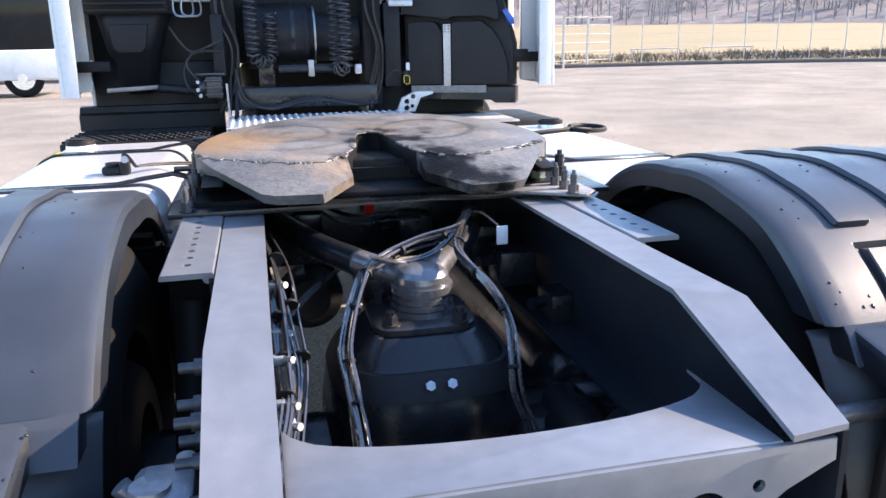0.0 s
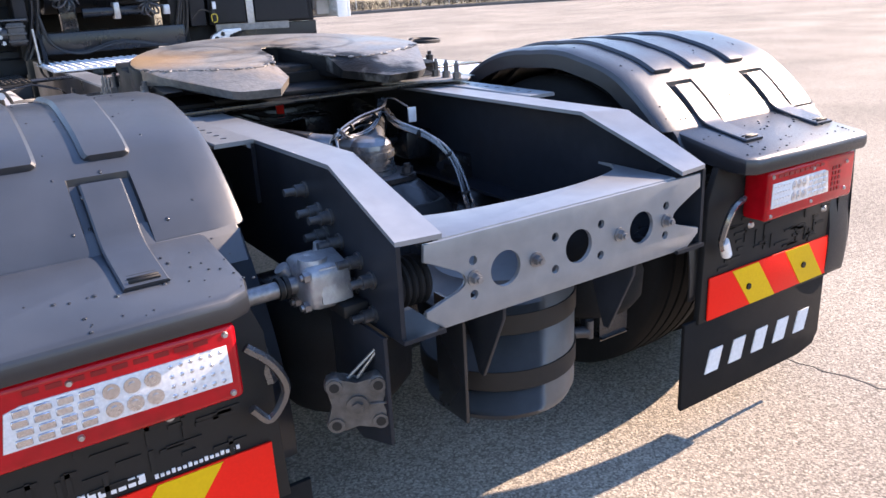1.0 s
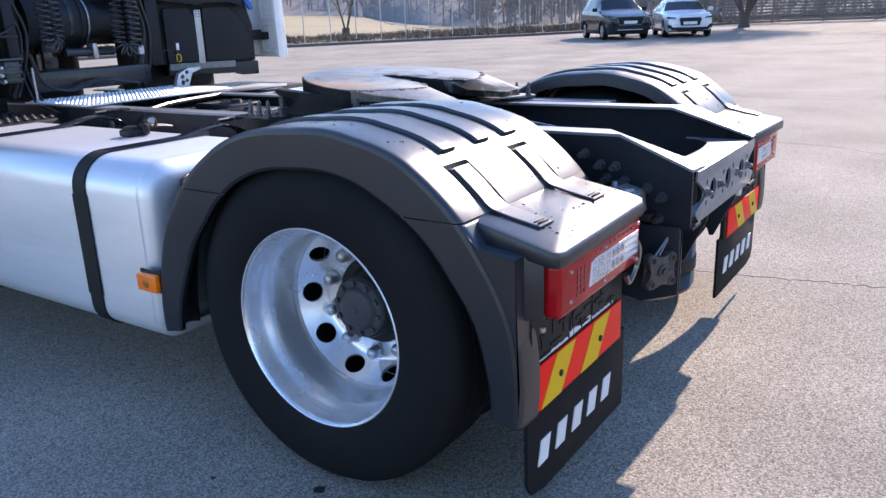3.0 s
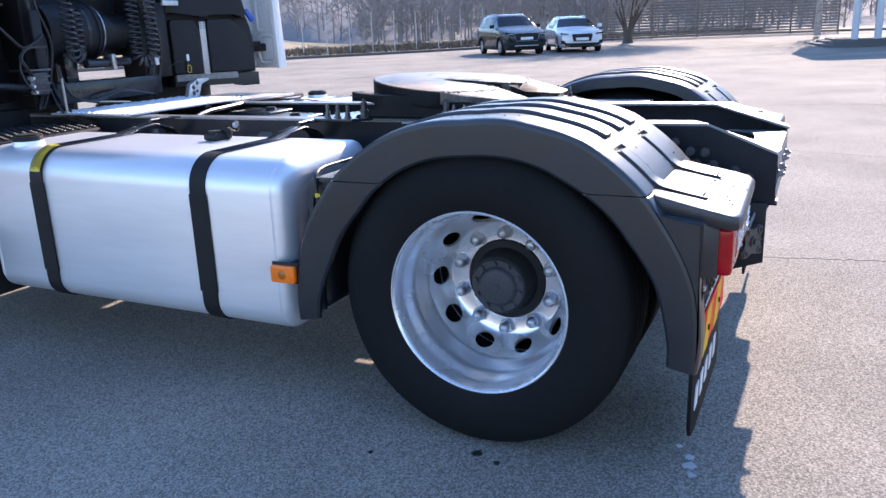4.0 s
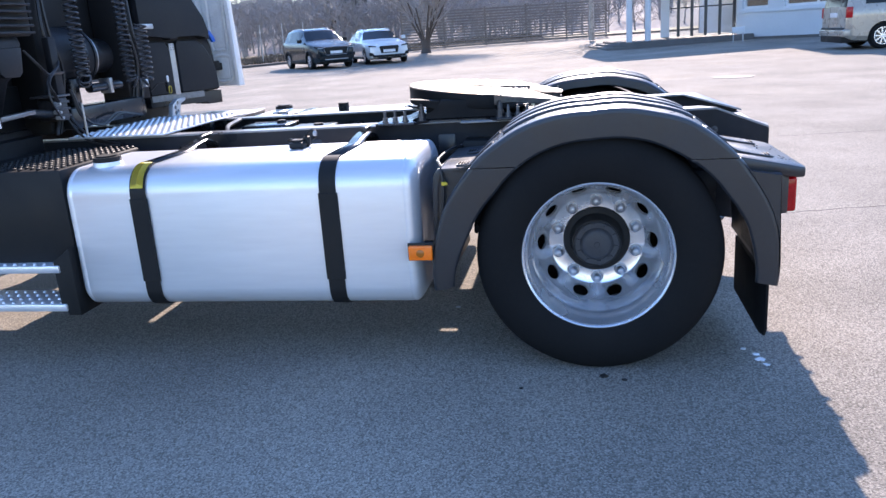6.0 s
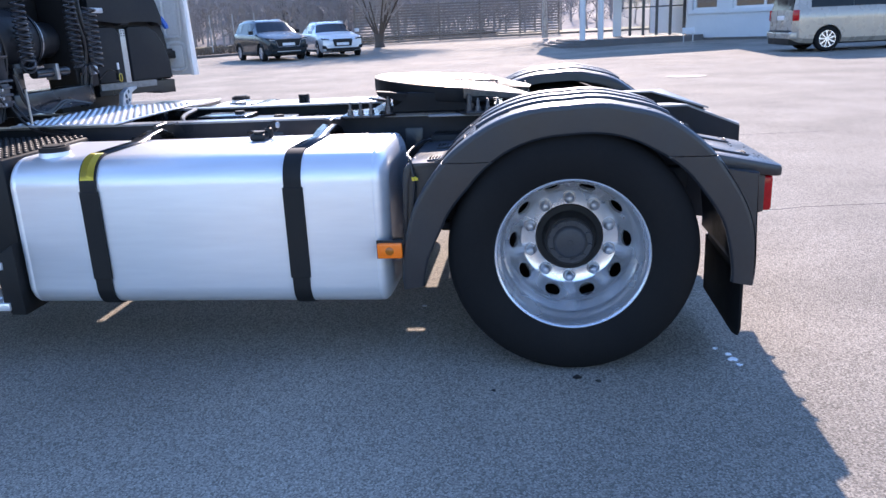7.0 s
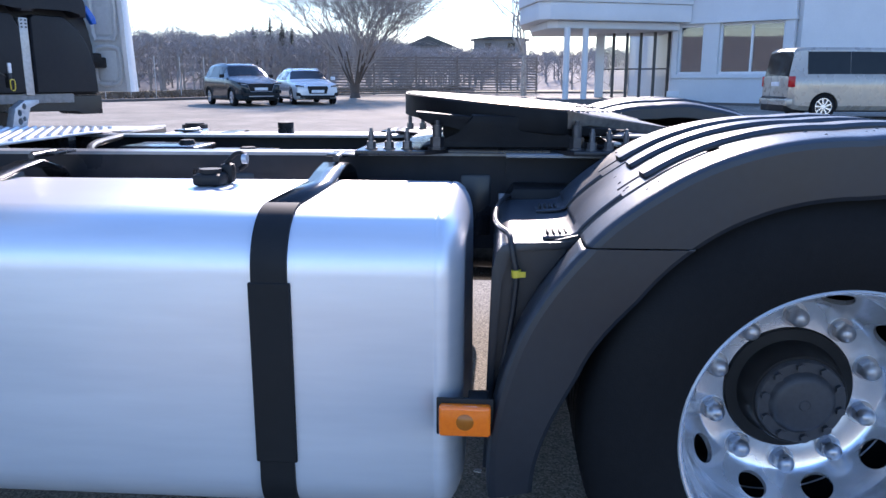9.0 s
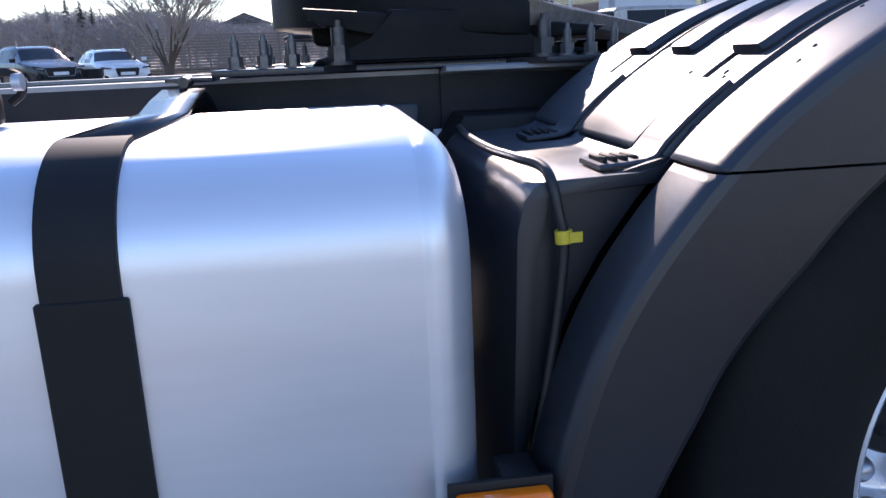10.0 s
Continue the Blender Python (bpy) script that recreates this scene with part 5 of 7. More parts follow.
# plug plate on the rail and conduit over the front apron
pp = part("plug_plate", bx(B(), -0.436, -0.426, 0.548, 0.64, 0.763, 0.828, 0.003), BOLT, truck, "dark plug plate on the chassis rail")
for y, z in ((0.617, 0.806), (0.574, 0.806), (0.617, 0.779)):
    part("plug", cy(B(), (-0.436, y, z), (-0.452, y, z), 0.0165, 18), BLACK, pp)
part("conduit", tube(B(), [(-0.45, 0.6, 0.8), (-0.5, 0.6, 0.822), (-0.62, 0.618, 0.846), (-0.82, 0.64, 0.852), (-1.0, 0.643, 0.853), (-1.09, 0.632, 0.853), (-1.135, 0.616, 0.849), (-1.16, 0.611, 0.835), (-1.167, 0.605, 0.8), (-1.168, 0.6, 0.77), (-1.168, 0.606, 0.7), (-1.168, 0.62, 0.61), (-1.168, 0.634, 0.53)], 0.0058, 10), CABLE, truck, "black corrugated cable conduit")
part("conduit_tape", cy(B(), (-1.168, 0.6, 0.77), (-1.1675, 0.601, 0.784), 0.0095, 14), YELLOW, truck, "yellow tape band")
part("tape_tail", bx(B(), -1.178, -1.176, 0.583, 0.597, 0.772, 0.783), YELLOW, truck, "yellow tape end")

# ---- deck behind the cab ----
cw = part("catwalk", bx(B(), -0.47, 0.47, 2.18, 2.74, 0.943, 0.952, 0.002), ALU, truck, "bright aluminium catwalk with raised studs")
st = B()
for i in range(26):
    for j in range(15):
        x, y = -0.45 + i * 0.036, 2.2 + j * 0.036 + (0.018 if i % 2 else 0)
        cy(st, (x, y, 0.952), (x, y, 0.9585), 0.0115, 9, 0.0075)
tagged(part("catwalk_studs", st, ALU, cw), kind="stuff")
part("side_walk", bx(B(), 0.48, 0.96, 2.22, 2.62, 0.92, 0.93, 0.003), mat("beige_plate", (0.5, 0.48, 0.44), (0.4, 0.38, 0.35), rough=0.5, metal=0.4), truck, "pale metal side plate")
part("side_walk_edge", bx(B(), 0.5, 0.94, 2.2, 2.24, 0.93, 0.936, 0.002), STEEL, truck, "thin bright edge strip")
for x in (-0.3, 0.1, 0.3):
    part("walk_support", bx(B(), x, x + 0.05, 2.2, 2.7, 0.89, 0.943, 0.003), SATIN, truck, "dark support under the catwalk")
# serrated black step deck over the battery box
gr = B()
for i in range(15):
    for j in range(10):
        x, y = -1.19 + i * 0.043 + (0.02 if j % 2 else 0), 2.3 + j * 0.045
        bx(gr, x - 0.012, x + 0.012, y - 0.006, y + 0.006, 0.9, 0.91, 0.003, 1)
bb = part("battery_box", bx(B(), -1.21, -0.56, 2.275, 2.95, 0.47, 0.9, 0.012), BLACK, truck, "black box under a serrated step deck")
tagged(part("step_teeth", gr, BLACK, bb), kind="stuff")
for z in (0.45, 0.27):
    s1 = part("side_step", bx(B(), -1.27, -1.06, 2.33, 2.95, z, z + 0.035, 0.006), ALU, truck, "bright aluminium step tread")
    tt = B()
    for i in range(12):
        for j in range(4):
            cy(tt, (-1.25 + j * 0.05, 2.36 + i * 0.05, z + 0.035), (-1.25 + j * 0.05, 2.36 + i * 0.05, z + 0.043), 0.01, 7, 0.006)
    tagged(part("tread_studs", tt, ALU, s1), kind="stuff")
part("step_side", prism(B(), [(2.27, 0.25), (2.33, 0.25), (2.36, 0.3), (2.36, 0.5), (2.27, 0.56)], "x", -1.26, -1.08, 0.003), BLACK, truck, "black step side plate")
part("side_box", bx(B(), 0.56, 1.21, 2.315, 2.95, 0.3, 0.915, 0.012), BLACK, truck, "black box before the far fuel tank")
# rail top hardware
for x0, x1, y0, y1, z1 in ((-0.2, 0.12, 1.42, 1.66, 0.905), (0.02, 0.24, 1.7, 1.98, 0.915), (-0.28, -0.08, 1.74, 2.04, 0.9)):
    vb = part("valve_box", bx(B(), x0, x1, y0, y1, z1 - 0.09, z1, 0.012, 3), SATIN, truck, "flat dark valve box between the rails")
    part("box_cap", cy(B(), ((x0 + x1) / 2, y0 + 0.07, z1), ((x0 + x1) / 2, y0 + 0.07, z1 + 0.016), 0.03, 20, 0.024), BLACK, vb)
    part("box_port", cy(B(), (x0 + 0.04, y1, z1 - 0.04), (x0 + 0.04, y1 + 0.07, z1 - 0.04), 0.012, 12), STEEL, vb)
part("gearbox", bx(B(), -0.28, 0.28, 2.34, 3.0, 0.45, 0.85, 0.06, 3), DARKSTEEL, truck, "dark gearbox between the rails")
part("cross_strut", tube(B(), [(-0.4, 1.85, 0.92), (-0.1, 2.0, 0.93), (0.3, 2.1, 0.93)], 0.012, 8), DARKSTEEL, truck, "dark strut across the rails")
loom("cable_loom", [(-0.46, 2.45, 0.9), (-0.45, 2.62, 0.93), (-0.44, 2.72, 1.02), (-0.44, 2.78, 1.15)], 3, 0.006, 0.01)
loom("cable_loom", [(-0.74, 1.3, 0.925), (-0.68, 1.38, 0.918), (-0.58, 1.45, 0.905), (-0.48, 1.5, 0.885)], 2, 0.004, 0.006)

# ---- cab back ----
cab = part("cab", bx(B(), -1.2, 1.2, 3.0, 5.2, 1.24, 3.4, 0.06, 3), WHITE, truck, "white cab seen from behind")
part("back_wall", bx(B(), -1.14, 1.14, 2.965, 2.998, 1.22, 2.2, 0.01), BLACK, cab)
for x0, x1, z1 in ((-1.15, -0.5, 1.24), (0.3, 0.98, 1.24)):
    part("wheel_arch", bx(B(), x0, x1, 2.93, 2.99, 0.5, z1, 0.012), BLACK, truck, "black plastic front wheel arch")
part("arch_step", prism(B(), [(2.86, 0.895), (2.86, 0.975), (2.9, 0.985), (2.905, 1.015), (2.935, 1.02), (2.935, 0.895)], "x", -1.23, -0.5, 0.006), GREYBOX, truck, "black stepped edge above the serrated deck")
part("engine_block", bx(B(), -0.42, 0.38, 3.5, 4.6, 0.5, 1.22, 0.08, 3), BLACK, truck, "dark engine under the cab")
for s in (-1, 1):
    # side deflector panels, seen from inside
    dp = prism(B(), [(2.455, 1.085), (2.95, 1.085), (3.0, 1.1), (3.0, 3.2), (2.66, 3.2), (2.49, 1.8)], "x", s * 1.235, s * 1.215, 0.006)
    d = part("side_deflector", dp, WHITE, truck, "white side deflector panel with pressed ribs")
    d.location.y = 0.1 if s < 0 else 0.0
    for y0, y1, z0, z1 in ((2.53, 2.66, 1.12, 1.3), (2.54, 2.66, 1.34, 1.75), (2.74, 2.93, 1.12, 1.46), (2.74, 2.93, 1.52, 1.9)):
        xi = s * 1.212
        part("pressed_rib", tube(B(), [(xi, y0 + 0.03, z0), (xi, y1 - 0.03, z0), (xi, y1, z0 + 0.03), (xi, y1, z1 - 0.03), (xi, y1 - 0.03, z1), (xi, y0 + 0.03, z1), (xi, y0, z1 - 0.03), (xi, y0, z0 + 0.03), (xi, y0 + 0.03, z0)], 0.011, 8, 2), WHITE, d)
        part("pressed_panel", bx(B(), *sorted((s * 1.214, s * 1.209)), y0 + 0.02, y1 - 0.02, z0 + 0.02, z1 - 0.02, 0.002, 1), WHITE, d)
    part("rim_flange", prism(B(), [(2.455, 1.085), (2.478, 1.8), (2.65, 3.2), (2.67, 3.2), (2.503, 1.8), (2.48, 1.085)], "x", s * 1.215, s * 1.15, 0.003), WHITE, d)
    part("inner_flange", prism(B(), [(2.7, 1.1), (2.7, 3.0), (2.72, 3.0), (2.72, 1.1)], "x", s * 1.214, s * 1.13, 0.003), WHITE, d)
    part("deflector_stay", bx(B(), *sorted((s * 1.215, s * 1.02)), 2.6, 2.66, 1.2, 1.252, 0.008), BLACK, d)
# air intake duct: a tapered scoop under a louvred box
pl = B()
rows = []
for z, xa, xb, ya in ((1.475, -1.075, -0.735, 2.66), (1.44, -1.065, -0.745, 2.64), (1.3, -1.04, -0.79, 2.68), (1.27, -1.03, -0.8, 2.72), (1.12, -1.0, -0.82, 2.78), (1.08, -0.97, -0.85, 2.84)):
    cx, hw = (xa + xb) / 2, (xb - xa) / 2
    ring = []
    for k in range(25):
        a = math.pi * k / 24
        e = 0.45
        ring.append(pl.verts.new((cx - hw * math.copysign(abs(math.cos(a)) ** e, math.cos(a)), 2.95 - (2.95 - ya) * math.sin(a) ** e, z)))
    rows.append(ring)
for a, b in zip(rows, rows[1:]):
    for k in range(24):
        pl.faces.new((a[k], a[k + 1], b[k + 1], b[k]))
for r_ in (rows[0][::-1], rows[-1]):
    pl.faces.new(r_)
pn = part("intake_duct", pl, GREYBOX, truck, "black moulded air intake duct with louvres", sharp=60)
part("scoop_inset", prism(B(), [(-1.0, 1.425), (-0.815, 1.425), (-0.835, 1.31), (-0.86, 1.29), (-0.96, 1.29), (-0.985, 1.31)], "y", 2.635, 2.66, 0.008), GREYBOX, pn)
lo = part("louvre_box", bx(B(), -1.1, -0.715, 2.64, 2.95, 1.475, 2.1, 0.01), BLACK, pn)
for k in range(18):
    part("louvre", bx(B(), -1.09, -0.725, 2.61, 2.65, 1.484 + k * 0.032, 1.496 + k * 0.032, 0.003, 1), GREYBOX, lo)
part("intake_bar", prism(B(), [(-1.04, 1.1), (-1.04, 1.122), (-0.8, 1.132), (-0.8, 1.112)], "y", 2.64, 2.67, 0.003), BOLT, truck, "thin grey cross bar")
part("intake_pipe", tube(B(), [(-0.81, 2.68, 1.115), (-0.72, 2.69, 1.105), (-0.64, 2.7, 1.095), (-0.56, 2.72, 1.09)], 0.022, 14), GREYBOX, truck, "dark rubber pipe to the valve")
part("bumper_pipe", cy(B(), (-1.158, 2.95, 1.0), (-1.158, 2.95, 1.17), 0.013, 16), INK, truck, "white post with a dark cap")
part("post_cap", cy(cy(B(), (-1.158, 2.95, 1.17), (-1.158, 2.95, 1.2), 0.015, 16), (-1.158, 2.95, 1.2), (-1.158, 2.95, 1.212), 0.015, 16, 0.008), DARKSTEEL, truck, "dark cap of the white post")
vv = B()
bx(vv, -0.575, -0.49, 2.68, 2.8, 1.05, 1.17, 0.012, 3)
cy(vv, (-0.575, 2.72, 1.11), (-0.605, 2.72, 1.11), 0.045, 24)
valve_body = part("brake_valve", vv, DARKSTEEL, truck, "dark brake valve behind the cab")
for z in (1.075, 1.11, 1.145):
    part("valve_rib", bx(B(), -0.578, -0.487, 2.672, 2.682, z - 0.006, z + 0.006, 0.002, 1), RAILBOLT, valve_body)
for x, z in ((-0.607, 1.14), (-0.61, 1.1), (-0.6, 1.07)):
    part("valve_fitting", cy(cy(B(), (x, 2.68, z), (x, 2.655, z), 0.011, 6), (x, 2.655, z), (x, 2.64, z), 0.0075, 12), CAST, valve_body)
part("valve_plate", bx(B(), -0.62, -0.475, 2.67, 2.8, 1.172, 1.182, 0.002), RAILBOLT, valve_body)
part("grey_cover", bx(B(), -0.525, -0.465, 2.7, 2.74, 1.16, 1.47, 0.008), GREYBOX, truck, "dark cover beside the post")
part("level_rod", cy(B(), (-0.463, 2.62, 0.96), (-0.466, 2.62, 1.13), 0.006, 8), STEEL, truck, "thin bright rod")
# silencer drum and pipe
for x0, x1, r in ((-0.36, -0.05, 0.17), (-0.05, -0.03, 0.176), (-0.03, 0.0, 0.15), (0.0, 0.012, 0.155), (0.012, 0.1, 0.12), (0.1, 0.25, 0.1)):
    nk = cy(B(), (x0, 2.94, 1.36), (x1, 2.94, 1.36), r, 40)
    if x0 < -0.3:
        drum = part("air_drum", nk, GREYBOX, truck, "large dark drum behind the cab")
    else:
        part("drum_neck", nk, GREYBOX, drum)
part("drum_band", cy(B(), (0.0, 2.94, 1.36), (0.01, 2.94, 1.36), 0.157, 40), STEEL, drum)
part("drum_band", cy(B(), (-0.12, 2.94, 1.36), (-0.1, 2.94, 1.36), 0.1725, 40), SATIN, drum)
pp = part("cross_pipe", cy(B(), (-0.2, 2.74, 1.19), (0.1, 2.74, 1.19), 0.025, 18), SATIN, truck, "dark pipe with a clamp")
part("pipe_clamp", bx(B(), -0.045, -0.015, 2.705, 2.775, 1.15, 1.235, 0.004), STEEL, pp)
part("cab_beam", bx(B(), -0.42, 0.32, 2.72, 2.86, 0.99, 1.1, 0.01), SATIN, truck, "dark cab beam")
part("cab_beam_leg", bx(B(), -0.3, -0.22, 2.78, 2.86, 1.09, 1.25, 0.008), SATIN, truck, "dark beam leg")
part("cab_post", bx(B(), -0.52, -0.4, 2.78, 2.96, 0.98, 2.1, 0.01), BLACK, truck, "dark upright post")
part("cab_post", bx(B(), 0.26, 0.36, 2.78, 2.96, 0.98, 2.1, 0.01), BLACK, truck, "dark upright post")
part("cover_panel", bx(B(), 0.37, 0.46, 2.76, 2.9, 1.08, 1.52, 0.008), GREYBOX, truck, "grey cover panel")
part("grab_bar", bx(B(), 0.39, 0.52, 2.7, 2.72, 1.5, 1.53, 0.004), CAST, truck, "bright handle")
for x0, x1 in ((-0.735, -0.5), (0.35, 0.47)):
    lh = part("line_holder", bx(B(), x0, x1, 2.9, 2.96, 1.54, 1.68, 0.008), INK, truck, "white painted line holder")
    for x in (x0 + 0.06, x0 + 0.1):
        part("holder_loop", tube(B(), [(x - 0.03, 2.89, 1.56), (x - 0.035, 2.885, 1.5), (x - 0.015, 2.88, 1.47), (x + 0.05, 2.88, 1.47), (x + 0.065, 2.885, 1.5), (x + 0.06, 2.89, 1.56)], 0.006, 8), CAST, lh)
part("holder_arm", bx(B(), -0.5, -0.43, 2.9, 2.93, 1.55, 1.565, 0.003), INK, truck, "white bar beside the line holder")


def ucoil(x, y, z1, zb, r, w, rise):
    """A coil that hangs down and turns up again; w is the way across to its second strand."""
    path = [Vector((x, y, z1 + (zb - z1) * k / 60)) for k in range(60)]
    w = Vector((*w, 0))
    h = w.length / 2
    for k in range(22):
        a = math.pi + math.pi * k / 21
        path.append(Vector((x, y, zb + h * math.sin(a))) + w * (0.5 + 0.5 * math.cos(a)))
    path += [Vector((x, y, zb + rise * k / 30)) + w for k in range(30)]
    out = []
    side = Vector((-w.y, w.x, 0)).normalized()
    run = 0.0
    for a, b in zip(path, path[1:]):
        d = b - a
        u = d.cross(side).normalized()
        n = max(2, int(d.length / 0.0024))
        for j in range(n):
            q = 2 * math.pi * (run + d.length * j / n) / 0.029
            out.append(a.lerp(b, j / n) + r * (math.cos(q) * u + math.sin(q) * side))
        run += d.length
    return part("coiled_hose", tube(B(), out, 0.0058, 8, 0), HOSE, truck, "black coiled air hose")


HOSE = mat("black_hose", (0.035, 0.035, 0.038), (0.022, 0.022, 0.024), rough=0.3, spec=0.7, scale=200)
ucoil(-0.322, 2.68, 1.78, 1.285, 0.032, (0.095, 0.055), 0.2)
ucoil(0.098, 2.66, 1.78, 1.235, 0.032, (0.04, -0.09), 0.3)
part("hose_plug", bx(B(), 0.19, 0.225, 2.62, 2.66, 1.16, 1.21, 0.006), CAST, truck, "bright hose plug")
for x, w in ((0.3, 0.03), (0.34, 0.02), (-0.45, 0.03)):
    loom("cable_loom", [(x, 2.76, 1.75), (x - w, 2.74, 1.5), (x + w, 2.74, 1.3), (x, 2.76, 1.1), (x - 0.05, 2.76, 0.98)], 3, 0.009, 0.012)
loom("cable_loom", [(-0.72, 2.7, 1.41), (-0.67, 2.67, 1.34), (-0.62, 2.66, 1.29), (-0.53, 2.67, 1.32), (-0.47, 2.7, 1.35)], 2, 0.005, 0.006)
loom("cable_loom", [(-0.48, 2.68, 1.29), (-0.6, 2.66, 1.285), (-0.655, 2.65, 1.24), (-0.64, 2.64, 1.19), (-0.6, 2.65, 1.14)], 2, 0.005, 0.006)
loom("cable_loom", [(-0.62, 2.66, 1.29), (-0.665, 2.65, 1.2), (-0.65, 2.64, 1.12), (-0.6, 2.65, 1.07)], 1, 0.005, 0.004)
loom("cable_loom", [(-0.42, 2.7, 1.2), (-0.38, 2.68, 1.05), (-0.25, 2.66, 1.0), (-0.05, 2.68, 1.04), (0.2, 2.68, 1.0)], 2, 0.006, 0.006)
# storage box with strap and tray
box = part("storage_box", prism(B(), [(0.5, 1.075), (0.5, 1.72), (0.86, 1.72), (0.97, 1.55), (1.0, 1.44), (1.025, 1.36), (1.04, 1.3), (1.04, 1.075)], "y", 2.58, 2.95, 0.016), GREYBOX, truck, "dark grey moulded box with a metal strap")
part("box_cover", prism(B(), [(0.525, 1.085), (0.525, 1.405), (0.537, 1.42), (0.66, 1.42), (0.672, 1.41), (0.695, 1.36), (0.695, 1.085)], "y", 2.48, 2.6, 0.014), GREYBOX, box)
part("box_cover", prism(B(), [(0.742, 1.085), (0.742, 1.405), (0.755, 1.42), (0.89, 1.42), (0.945, 1.37), (0.985, 1.3), (1.015, 1.2), (1.02, 1.085)], "y", 2.48, 2.6, 0.014), GREYBOX, box)
part("box_strap", bx(B(), 0.7, 0.737, 2.51, 2.575, 1.075, 1.405, 0.004), STEEL, box, "bright steel strap")
part("box_hood", prism(B(), [(0.5, 1.72), (0.5, 1.452), (0.668, 1.452), (0.69, 1.428), (0.74, 1.428), (0.758, 1.456), (0.9, 1.456), (0.94, 1.42), (0.972, 1.42), (0.975, 1.47), (0.95, 1.56), (0.86, 1.72)], "y", 2.42, 2.6, 0.012), GREYBOX, box)
for x in (0.71, 0.727):
    for z in (1.365, 1.38, 1.395):
        part("strap_rivet", cy(B(), (x, 2.51, z), (x, 2.503, z), 0.004, 8), DARKSTEEL, box)
part("tray_band", bx(B(), 0.535, 0.91, 2.52, 2.56, 1.04, 1.082, 0.004), DUST, box, "dull grey metal band under the box")
tray = part("box_tray", prism(B(), [(0.53, 1.005), (0.53, 1.07), (1.05, 1.07), (1.05, 0.985), (0.95, 0.985), (0.93, 1.005)], "y", 2.55, 2.9, 0.004), SATIN, truck, "dark tray under the storage box")
blue = part("blue_handle", prism(B(), [(0.985, 1.47), (1.005, 1.478), (1.04, 1.43), (1.045, 1.4), (1.025, 1.395)], "y", 2.5, 2.56, 0.008), BLUE, truck, "blue plastic handle")
part("tray_stay", bx(B(), 1.02, 1.13, 2.58, 2.63, 1.222, 1.268, 0.006), BLACK, truck, "short black stay")
br = prism(B(), [(0.4, 0.955), (0.43, 1.03), (0.5, 1.06), (0.6, 1.06), (0.6, 1.045), (0.53, 1.03), (0.5, 0.955)], "y", 2.6, 2.63, 0.002)
bk = part("spoked_bracket", br, CAST, truck, "pale spoked bracket")
hb = B()
for x, z, r in ((0.455, 0.975, 0.015), (0.455, 1.01, 0.014), (0.49, 1.035, 0.013), (0.485, 0.985, 0.011)):
    cy(hb, (x, 2.58, z), (x, 2.65, z), r, 14)
cut(bk, hb)
loom("plug_cable", [(0.36, 2.7, 1.12), (0.4, 2.66, 1.17), (0.44, 2.64, 1.16), (0.46, 2.64, 1.14)], 1, 0.004, 0.001)
part("plug_tag", bx(B(), 0.462, 0.482, 2.63, 2.636, 1.17, 1.21, 0.002), INK, truck, "white plug tag")
part("plug_body", bx(B(), 0.45, 0.472, 2.625, 2.645, 1.11, 1.17, 0.004), BLACK, truck, "black plug")
part("plug_ring", tube(B(), [(0.448, 2.62, 1.105), (0.448, 2.62, 1.14), (0.475, 2.62, 1.14), (0.475, 2.62, 1.105), (0.455, 2.62, 1.1)], 0.0025, 6), YELLOW, truck, "yellow sealing ring")
# the box stands askew, its face turned towards the near side
turn = Matrix.Translation((1.045, 2.565, 0)) @ Matrix.Rotation(radians(-25), 4, "Z") @ Matrix.Diagonal((1.12, 0.45, 1, 1)) @ Matrix.Translation((-1.045, -2.565, 0))
for ob in (box, tray, blue):
    ob.matrix_basis = turn

# ---- surroundings ----
GRASS = mat("dry_meadow", (0.31, 0.25, 0.135), (0.225, 0.19, 0.1), rough=0.9, scale=3, big=0.12, bump=0.5, bscale=30)
KERB = mat("dark_concrete_kerb", (0.14, 0.13, 0.125), (0.08, 0.078, 0.075), rough=0.85, scale=20, big=1.5)
# paler than bark: the distance haze of the wood is put into this colour
TWIG = mat("bare_twigs", (0.33, 0.312, 0.305), (0.215, 0.203, 0.2), rough=0.9, scale=4, big=0.08)
BARK = mat("bark", (0.11, 0.095, 0.08), (0.06, 0.05, 0.045), rough=0.9, scale=25, big=3, bump=0.5, bscale=60)
BIRCH = mat("birch_bark", (0.5, 0.48, 0.44), (0.2, 0.19, 0.18), rough=0.8, scale=18, big=5)
SPRUCE = mat("spruce_needles", (0.03, 0.045, 0.025), (0.018, 0.026, 0.016), rough=0.85, scale=8)
# slope tone lifted likewise, haze included in the colour
HILL = mat("leafless_wood_floor", (0.26, 0.238, 0.228), (0.165, 0.15, 0.145), rough=1.0, scale=2.2, big=0.2, stretch=(1, 1, 0.25))
SCRUB = mat("dead_scrub", (0.16, 0.132, 0.1), (0.075, 0.064, 0.052), rough=0.95, scale=6, big=0.5)
KERBLIGHT = mat("worn_manhole_concrete", (0.27, 0.24, 0.21), (0.2, 0.18, 0.16), rough=0.85, scale=20)
RENDERW = mat("pale_wall_render", (0.62, 0.64, 0.66), (0.54, 0.56, 0.585), rough=0.8, scale=30, big=0.8, bump=0.1)
CONCRETE = mat("pale_concrete", (0.42, 0.41, 0.4), (0.3, 0.29, 0.285), rough=0.8, scale=20, big=1.2)
WINFRAME = mat("white_window_frame", (0.7, 0.71, 0.72), (0.62, 0.63, 0.64), rough=0.4)
DARKFRAME = mat("dark_door_frame", (0.04, 0.045, 0.05), rough=0.4)
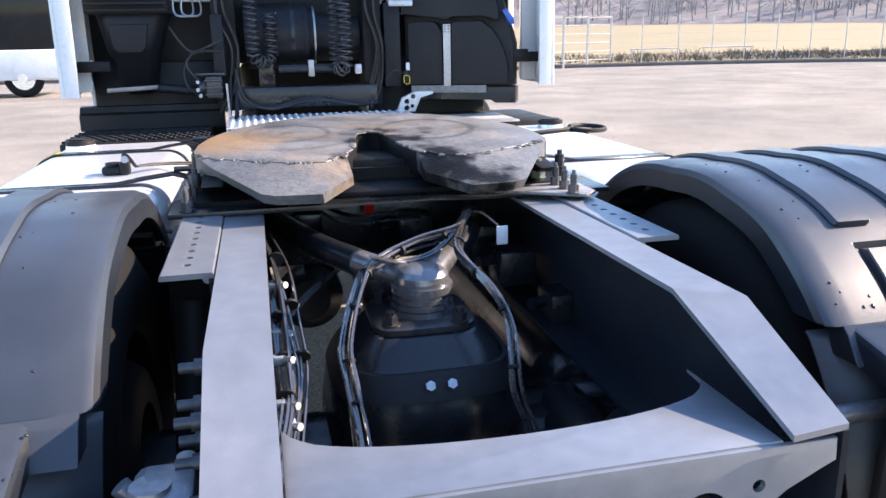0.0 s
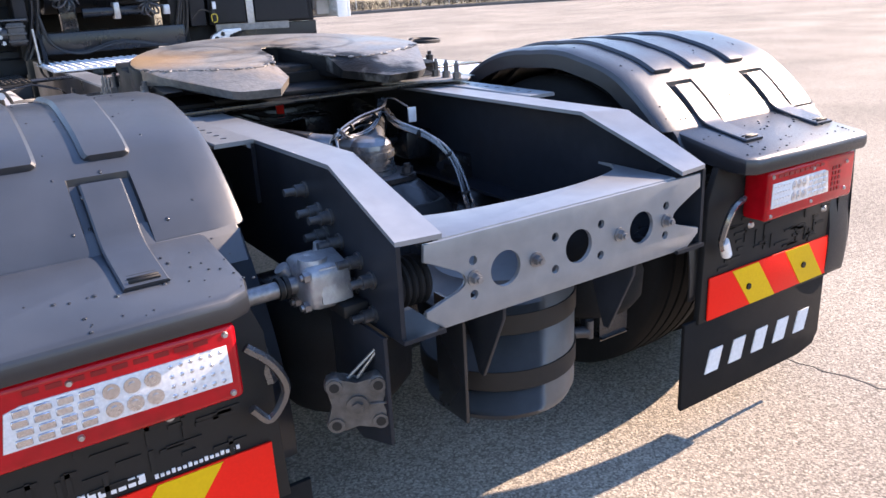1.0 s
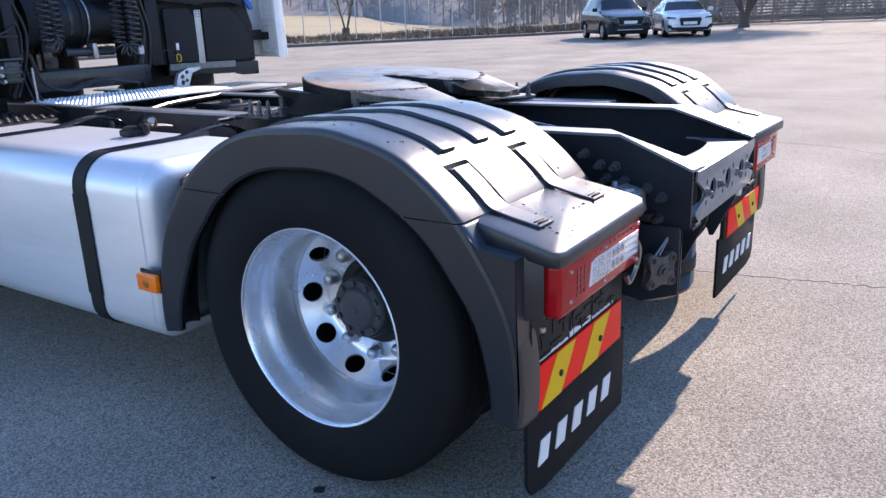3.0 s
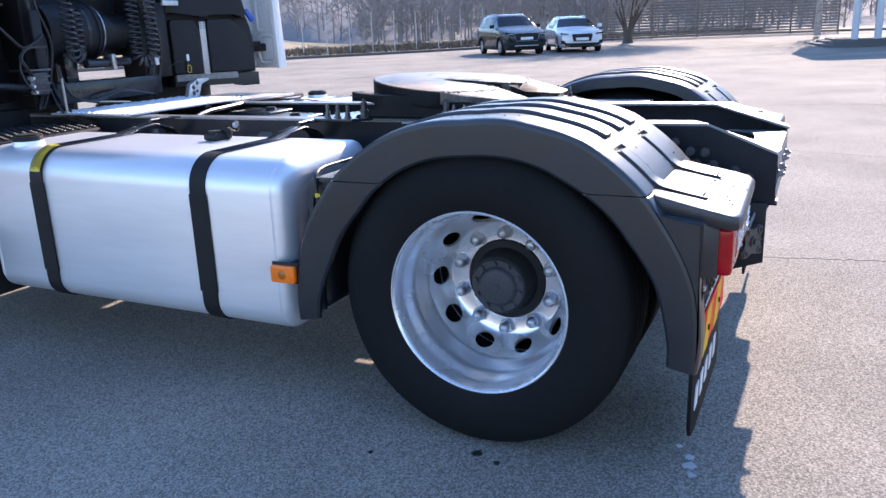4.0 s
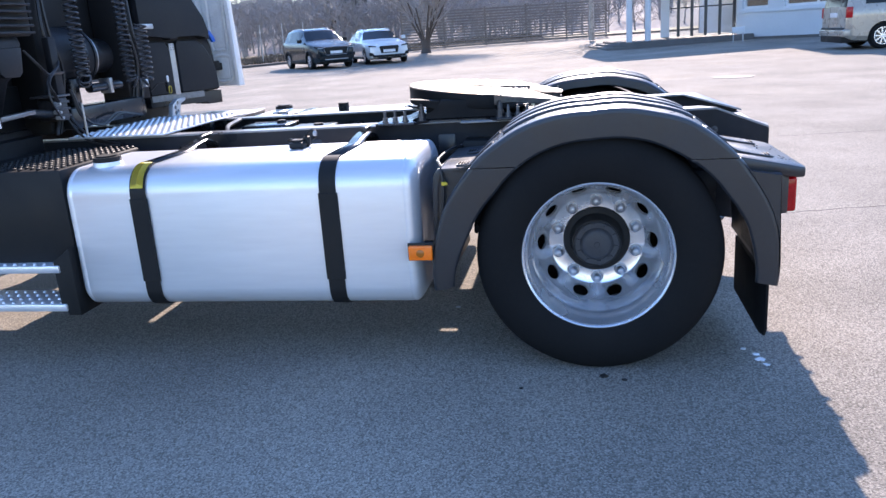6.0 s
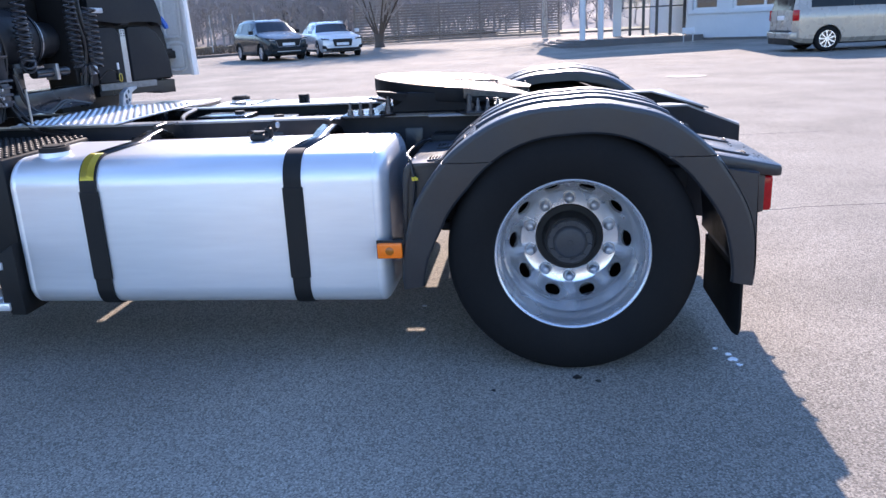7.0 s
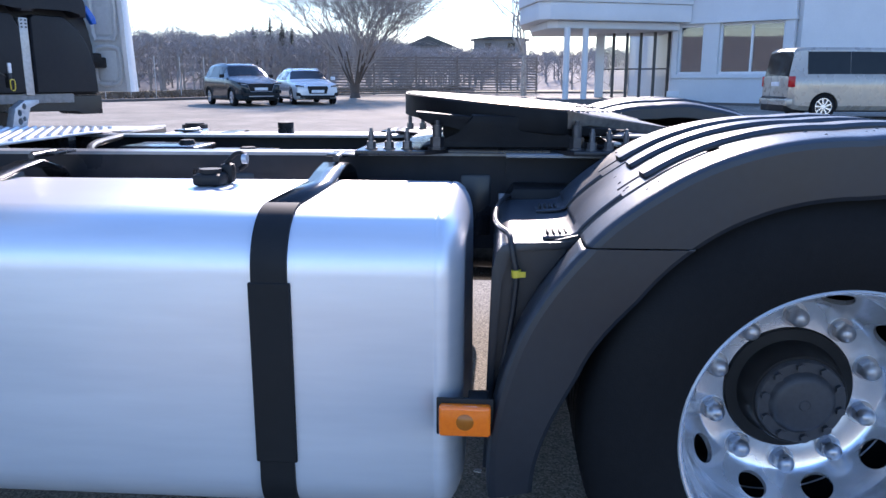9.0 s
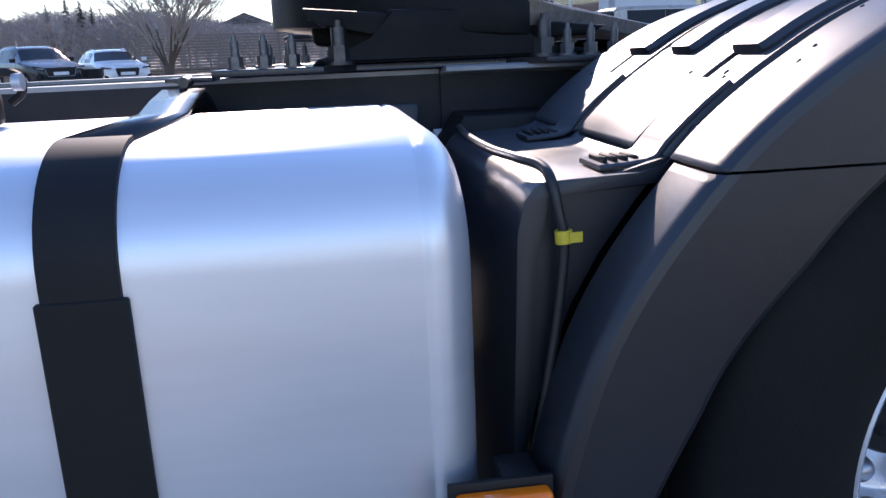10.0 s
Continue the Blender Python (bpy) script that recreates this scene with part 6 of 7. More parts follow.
ROOM = mat("room_wall", (0.3, 0.32, 0.35), (0.24, 0.26, 0.29), rough=0.9, scale=3)
GALV = mat("galvanised_fence", (0.5, 0.51, 0.52), (0.36, 0.37, 0.38), rough=0.5, metal=0.6, scale=30)
SLAT = mat("weathered_slats", (0.24, 0.22, 0.2), (0.15, 0.14, 0.13), rough=0.85, scale=10, big=1.0)


def glass(name, tint, rough=0.02):
    m = bpy.data.materials.new(name)
    m.use_nodes = True
    p = m.node_tree.nodes["Principled BSDF"]
    p.inputs["Base Color"].default_value = (*tint, 1)
    p.inputs["Roughness"].default_value = rough
    p.inputs["Transmission Weight"].default_value = 1.0
    p.inputs["IOR"].default_value = 1.45
    return m


PANE = glass("window_glass", (0.75, 0.8, 0.82))
COATED = glass("coated_window_glass", (0.6, 0.66, 0.7))
COATED.node_tree.nodes["Principled BSDF"].inputs["IOR"].default_value = 2.0
CARGLASS = mat("tinted_car_glass", (0.014, 0.017, 0.02), (0.01, 0.012, 0.014), rough=0.06, spec=0.22)

# yard edge, kerb and the verge beyond it
EDGE_LINE = [(-60, 31), (-20, 30.5), (0, 30), (14, 29.5), (22, 27), (28, 22.5), (33, 17.5), (40, 13), (46, 9.5), (49, 4), (50, -3), (51, -40), (52, -90)]
edge = [Vector((x, y)) for x, y in EDGE_LINE]
line = [p.to_2d() for p in smooth_path([(p.x, p.y, 0) for p in edge], 6)]
bm = B()
prev = None
for i, p in enumerate(line):
    d = (line[min(i + 1, len(line) - 1)] - line[max(i - 1, 0)]).normalized()
    o = Vector((-d.y, d.x))
    if o.dot(p - Vector((10, 0))) < 0:
        o = -o
    z = ground_z(p.x, p.y)
    cur = [bm.verts.new((p.x + o.x * a, p.y + o.y * a, z + h)) for a, h in ((0, -0.05), (0, 0.11), (0.03, 0.13), (0.22, 0.13), (0.24, -0.05))]
    if prev:
        for j in range(4):
            bm.faces.new((prev[j], cur[j], cur[j + 1], prev[j + 1]))
    prev = cur
tagged(part("kerb", bm, KERB), "low dark kerb along the yard edge", "kerb", kind="structure")

bm = B()
prev = None
RISE = ((0.2, 0.1), (2, 0.16), (6, 0.2), (15, 0.3), (35, 0.75), (60, 1.5), (120, 3.0), (260, 5.0), (600, 6.0))
for i, p in enumerate(line):
    d = (line[min(i + 1, len(line) - 1)] - line[max(i - 1, 0)]).normalized()
    o = Vector((-d.y, d.x))
    if o.dot(p - Vector((10, 0))) < 0:
        o = -o
    up = max(0.15, min(1.0, (p.y - 8) / 20))
    cur = [bm.verts.new((p.x + o.x * a, p.y + o.y * a, ground_z(p.x, p.y) + 0.05 + h * up)) for a, h in RISE]
    if prev:
        for j in range(len(RISE) - 1):
            bm.faces.new((prev[j], cur[j], cur[j + 1], prev[j + 1]))
    prev = cur
tagged(part("meadow", bm, GRASS), "dry yellowish meadow rising behind the yard fence", "meadow", kind="structure")


def meadow_rise(a, r):
    """Height of the open land at a bearing in degrees and a distance."""
    if a < 40:
        return 0.35
    rows = ((30, 0.15), (65, 0.8), (90, 1.5), (150, 3.0), (290, 5.0))
    for (r0, z0), (r1, z1) in zip(rows, rows[1:]):
        if r <= r1:
            return z0 + (z1 - z0) * (r - r0) / (r1 - r0)
    return 5.0


def out_of(i, a):
    p = line[i]
    d = (line[min(i + 1, len(line) - 1)] - line[max(i - 1, 0)]).normalized()
    o = Vector((-d.y, d.x))
    if o.dot(p - Vector((10, 0))) < 0:
        o = -o
    return p + o * a


# scrub along the fence
rnd = random.Random(5)
bm = B()
for i in range(6, len(line) - 16):
    for k in range(420):
        t = rnd.random()
        a = out_of(i, 0).lerp(out_of(i + 1, 0), t)
        b = out_of(i, 9).lerp(out_of(i + 1, 9), t)
        q = a.lerp(b, 0.04 + 0.9 * rnd.random())
        tuft = 0.5 + 0.5 * noise.noise(Vector((q.x * 0.6, q.y * 0.6, 0)))
        h = rnd.uniform(0.08, 0.3) + 0.75 * max(0, tuft - 0.38) * rnd.random()
        w = rnd.uniform(0.015, 0.05)
        z = ground_z(q.x, q.y) + 0.08
        for j in range(2):
            an = rnd.uniform(0, 6.28)
            c, s = math.cos(an) * w, math.sin(an) * w
            lx, ly = rnd.gauss(0, 0.22), rnd.gauss(0, 0.22)
            v = [bm.verts.new(u) for u in ((q.x - c, q.y - s, z), (q.x + c, q.y + s, z), (q.x + lx, q.y + ly, z + h))]
            bm.faces.new(v)
tagged(part("scrub", bm, SCRUB, sharp=180), "dead brown scrub and weeds along the fence", "scrub", kind="stuff")

# wire fence and gate
fence = thing("wire_fence", "thin galvanised post and wire fence at the yard edge", "fence", (14, 30.5, 0.1))
pts = []
for i in range(8, len(line) - 22):
    n = max(1, round((line[i + 1] - line[i]).length / 2.6))
    for k in range(n):
        pts.append(out_of(i, 0.7).lerp(out_of(i + 1, 0.7), k / n))
pts = [p for p in pts if not (9.5 < p.x < 15.2) and p.y > 15]
first = None
for p in pts:
    m = pose(p.x - 14, p.y - 30.5, ground_z(p.x, p.y) - 0.02)
    if first is None:
        first = part("fence_post", cy(B(), (0, 0, 0), (0, 0, 2.0), 0.024, 8), GALV, fence)
        first.matrix_basis = m
    else:
        again(first, m, fence)
for z in (0.4, 0.8, 1.2, 1.6, 1.95):
    run = [p for p in pts if p.x > 15]
    part("fence_wire", tube(B(), [(p.x - 14, p.y - 30.5, ground_z(p.x, p.y) + z) for p in run], 0.0018, 4, 0), GALV, fence)
gate = thing("yard_gate", "grey tubular metal gate in the fence", "gate", (12.5, 29.4, 0.05))
for x0, x1 in ((-2.1, -0.55), (-0.5, 0.75), (0.8, 2.1)):
    gf = part("gate_leaf", tube(B(), [(x0, x0 * 0.45, 0.0), (x0, x0 * 0.45, 2.05), (x1, x1 * 0.45, 2.05), (x1, x1 * 0.45, 0.0)], 0.035, 8, 0), GALV, gate)
    for z in (0.3, 0.65, 1.0, 1.35, 1.7, 2.0):
        part("gate_bar", tube(B(), [(x0, x0 * 0.45, z), (x1, x1 * 0.45, z)], 0.016, 6, 0), GALV, gf)


# low hoop rails before the scrub
def hoop(x0, x1, y):
    th = thing("hoop_rail", "low grey tubular hoop rail at the yard edge", "rail", (x0, y, ground_z(x0, y) + 0.1), group="hoop rails")
    part("hoop", tube(B(), [(0, 0, -0.1), (0, 0, 0.5), (0.05, 0, 0.56), (x1 - x0 - 0.05, 0, 0.56), (x1 - x0, 0, 0.5), (x1 - x0, 0, -0.1)], 0.025, 8, 2), GALV, th)


hoop(15.9, 18.1, 30.9)
hoop(19.2, 21.6, 30.6)


# bare trees
def limbs(bm, base, way, length, r, depth, rng, spread=0.55, droop=0.0, sides=4, kids=3):
    way = way.normalized()
    tip = base + way * length
    mid = base.lerp(tip, 0.5) + Vector((rng.gauss(0, 0.04), rng.gauss(0, 0.04), rng.gauss(0, 0.03))) * length
    ring = []
    for c, rr in ((base, r), (mid, r * 0.75), (tip, max(0.004, r * 0.5))):
        s = way.cross(Vector((0.3, 0.5, 0.8))).normalized()
        u = s.cross(way)
        ring.append([bm.verts.new(c + rr * (math.cos(a) * s + math.sin(a) * u)) for a in (2 * math.pi * j / sides for j in range(sides))])
    for a, b in zip(ring, ring[1:]):
        for j in range(sides):
            bm.faces.new((a[j], a[(j + 1) % sides], b[(j + 1) % sides], b[j]))
    if depth == 0:
        return
    for k in range(kids):
        t = rng.uniform(0.35, 1.0) if k < kids - 1 else 1.0
        c = base.lerp(mid, t * 2) if t < 0.5 else mid.lerp(tip, t * 2 - 1)
        w = way + Vector((rng.gauss(0, spread), rng.gauss(0, spread), rng.gauss(0, spread * 0.6) + 0.12 - droop))
        limbs(bm, c, w, length * rng.uniform(0.55, 0.85), max(0.0055, r * 0.55), depth - 1, rng, spread, droop, 3 if depth < 3 else sides, kids)


def tree(name, x, y, h, seed, bark, label, stems=1, spread=0.55, droop=0.0, depth=5, kids=3, lean_out=0.28):
    rng = random.Random(seed)
    z = ground_z(x, y) + 0.05
    th = thing(name, label, "tree", (x, y, z))
    tr_, cr = B(), B()
    for k in range(stems):
        a = rng.uniform(0, 6.28)
        lean = Vector((math.cos(a) * lean_out * (stems > 1), math.sin(a) * lean_out * (stems > 1), 1)).normalized()
        l = h * rng.uniform(0.22, 0.34)
        foot = Vector((lean.x * 0.25, lean.y * 0.25, h * 0.062)) if stems > 2 else Vector()
        if stems > 2 and k == 0:
            cy(tr_, (0, 0, -0.05), (0, 0, h * 0.025), h * 0.036, 14, h * 0.027)
            cy(tr_, (0, 0, h * 0.025), (0, 0, h * 0.075), h * 0.027, 14, h * 0.032)
        cy(tr_, foot, foot + lean * l, h * (0.02 if stems < 3 else 0.0075), 10, h * (0.013 if stems < 3 else 0.004))
        for j in range(4 if stems < 3 else 6):
            w = lean + Vector((rng.gauss(0, spread), rng.gauss(0, spread), 0.25))
            limbs(cr, foot + lean * l * (rng.uniform(0.75, 1.0) if stems < 3 else rng.uniform(0.3, 1.0)), w, h * 0.26, h * (0.009 if stems < 3 else 0.0045), depth - 1, rng, spread, droop, 4, kids)
    part("trunk", tr_, bark, th)
    part("crown", cr, TWIG if bark is BARK else BIRCH, th)
    return th


tree("bare_tree", 39.0, 8.45, 8.6, 3, BARK, "leafless broad tree with many fine branches by the yard edge", stems=10, spread=0.5, depth=6, lean_out=0.55)
tree("birch_tree", 41.5, -0.5, 8.4, 8, BIRCH, "slender leafless birch with hanging twigs", spread=0.35, droop=0.2, depth=6)
tree("bare_tree", 34.0, 30.0, 7.5, 12, BARK, "leafless tree behind the fence", stems=4, depth=6)

# spruces in front of the wood
def spruce(x, y, h, seed):
    rng = random.Random(seed)
    z0 = ground_z(x, y)
    th = thing("spruce", "dark green spruce at the edge of the wood", "tree", (x, y, z0), "spruces at the wood edge")
    part("trunk", cy(B(), (0, 0, 0), (0, 0, h), 0.14, 8, 0.02), BARK, th)
    bm = B()
    for k in range(int(h * 42)):
        t = rng.random() ** 0.8
        z = 0.08 * h + t * 0.92 * h
        r = (1 - t) * h * 0.24 * rng.uniform(0.6, 1.1) + 0.08
        a = rng.uniform(0, 6.28)
        d = Vector((math.cos(a), math.sin(a), -0.35))
        s = Vector((-math.sin(a), math.cos(a), 0)) * (0.1 + r * 0.22)
        c = Vector((0, 0, z))
        v = [bm.verts.new(u) for u in (c, c + d * r * 0.6 + s, c + d * r, c + d * r * 0.6 - s)]
        bm.faces.new(v)
    part("crown", bm, SPRUCE, th)


for i, (x, y, h) in enumerate(((70, 20.0, 5.6), (71, 21.2, 6.3), (72, 22.6, 6.6), (70, 23.6, 5.9), (73.5, 18.8, 5.4))):
    spruce(x, y, h, 40 + i)


# far wood: rising floor and bare trees, nearer towards the buildings
def wood_reach(a):
    """Near and far edge of the wood and the height angle of its top at a bearing in degrees."""
    t = min(1.0, max(0.0, (a - 32) / 14))
    t = t * t * (3 - 2 * t)
    e = 2.15 if a < 7 else 2.3 + 0.95 * min(1.0, (a - 7) / 4)
    return 60 + 100 * t, 118 + 110 * t, e + 1.1 * t


rng = random.Random(21)
bm = B()
prev = None
for k in range(141):
    a = -34 + 1.12 * k
    r0, r1, e = wood_reach(a)
    base = meadow_rise(a, r0)
    top = 1.1 + r1 * math.tan(radians(e)) * 0.82 + 0.5 * noise.noise(Vector((k * 0.25, 0, 0)))
    c, s = math.cos(radians(a)), math.sin(radians(a))
    cur = [bm.verts.new((c * r, s * r, z)) for r, z in ((r0 - 6, base - 0.9), (r0 + 4, base + 0.2), (r0 + (r1 - r0) * 0.35, base + (top - base) * 0.42), (r1, top), (r1 + 60, top + 1))]
    if prev:
        for j in range(4):
            bm.faces.new((prev[j], prev[j + 1], cur[j + 1], cur[j]))
    prev = cur
tagged(part("wooded_slope", bm, HILL), "brown leafless wooded slope in the distance", "hillside", kind="structure")
bm = B()
for k in range(2300):
    a = rng.uniform(-30, 100) if k % 3 else rng.uniform(0, 32)
    r0, r1, e = wood_reach(a)
    u = rng.random()
    r = r0 + (r1 - r0) * u
    base = meadow_rise(a, r0)
    top = 1.1 + r1 * math.tan(radians(e)) * 0.82
    z = base - 0.2 + (top - base) * max(0.0, 0.75 * u - 0.08)
    bump = noise.noise(Vector((a * 0.35, u * 2, 4.0)))
    h = max(2.2, 1.1 + r * math.tan(radians(e * (1.0 + 0.24 * bump + rng.uniform(-0.2, 0.04)))) - z)
    c = Vector((math.cos(radians(a)) * r, math.sin(radians(a)) * r, z))
    if any((c - Vector((x, y, 0))).to_2d().length < 2.5 for x, y in ((34, 30),)):
        continue
    d = Vector((rng.gauss(0, 0.04), rng.gauss(0, 0.04), 1)) * h
    side = Vector((-c.y, c.x, 0)).normalized()
    w0 = 0.05 + 0.0006 * r
    v = [bm.verts.new(q) for q in (c - side * w0, c + side * w0, c + d * 0.86 + side * 0.012, c + d * 0.86 - side * 0.012)]
    bm.faces.new(v)
    fine = 0.012 + 0.00022 * r
    for j in range(20):
        t = 0.12 + 0.86 * rng.random()
        b = c + d * t
        w = Vector((rng.gauss(0, 1), rng.gauss(0, 1), rng.uniform(0.4, 1.5))).normalized() * (0.75 + h * 0.26 * math.sin(math.pi * min(1, 0.25 + t * 0.8)))
        if t > 0.8:
            w *= 0.7
            w.z *= 0.4
        s = Vector((rng.gauss(0, 1), rng.gauss(0, 1), rng.gauss(0, 1))).cross(w).normalized() * fine
        bm.faces.new([bm.verts.new(q) for q in (b - s, b + s, b + w)])
        for q_ in range(4):
            b2 = b + w * rng.uniform(0.25, 0.95)
            w2 = (w.normalized() + Vector((rng.gauss(0, 0.6), rng.gauss(0, 0.6), rng.gauss(0.2, 0.45)))) * rng.uniform(0.4, 0.9) * (0.4 + 0.09 * h)
            s2 = s * 0.75
            bm.faces.new([bm.verts.new(q) for q in (b2 - s2, b2 + s2, b2 + w2)])
tagged(part("far_wood", bm, TWIG, sharp=180), "leafless grey-brown wood on the slope", "wood", kind="stuff")

# slatted barrier beside the yard
bar = thing("slatted_barrier", "tall weathered barrier of horizontal slats on posts", "barrier", (46.3, 5, 0.1))
p0, p1 = Vector((-1.6, 6.0)), Vector((2.6, -6.5))
d = (p1 - p0).normalized()
for k in range(14):
    z = 0.18 + k * 0.165
    sl = B()
    q0, q1, o = p0, p1, Vector((d.y, -d.x)) * 0.02
    vs = [sl.verts.new((q.x + w * o.x, q.y + w * o.y, zz)) for q in (q0, q1) for w in (-1, 1) for zz in (z, z + 0.09)]
    bmesh.ops.convex_hull(sl, input=vs)
    part("slat", sl, SLAT, bar)
for k in range(6):
    q = p0.lerp(p1, k / 5)
    part("barrier_post", bx(B(), q.x + 0.04, q.x + 0.14, q.y - 0.05, q.y + 0.05, -0.1, 2.5), SLAT, bar)


# distant houses
def house(x, y, z, w, dp, h, roof, label):
    th = thing("distant_house", label, "house", (x, y, z))
    part("wall", bx(B(), -dp / 2, dp / 2, -w / 2, w / 2, -6, h), SLAT, th)
    part("roof", prism(B(), [(-w / 2 - 0.6, h), (w / 2 + 0.6, h), (w * 0.2, h + roof), (-w * 0.2, h + roof)] if roof < 1 else [(-w / 2 - 0.6, h), (w / 2 + 0.6, h), (0, h + roof)], "x", -dp / 2 - 0.4, dp / 2 + 0.4), DARKFRAME, th)
    for k in (-1, 1):
        part("window", bx(B(), -dp / 2 - 0.03, -dp / 2 + 0.02, k * w * 0.22 - 0.5, k * w * 0.22 + 0.5, h - 1.6, h - 0.5), CARGLASS, th)


house(118, 11.6, 4.6, 6.2, 6, 1.4, 1.5, "far dark house with a pitched roof")
house(118, 1.2, 4.9, 7.6, 6, 2.0, 0.4, "far flat-roofed dark house")
house(112, 21.5, 4.0, 5.0, 6, 1.2, 1.3, "far house with a pale roof")

# ---- office building ----
office = thing("office_building", "pale grey two-storey office building with curved canopy", "building", (30.5, -6.85, 0.1))
OFF = Vector((30.5, -6, 0.1))


def wall_between(name, a, b, z0, z1, t, material, openings=(), parent=None):
    """A wall from a to b in plan, with openings (along, wide, low, high) cut through it."""
    a, b = Vector(a), Vector(b)
    d = (b - a).normalized()
    n = Vector((-d.y, d.x))
    bm = B()
    vs = [bm.verts.new((p.x + n.x * w - OFF.x, p.y + n.y * w - OFF.y, z - OFF.z)) for p in (a, b) for w in (0, t) for z in (z0, z1)]
    bmesh.ops.convex_hull(bm, input=vs)
    ob = part(name, bm, material, parent or office)
    if openings:
        cb = B()
        for u, w, lo, hi in openings:
            p, q = a + d * u, a + d * (u + w)
            vs = [cb.verts.new((c.x + n.x * k - OFF.x, c.y + n.y * k - OFF.y, z - OFF.z)) for c in (p, q) for k in (-0.2, t + 0.2) for z in (lo, hi)]
            bmesh.ops.convex_hull(cb, input=vs)
        cut(ob, cb)
        for u, w, lo, hi in openings:
            p = a + d * u
            def bar(u0, u1, v0, v1, k0, k1, nm, mt, par, lab=""):
                bm = B()
                vs = [bm.verts.new(((p + d * uu + n * kk).x - OFF.x, (p + d * uu + n * kk).y - OFF.y, zz - OFF.z)) for uu in (u0, u1) for kk in (k0, k1) for zz in (v0, v1)]
                bmesh.ops.convex_hull(bm, input=vs)
                return part(nm, bm, mt, par, lab)
            fr = bar(0, w, lo, lo + 0.1, 0.05, 0.14, "window", WINFRAME, office)
            bar(0, w, hi - 0.1, hi, 0.05, 0.14, "window_frame", WINFRAME, fr)
            k = max(1, round(w / 1.1))
            for j in range(k + 1):
                c = j * (w - 0.09) / k
                bar(c, c + 0.09, lo + 0.1, hi - 0.1, 0.05, 0.14, "window_frame", WINFRAME, fr)
            g = bar(0.02, w - 0.02, lo + 0.02, hi - 0.02, 0.08, 0.086, "pane", COATED, fr)
            g.visible_shadow = False
            bar(-0.06, w + 0.06, lo - 0.06, lo, -0.06, 0.06, "sill", WINFRAME, fr)
    return ob


A, C, D, E_ = (31.7, -5.7), (28.7, -9.55), (29.6, -13.2), (33.2, -13.5)
wall_between("wall", C, A, 0.0, 3.55, 0.3, RENDERW, ((0.35, 2.55, 1.36, 3.36), (3.55, 1.1, 1.36, 3.34)))
wall_between("wall", C, A, 3.552, 7.6, 0.3, RENDERW)
wall_between("wall", D, C, 0.0, 7.6, 0.3, RENDERW)
wall_between("wall", E_, D, 0.0, 7.6, 0.3, RENDERW)
wall_between("wall", (33.2, -34), E_, 0.0, 7.6, 0.3, RENDERW, ((15.3, 1.5, 1.45, 3.0), (18.4, 1.3, 1.9, 2.9), (9.0, 1.6, 1.45, 3.0)))
wall_between("back_wall", (44, -34), (44, -5.7), 0, 7.6, 0.3, RENDERW)
wall_between("side_wall", (33.2, -34), (44, -34), 0, 7.6, 0.3, RENDERW)
wall_between("side_wall", (44, -5.7), (31.7, -5.7), 0, 7.6, 0.3, RENDERW)
part("floor_slab", bx(B(), 3, 13.5, -28, 0.2, -0.08, 0.02), ROOM, office)
part("roof", prism(B(), [(31.7 - 30.5, 0.3), (28.7 - 30.5, -3.55), (29.6 - 30.5, -7.2), (2.7, -7.5), (2.7, -28), (13.5, -28), (13.5, 0.3)], "z", 7.5, 7.7), CONCRETE, office)
part("room_back", bx(B(), 5.5, 5.6, -27, 0.2, 0, 3.5), ROOM, office)
part("room_ceiling", prism(B(), [(1.6, 0.2), (-1.3, -3.4), (-0.5, -7.0), (3.0, -7.2), (3.0, -27), (6, -27), (6, 0.2)], "z", 3.42, 3.5), ROOM, office)
wall_between("plinth", (28.62, -9.6), (31.62, -5.75), 0.0, 0.24, 0.36, KERB)
wall_between("string_course", (28.66, -9.58), (31.66, -5.72), 3.36, 3.5, 0.36, RENDERW)
wall_between("window_sill_band", (28.66, -9.58), (31.66, -5.72), 1.2, 1.28, 0.35, RENDERW)
# string course and blind boxes
part("balcony", bx(B(), 1.2, 2.68, -28, -7.8, 3.35, 4.3, 0.03), RENDERW, office)
part("green_panel", bx(B(), 2.55, 2.69, -16.8, -14.6, 0.0, 4.4, 0.02), mat("green_sign_paint", (0.01, 0.25, 0.13), rough=0.4), office)
part("air_vent", bx(B(), 2.62, 2.69, -8.6, -7.7, 2.75, 3.05, 0.01), DARKFRAME, office)
# entrance: columns, steps, canopy, glazing
can = [(30.9, -6.1), (28.75, -0.3), (29.0, 0.15), (32.4, 0.8), (36.0, 0.6), (36.0, -6.1)]
canp = [(x - OFF.x, y - OFF.y) for x, y in can]
cp = part("canopy", prism(B(), [((x - 2.5) * 0.86 + 2.5, (y - 3) * 0.88 + 3) for x, y in canp], "z", 3.02, 3.32, 0.06), RENDERW, office, "curved white canopy over the entrance")
part("canopy_band", prism(B(), canp, "z", 3.323, 4.0, 0.03), RENDERW, cp)
part("canopy_upstand", prism(B(), [((x - 2.5) * 1.03 + 2.5, (y - 3) * 1.02 + 3) for x, y in canp], "z", 4.003, 4.5, 0.02), RENDERW, cp)
landing = [(x - OFF.x, y - OFF.y) for x, y in ((30.9, -6.1), (28.6, -1.0), (28.9, -0.5), (32.4, 0.1), (36.0, 0.0), (36.0, -6.1))]
for i, k in enumerate((0.13, 0.21, 0.28)):
    part("step", prism(B(), [((x - 1) * (1.1 - 0.06 * i) + 0.9, y * (1.08 - 0.05 * i)) for x, y in landing], "z", -0.05, k, 0.01), KERB, office, "dark concrete entrance step")
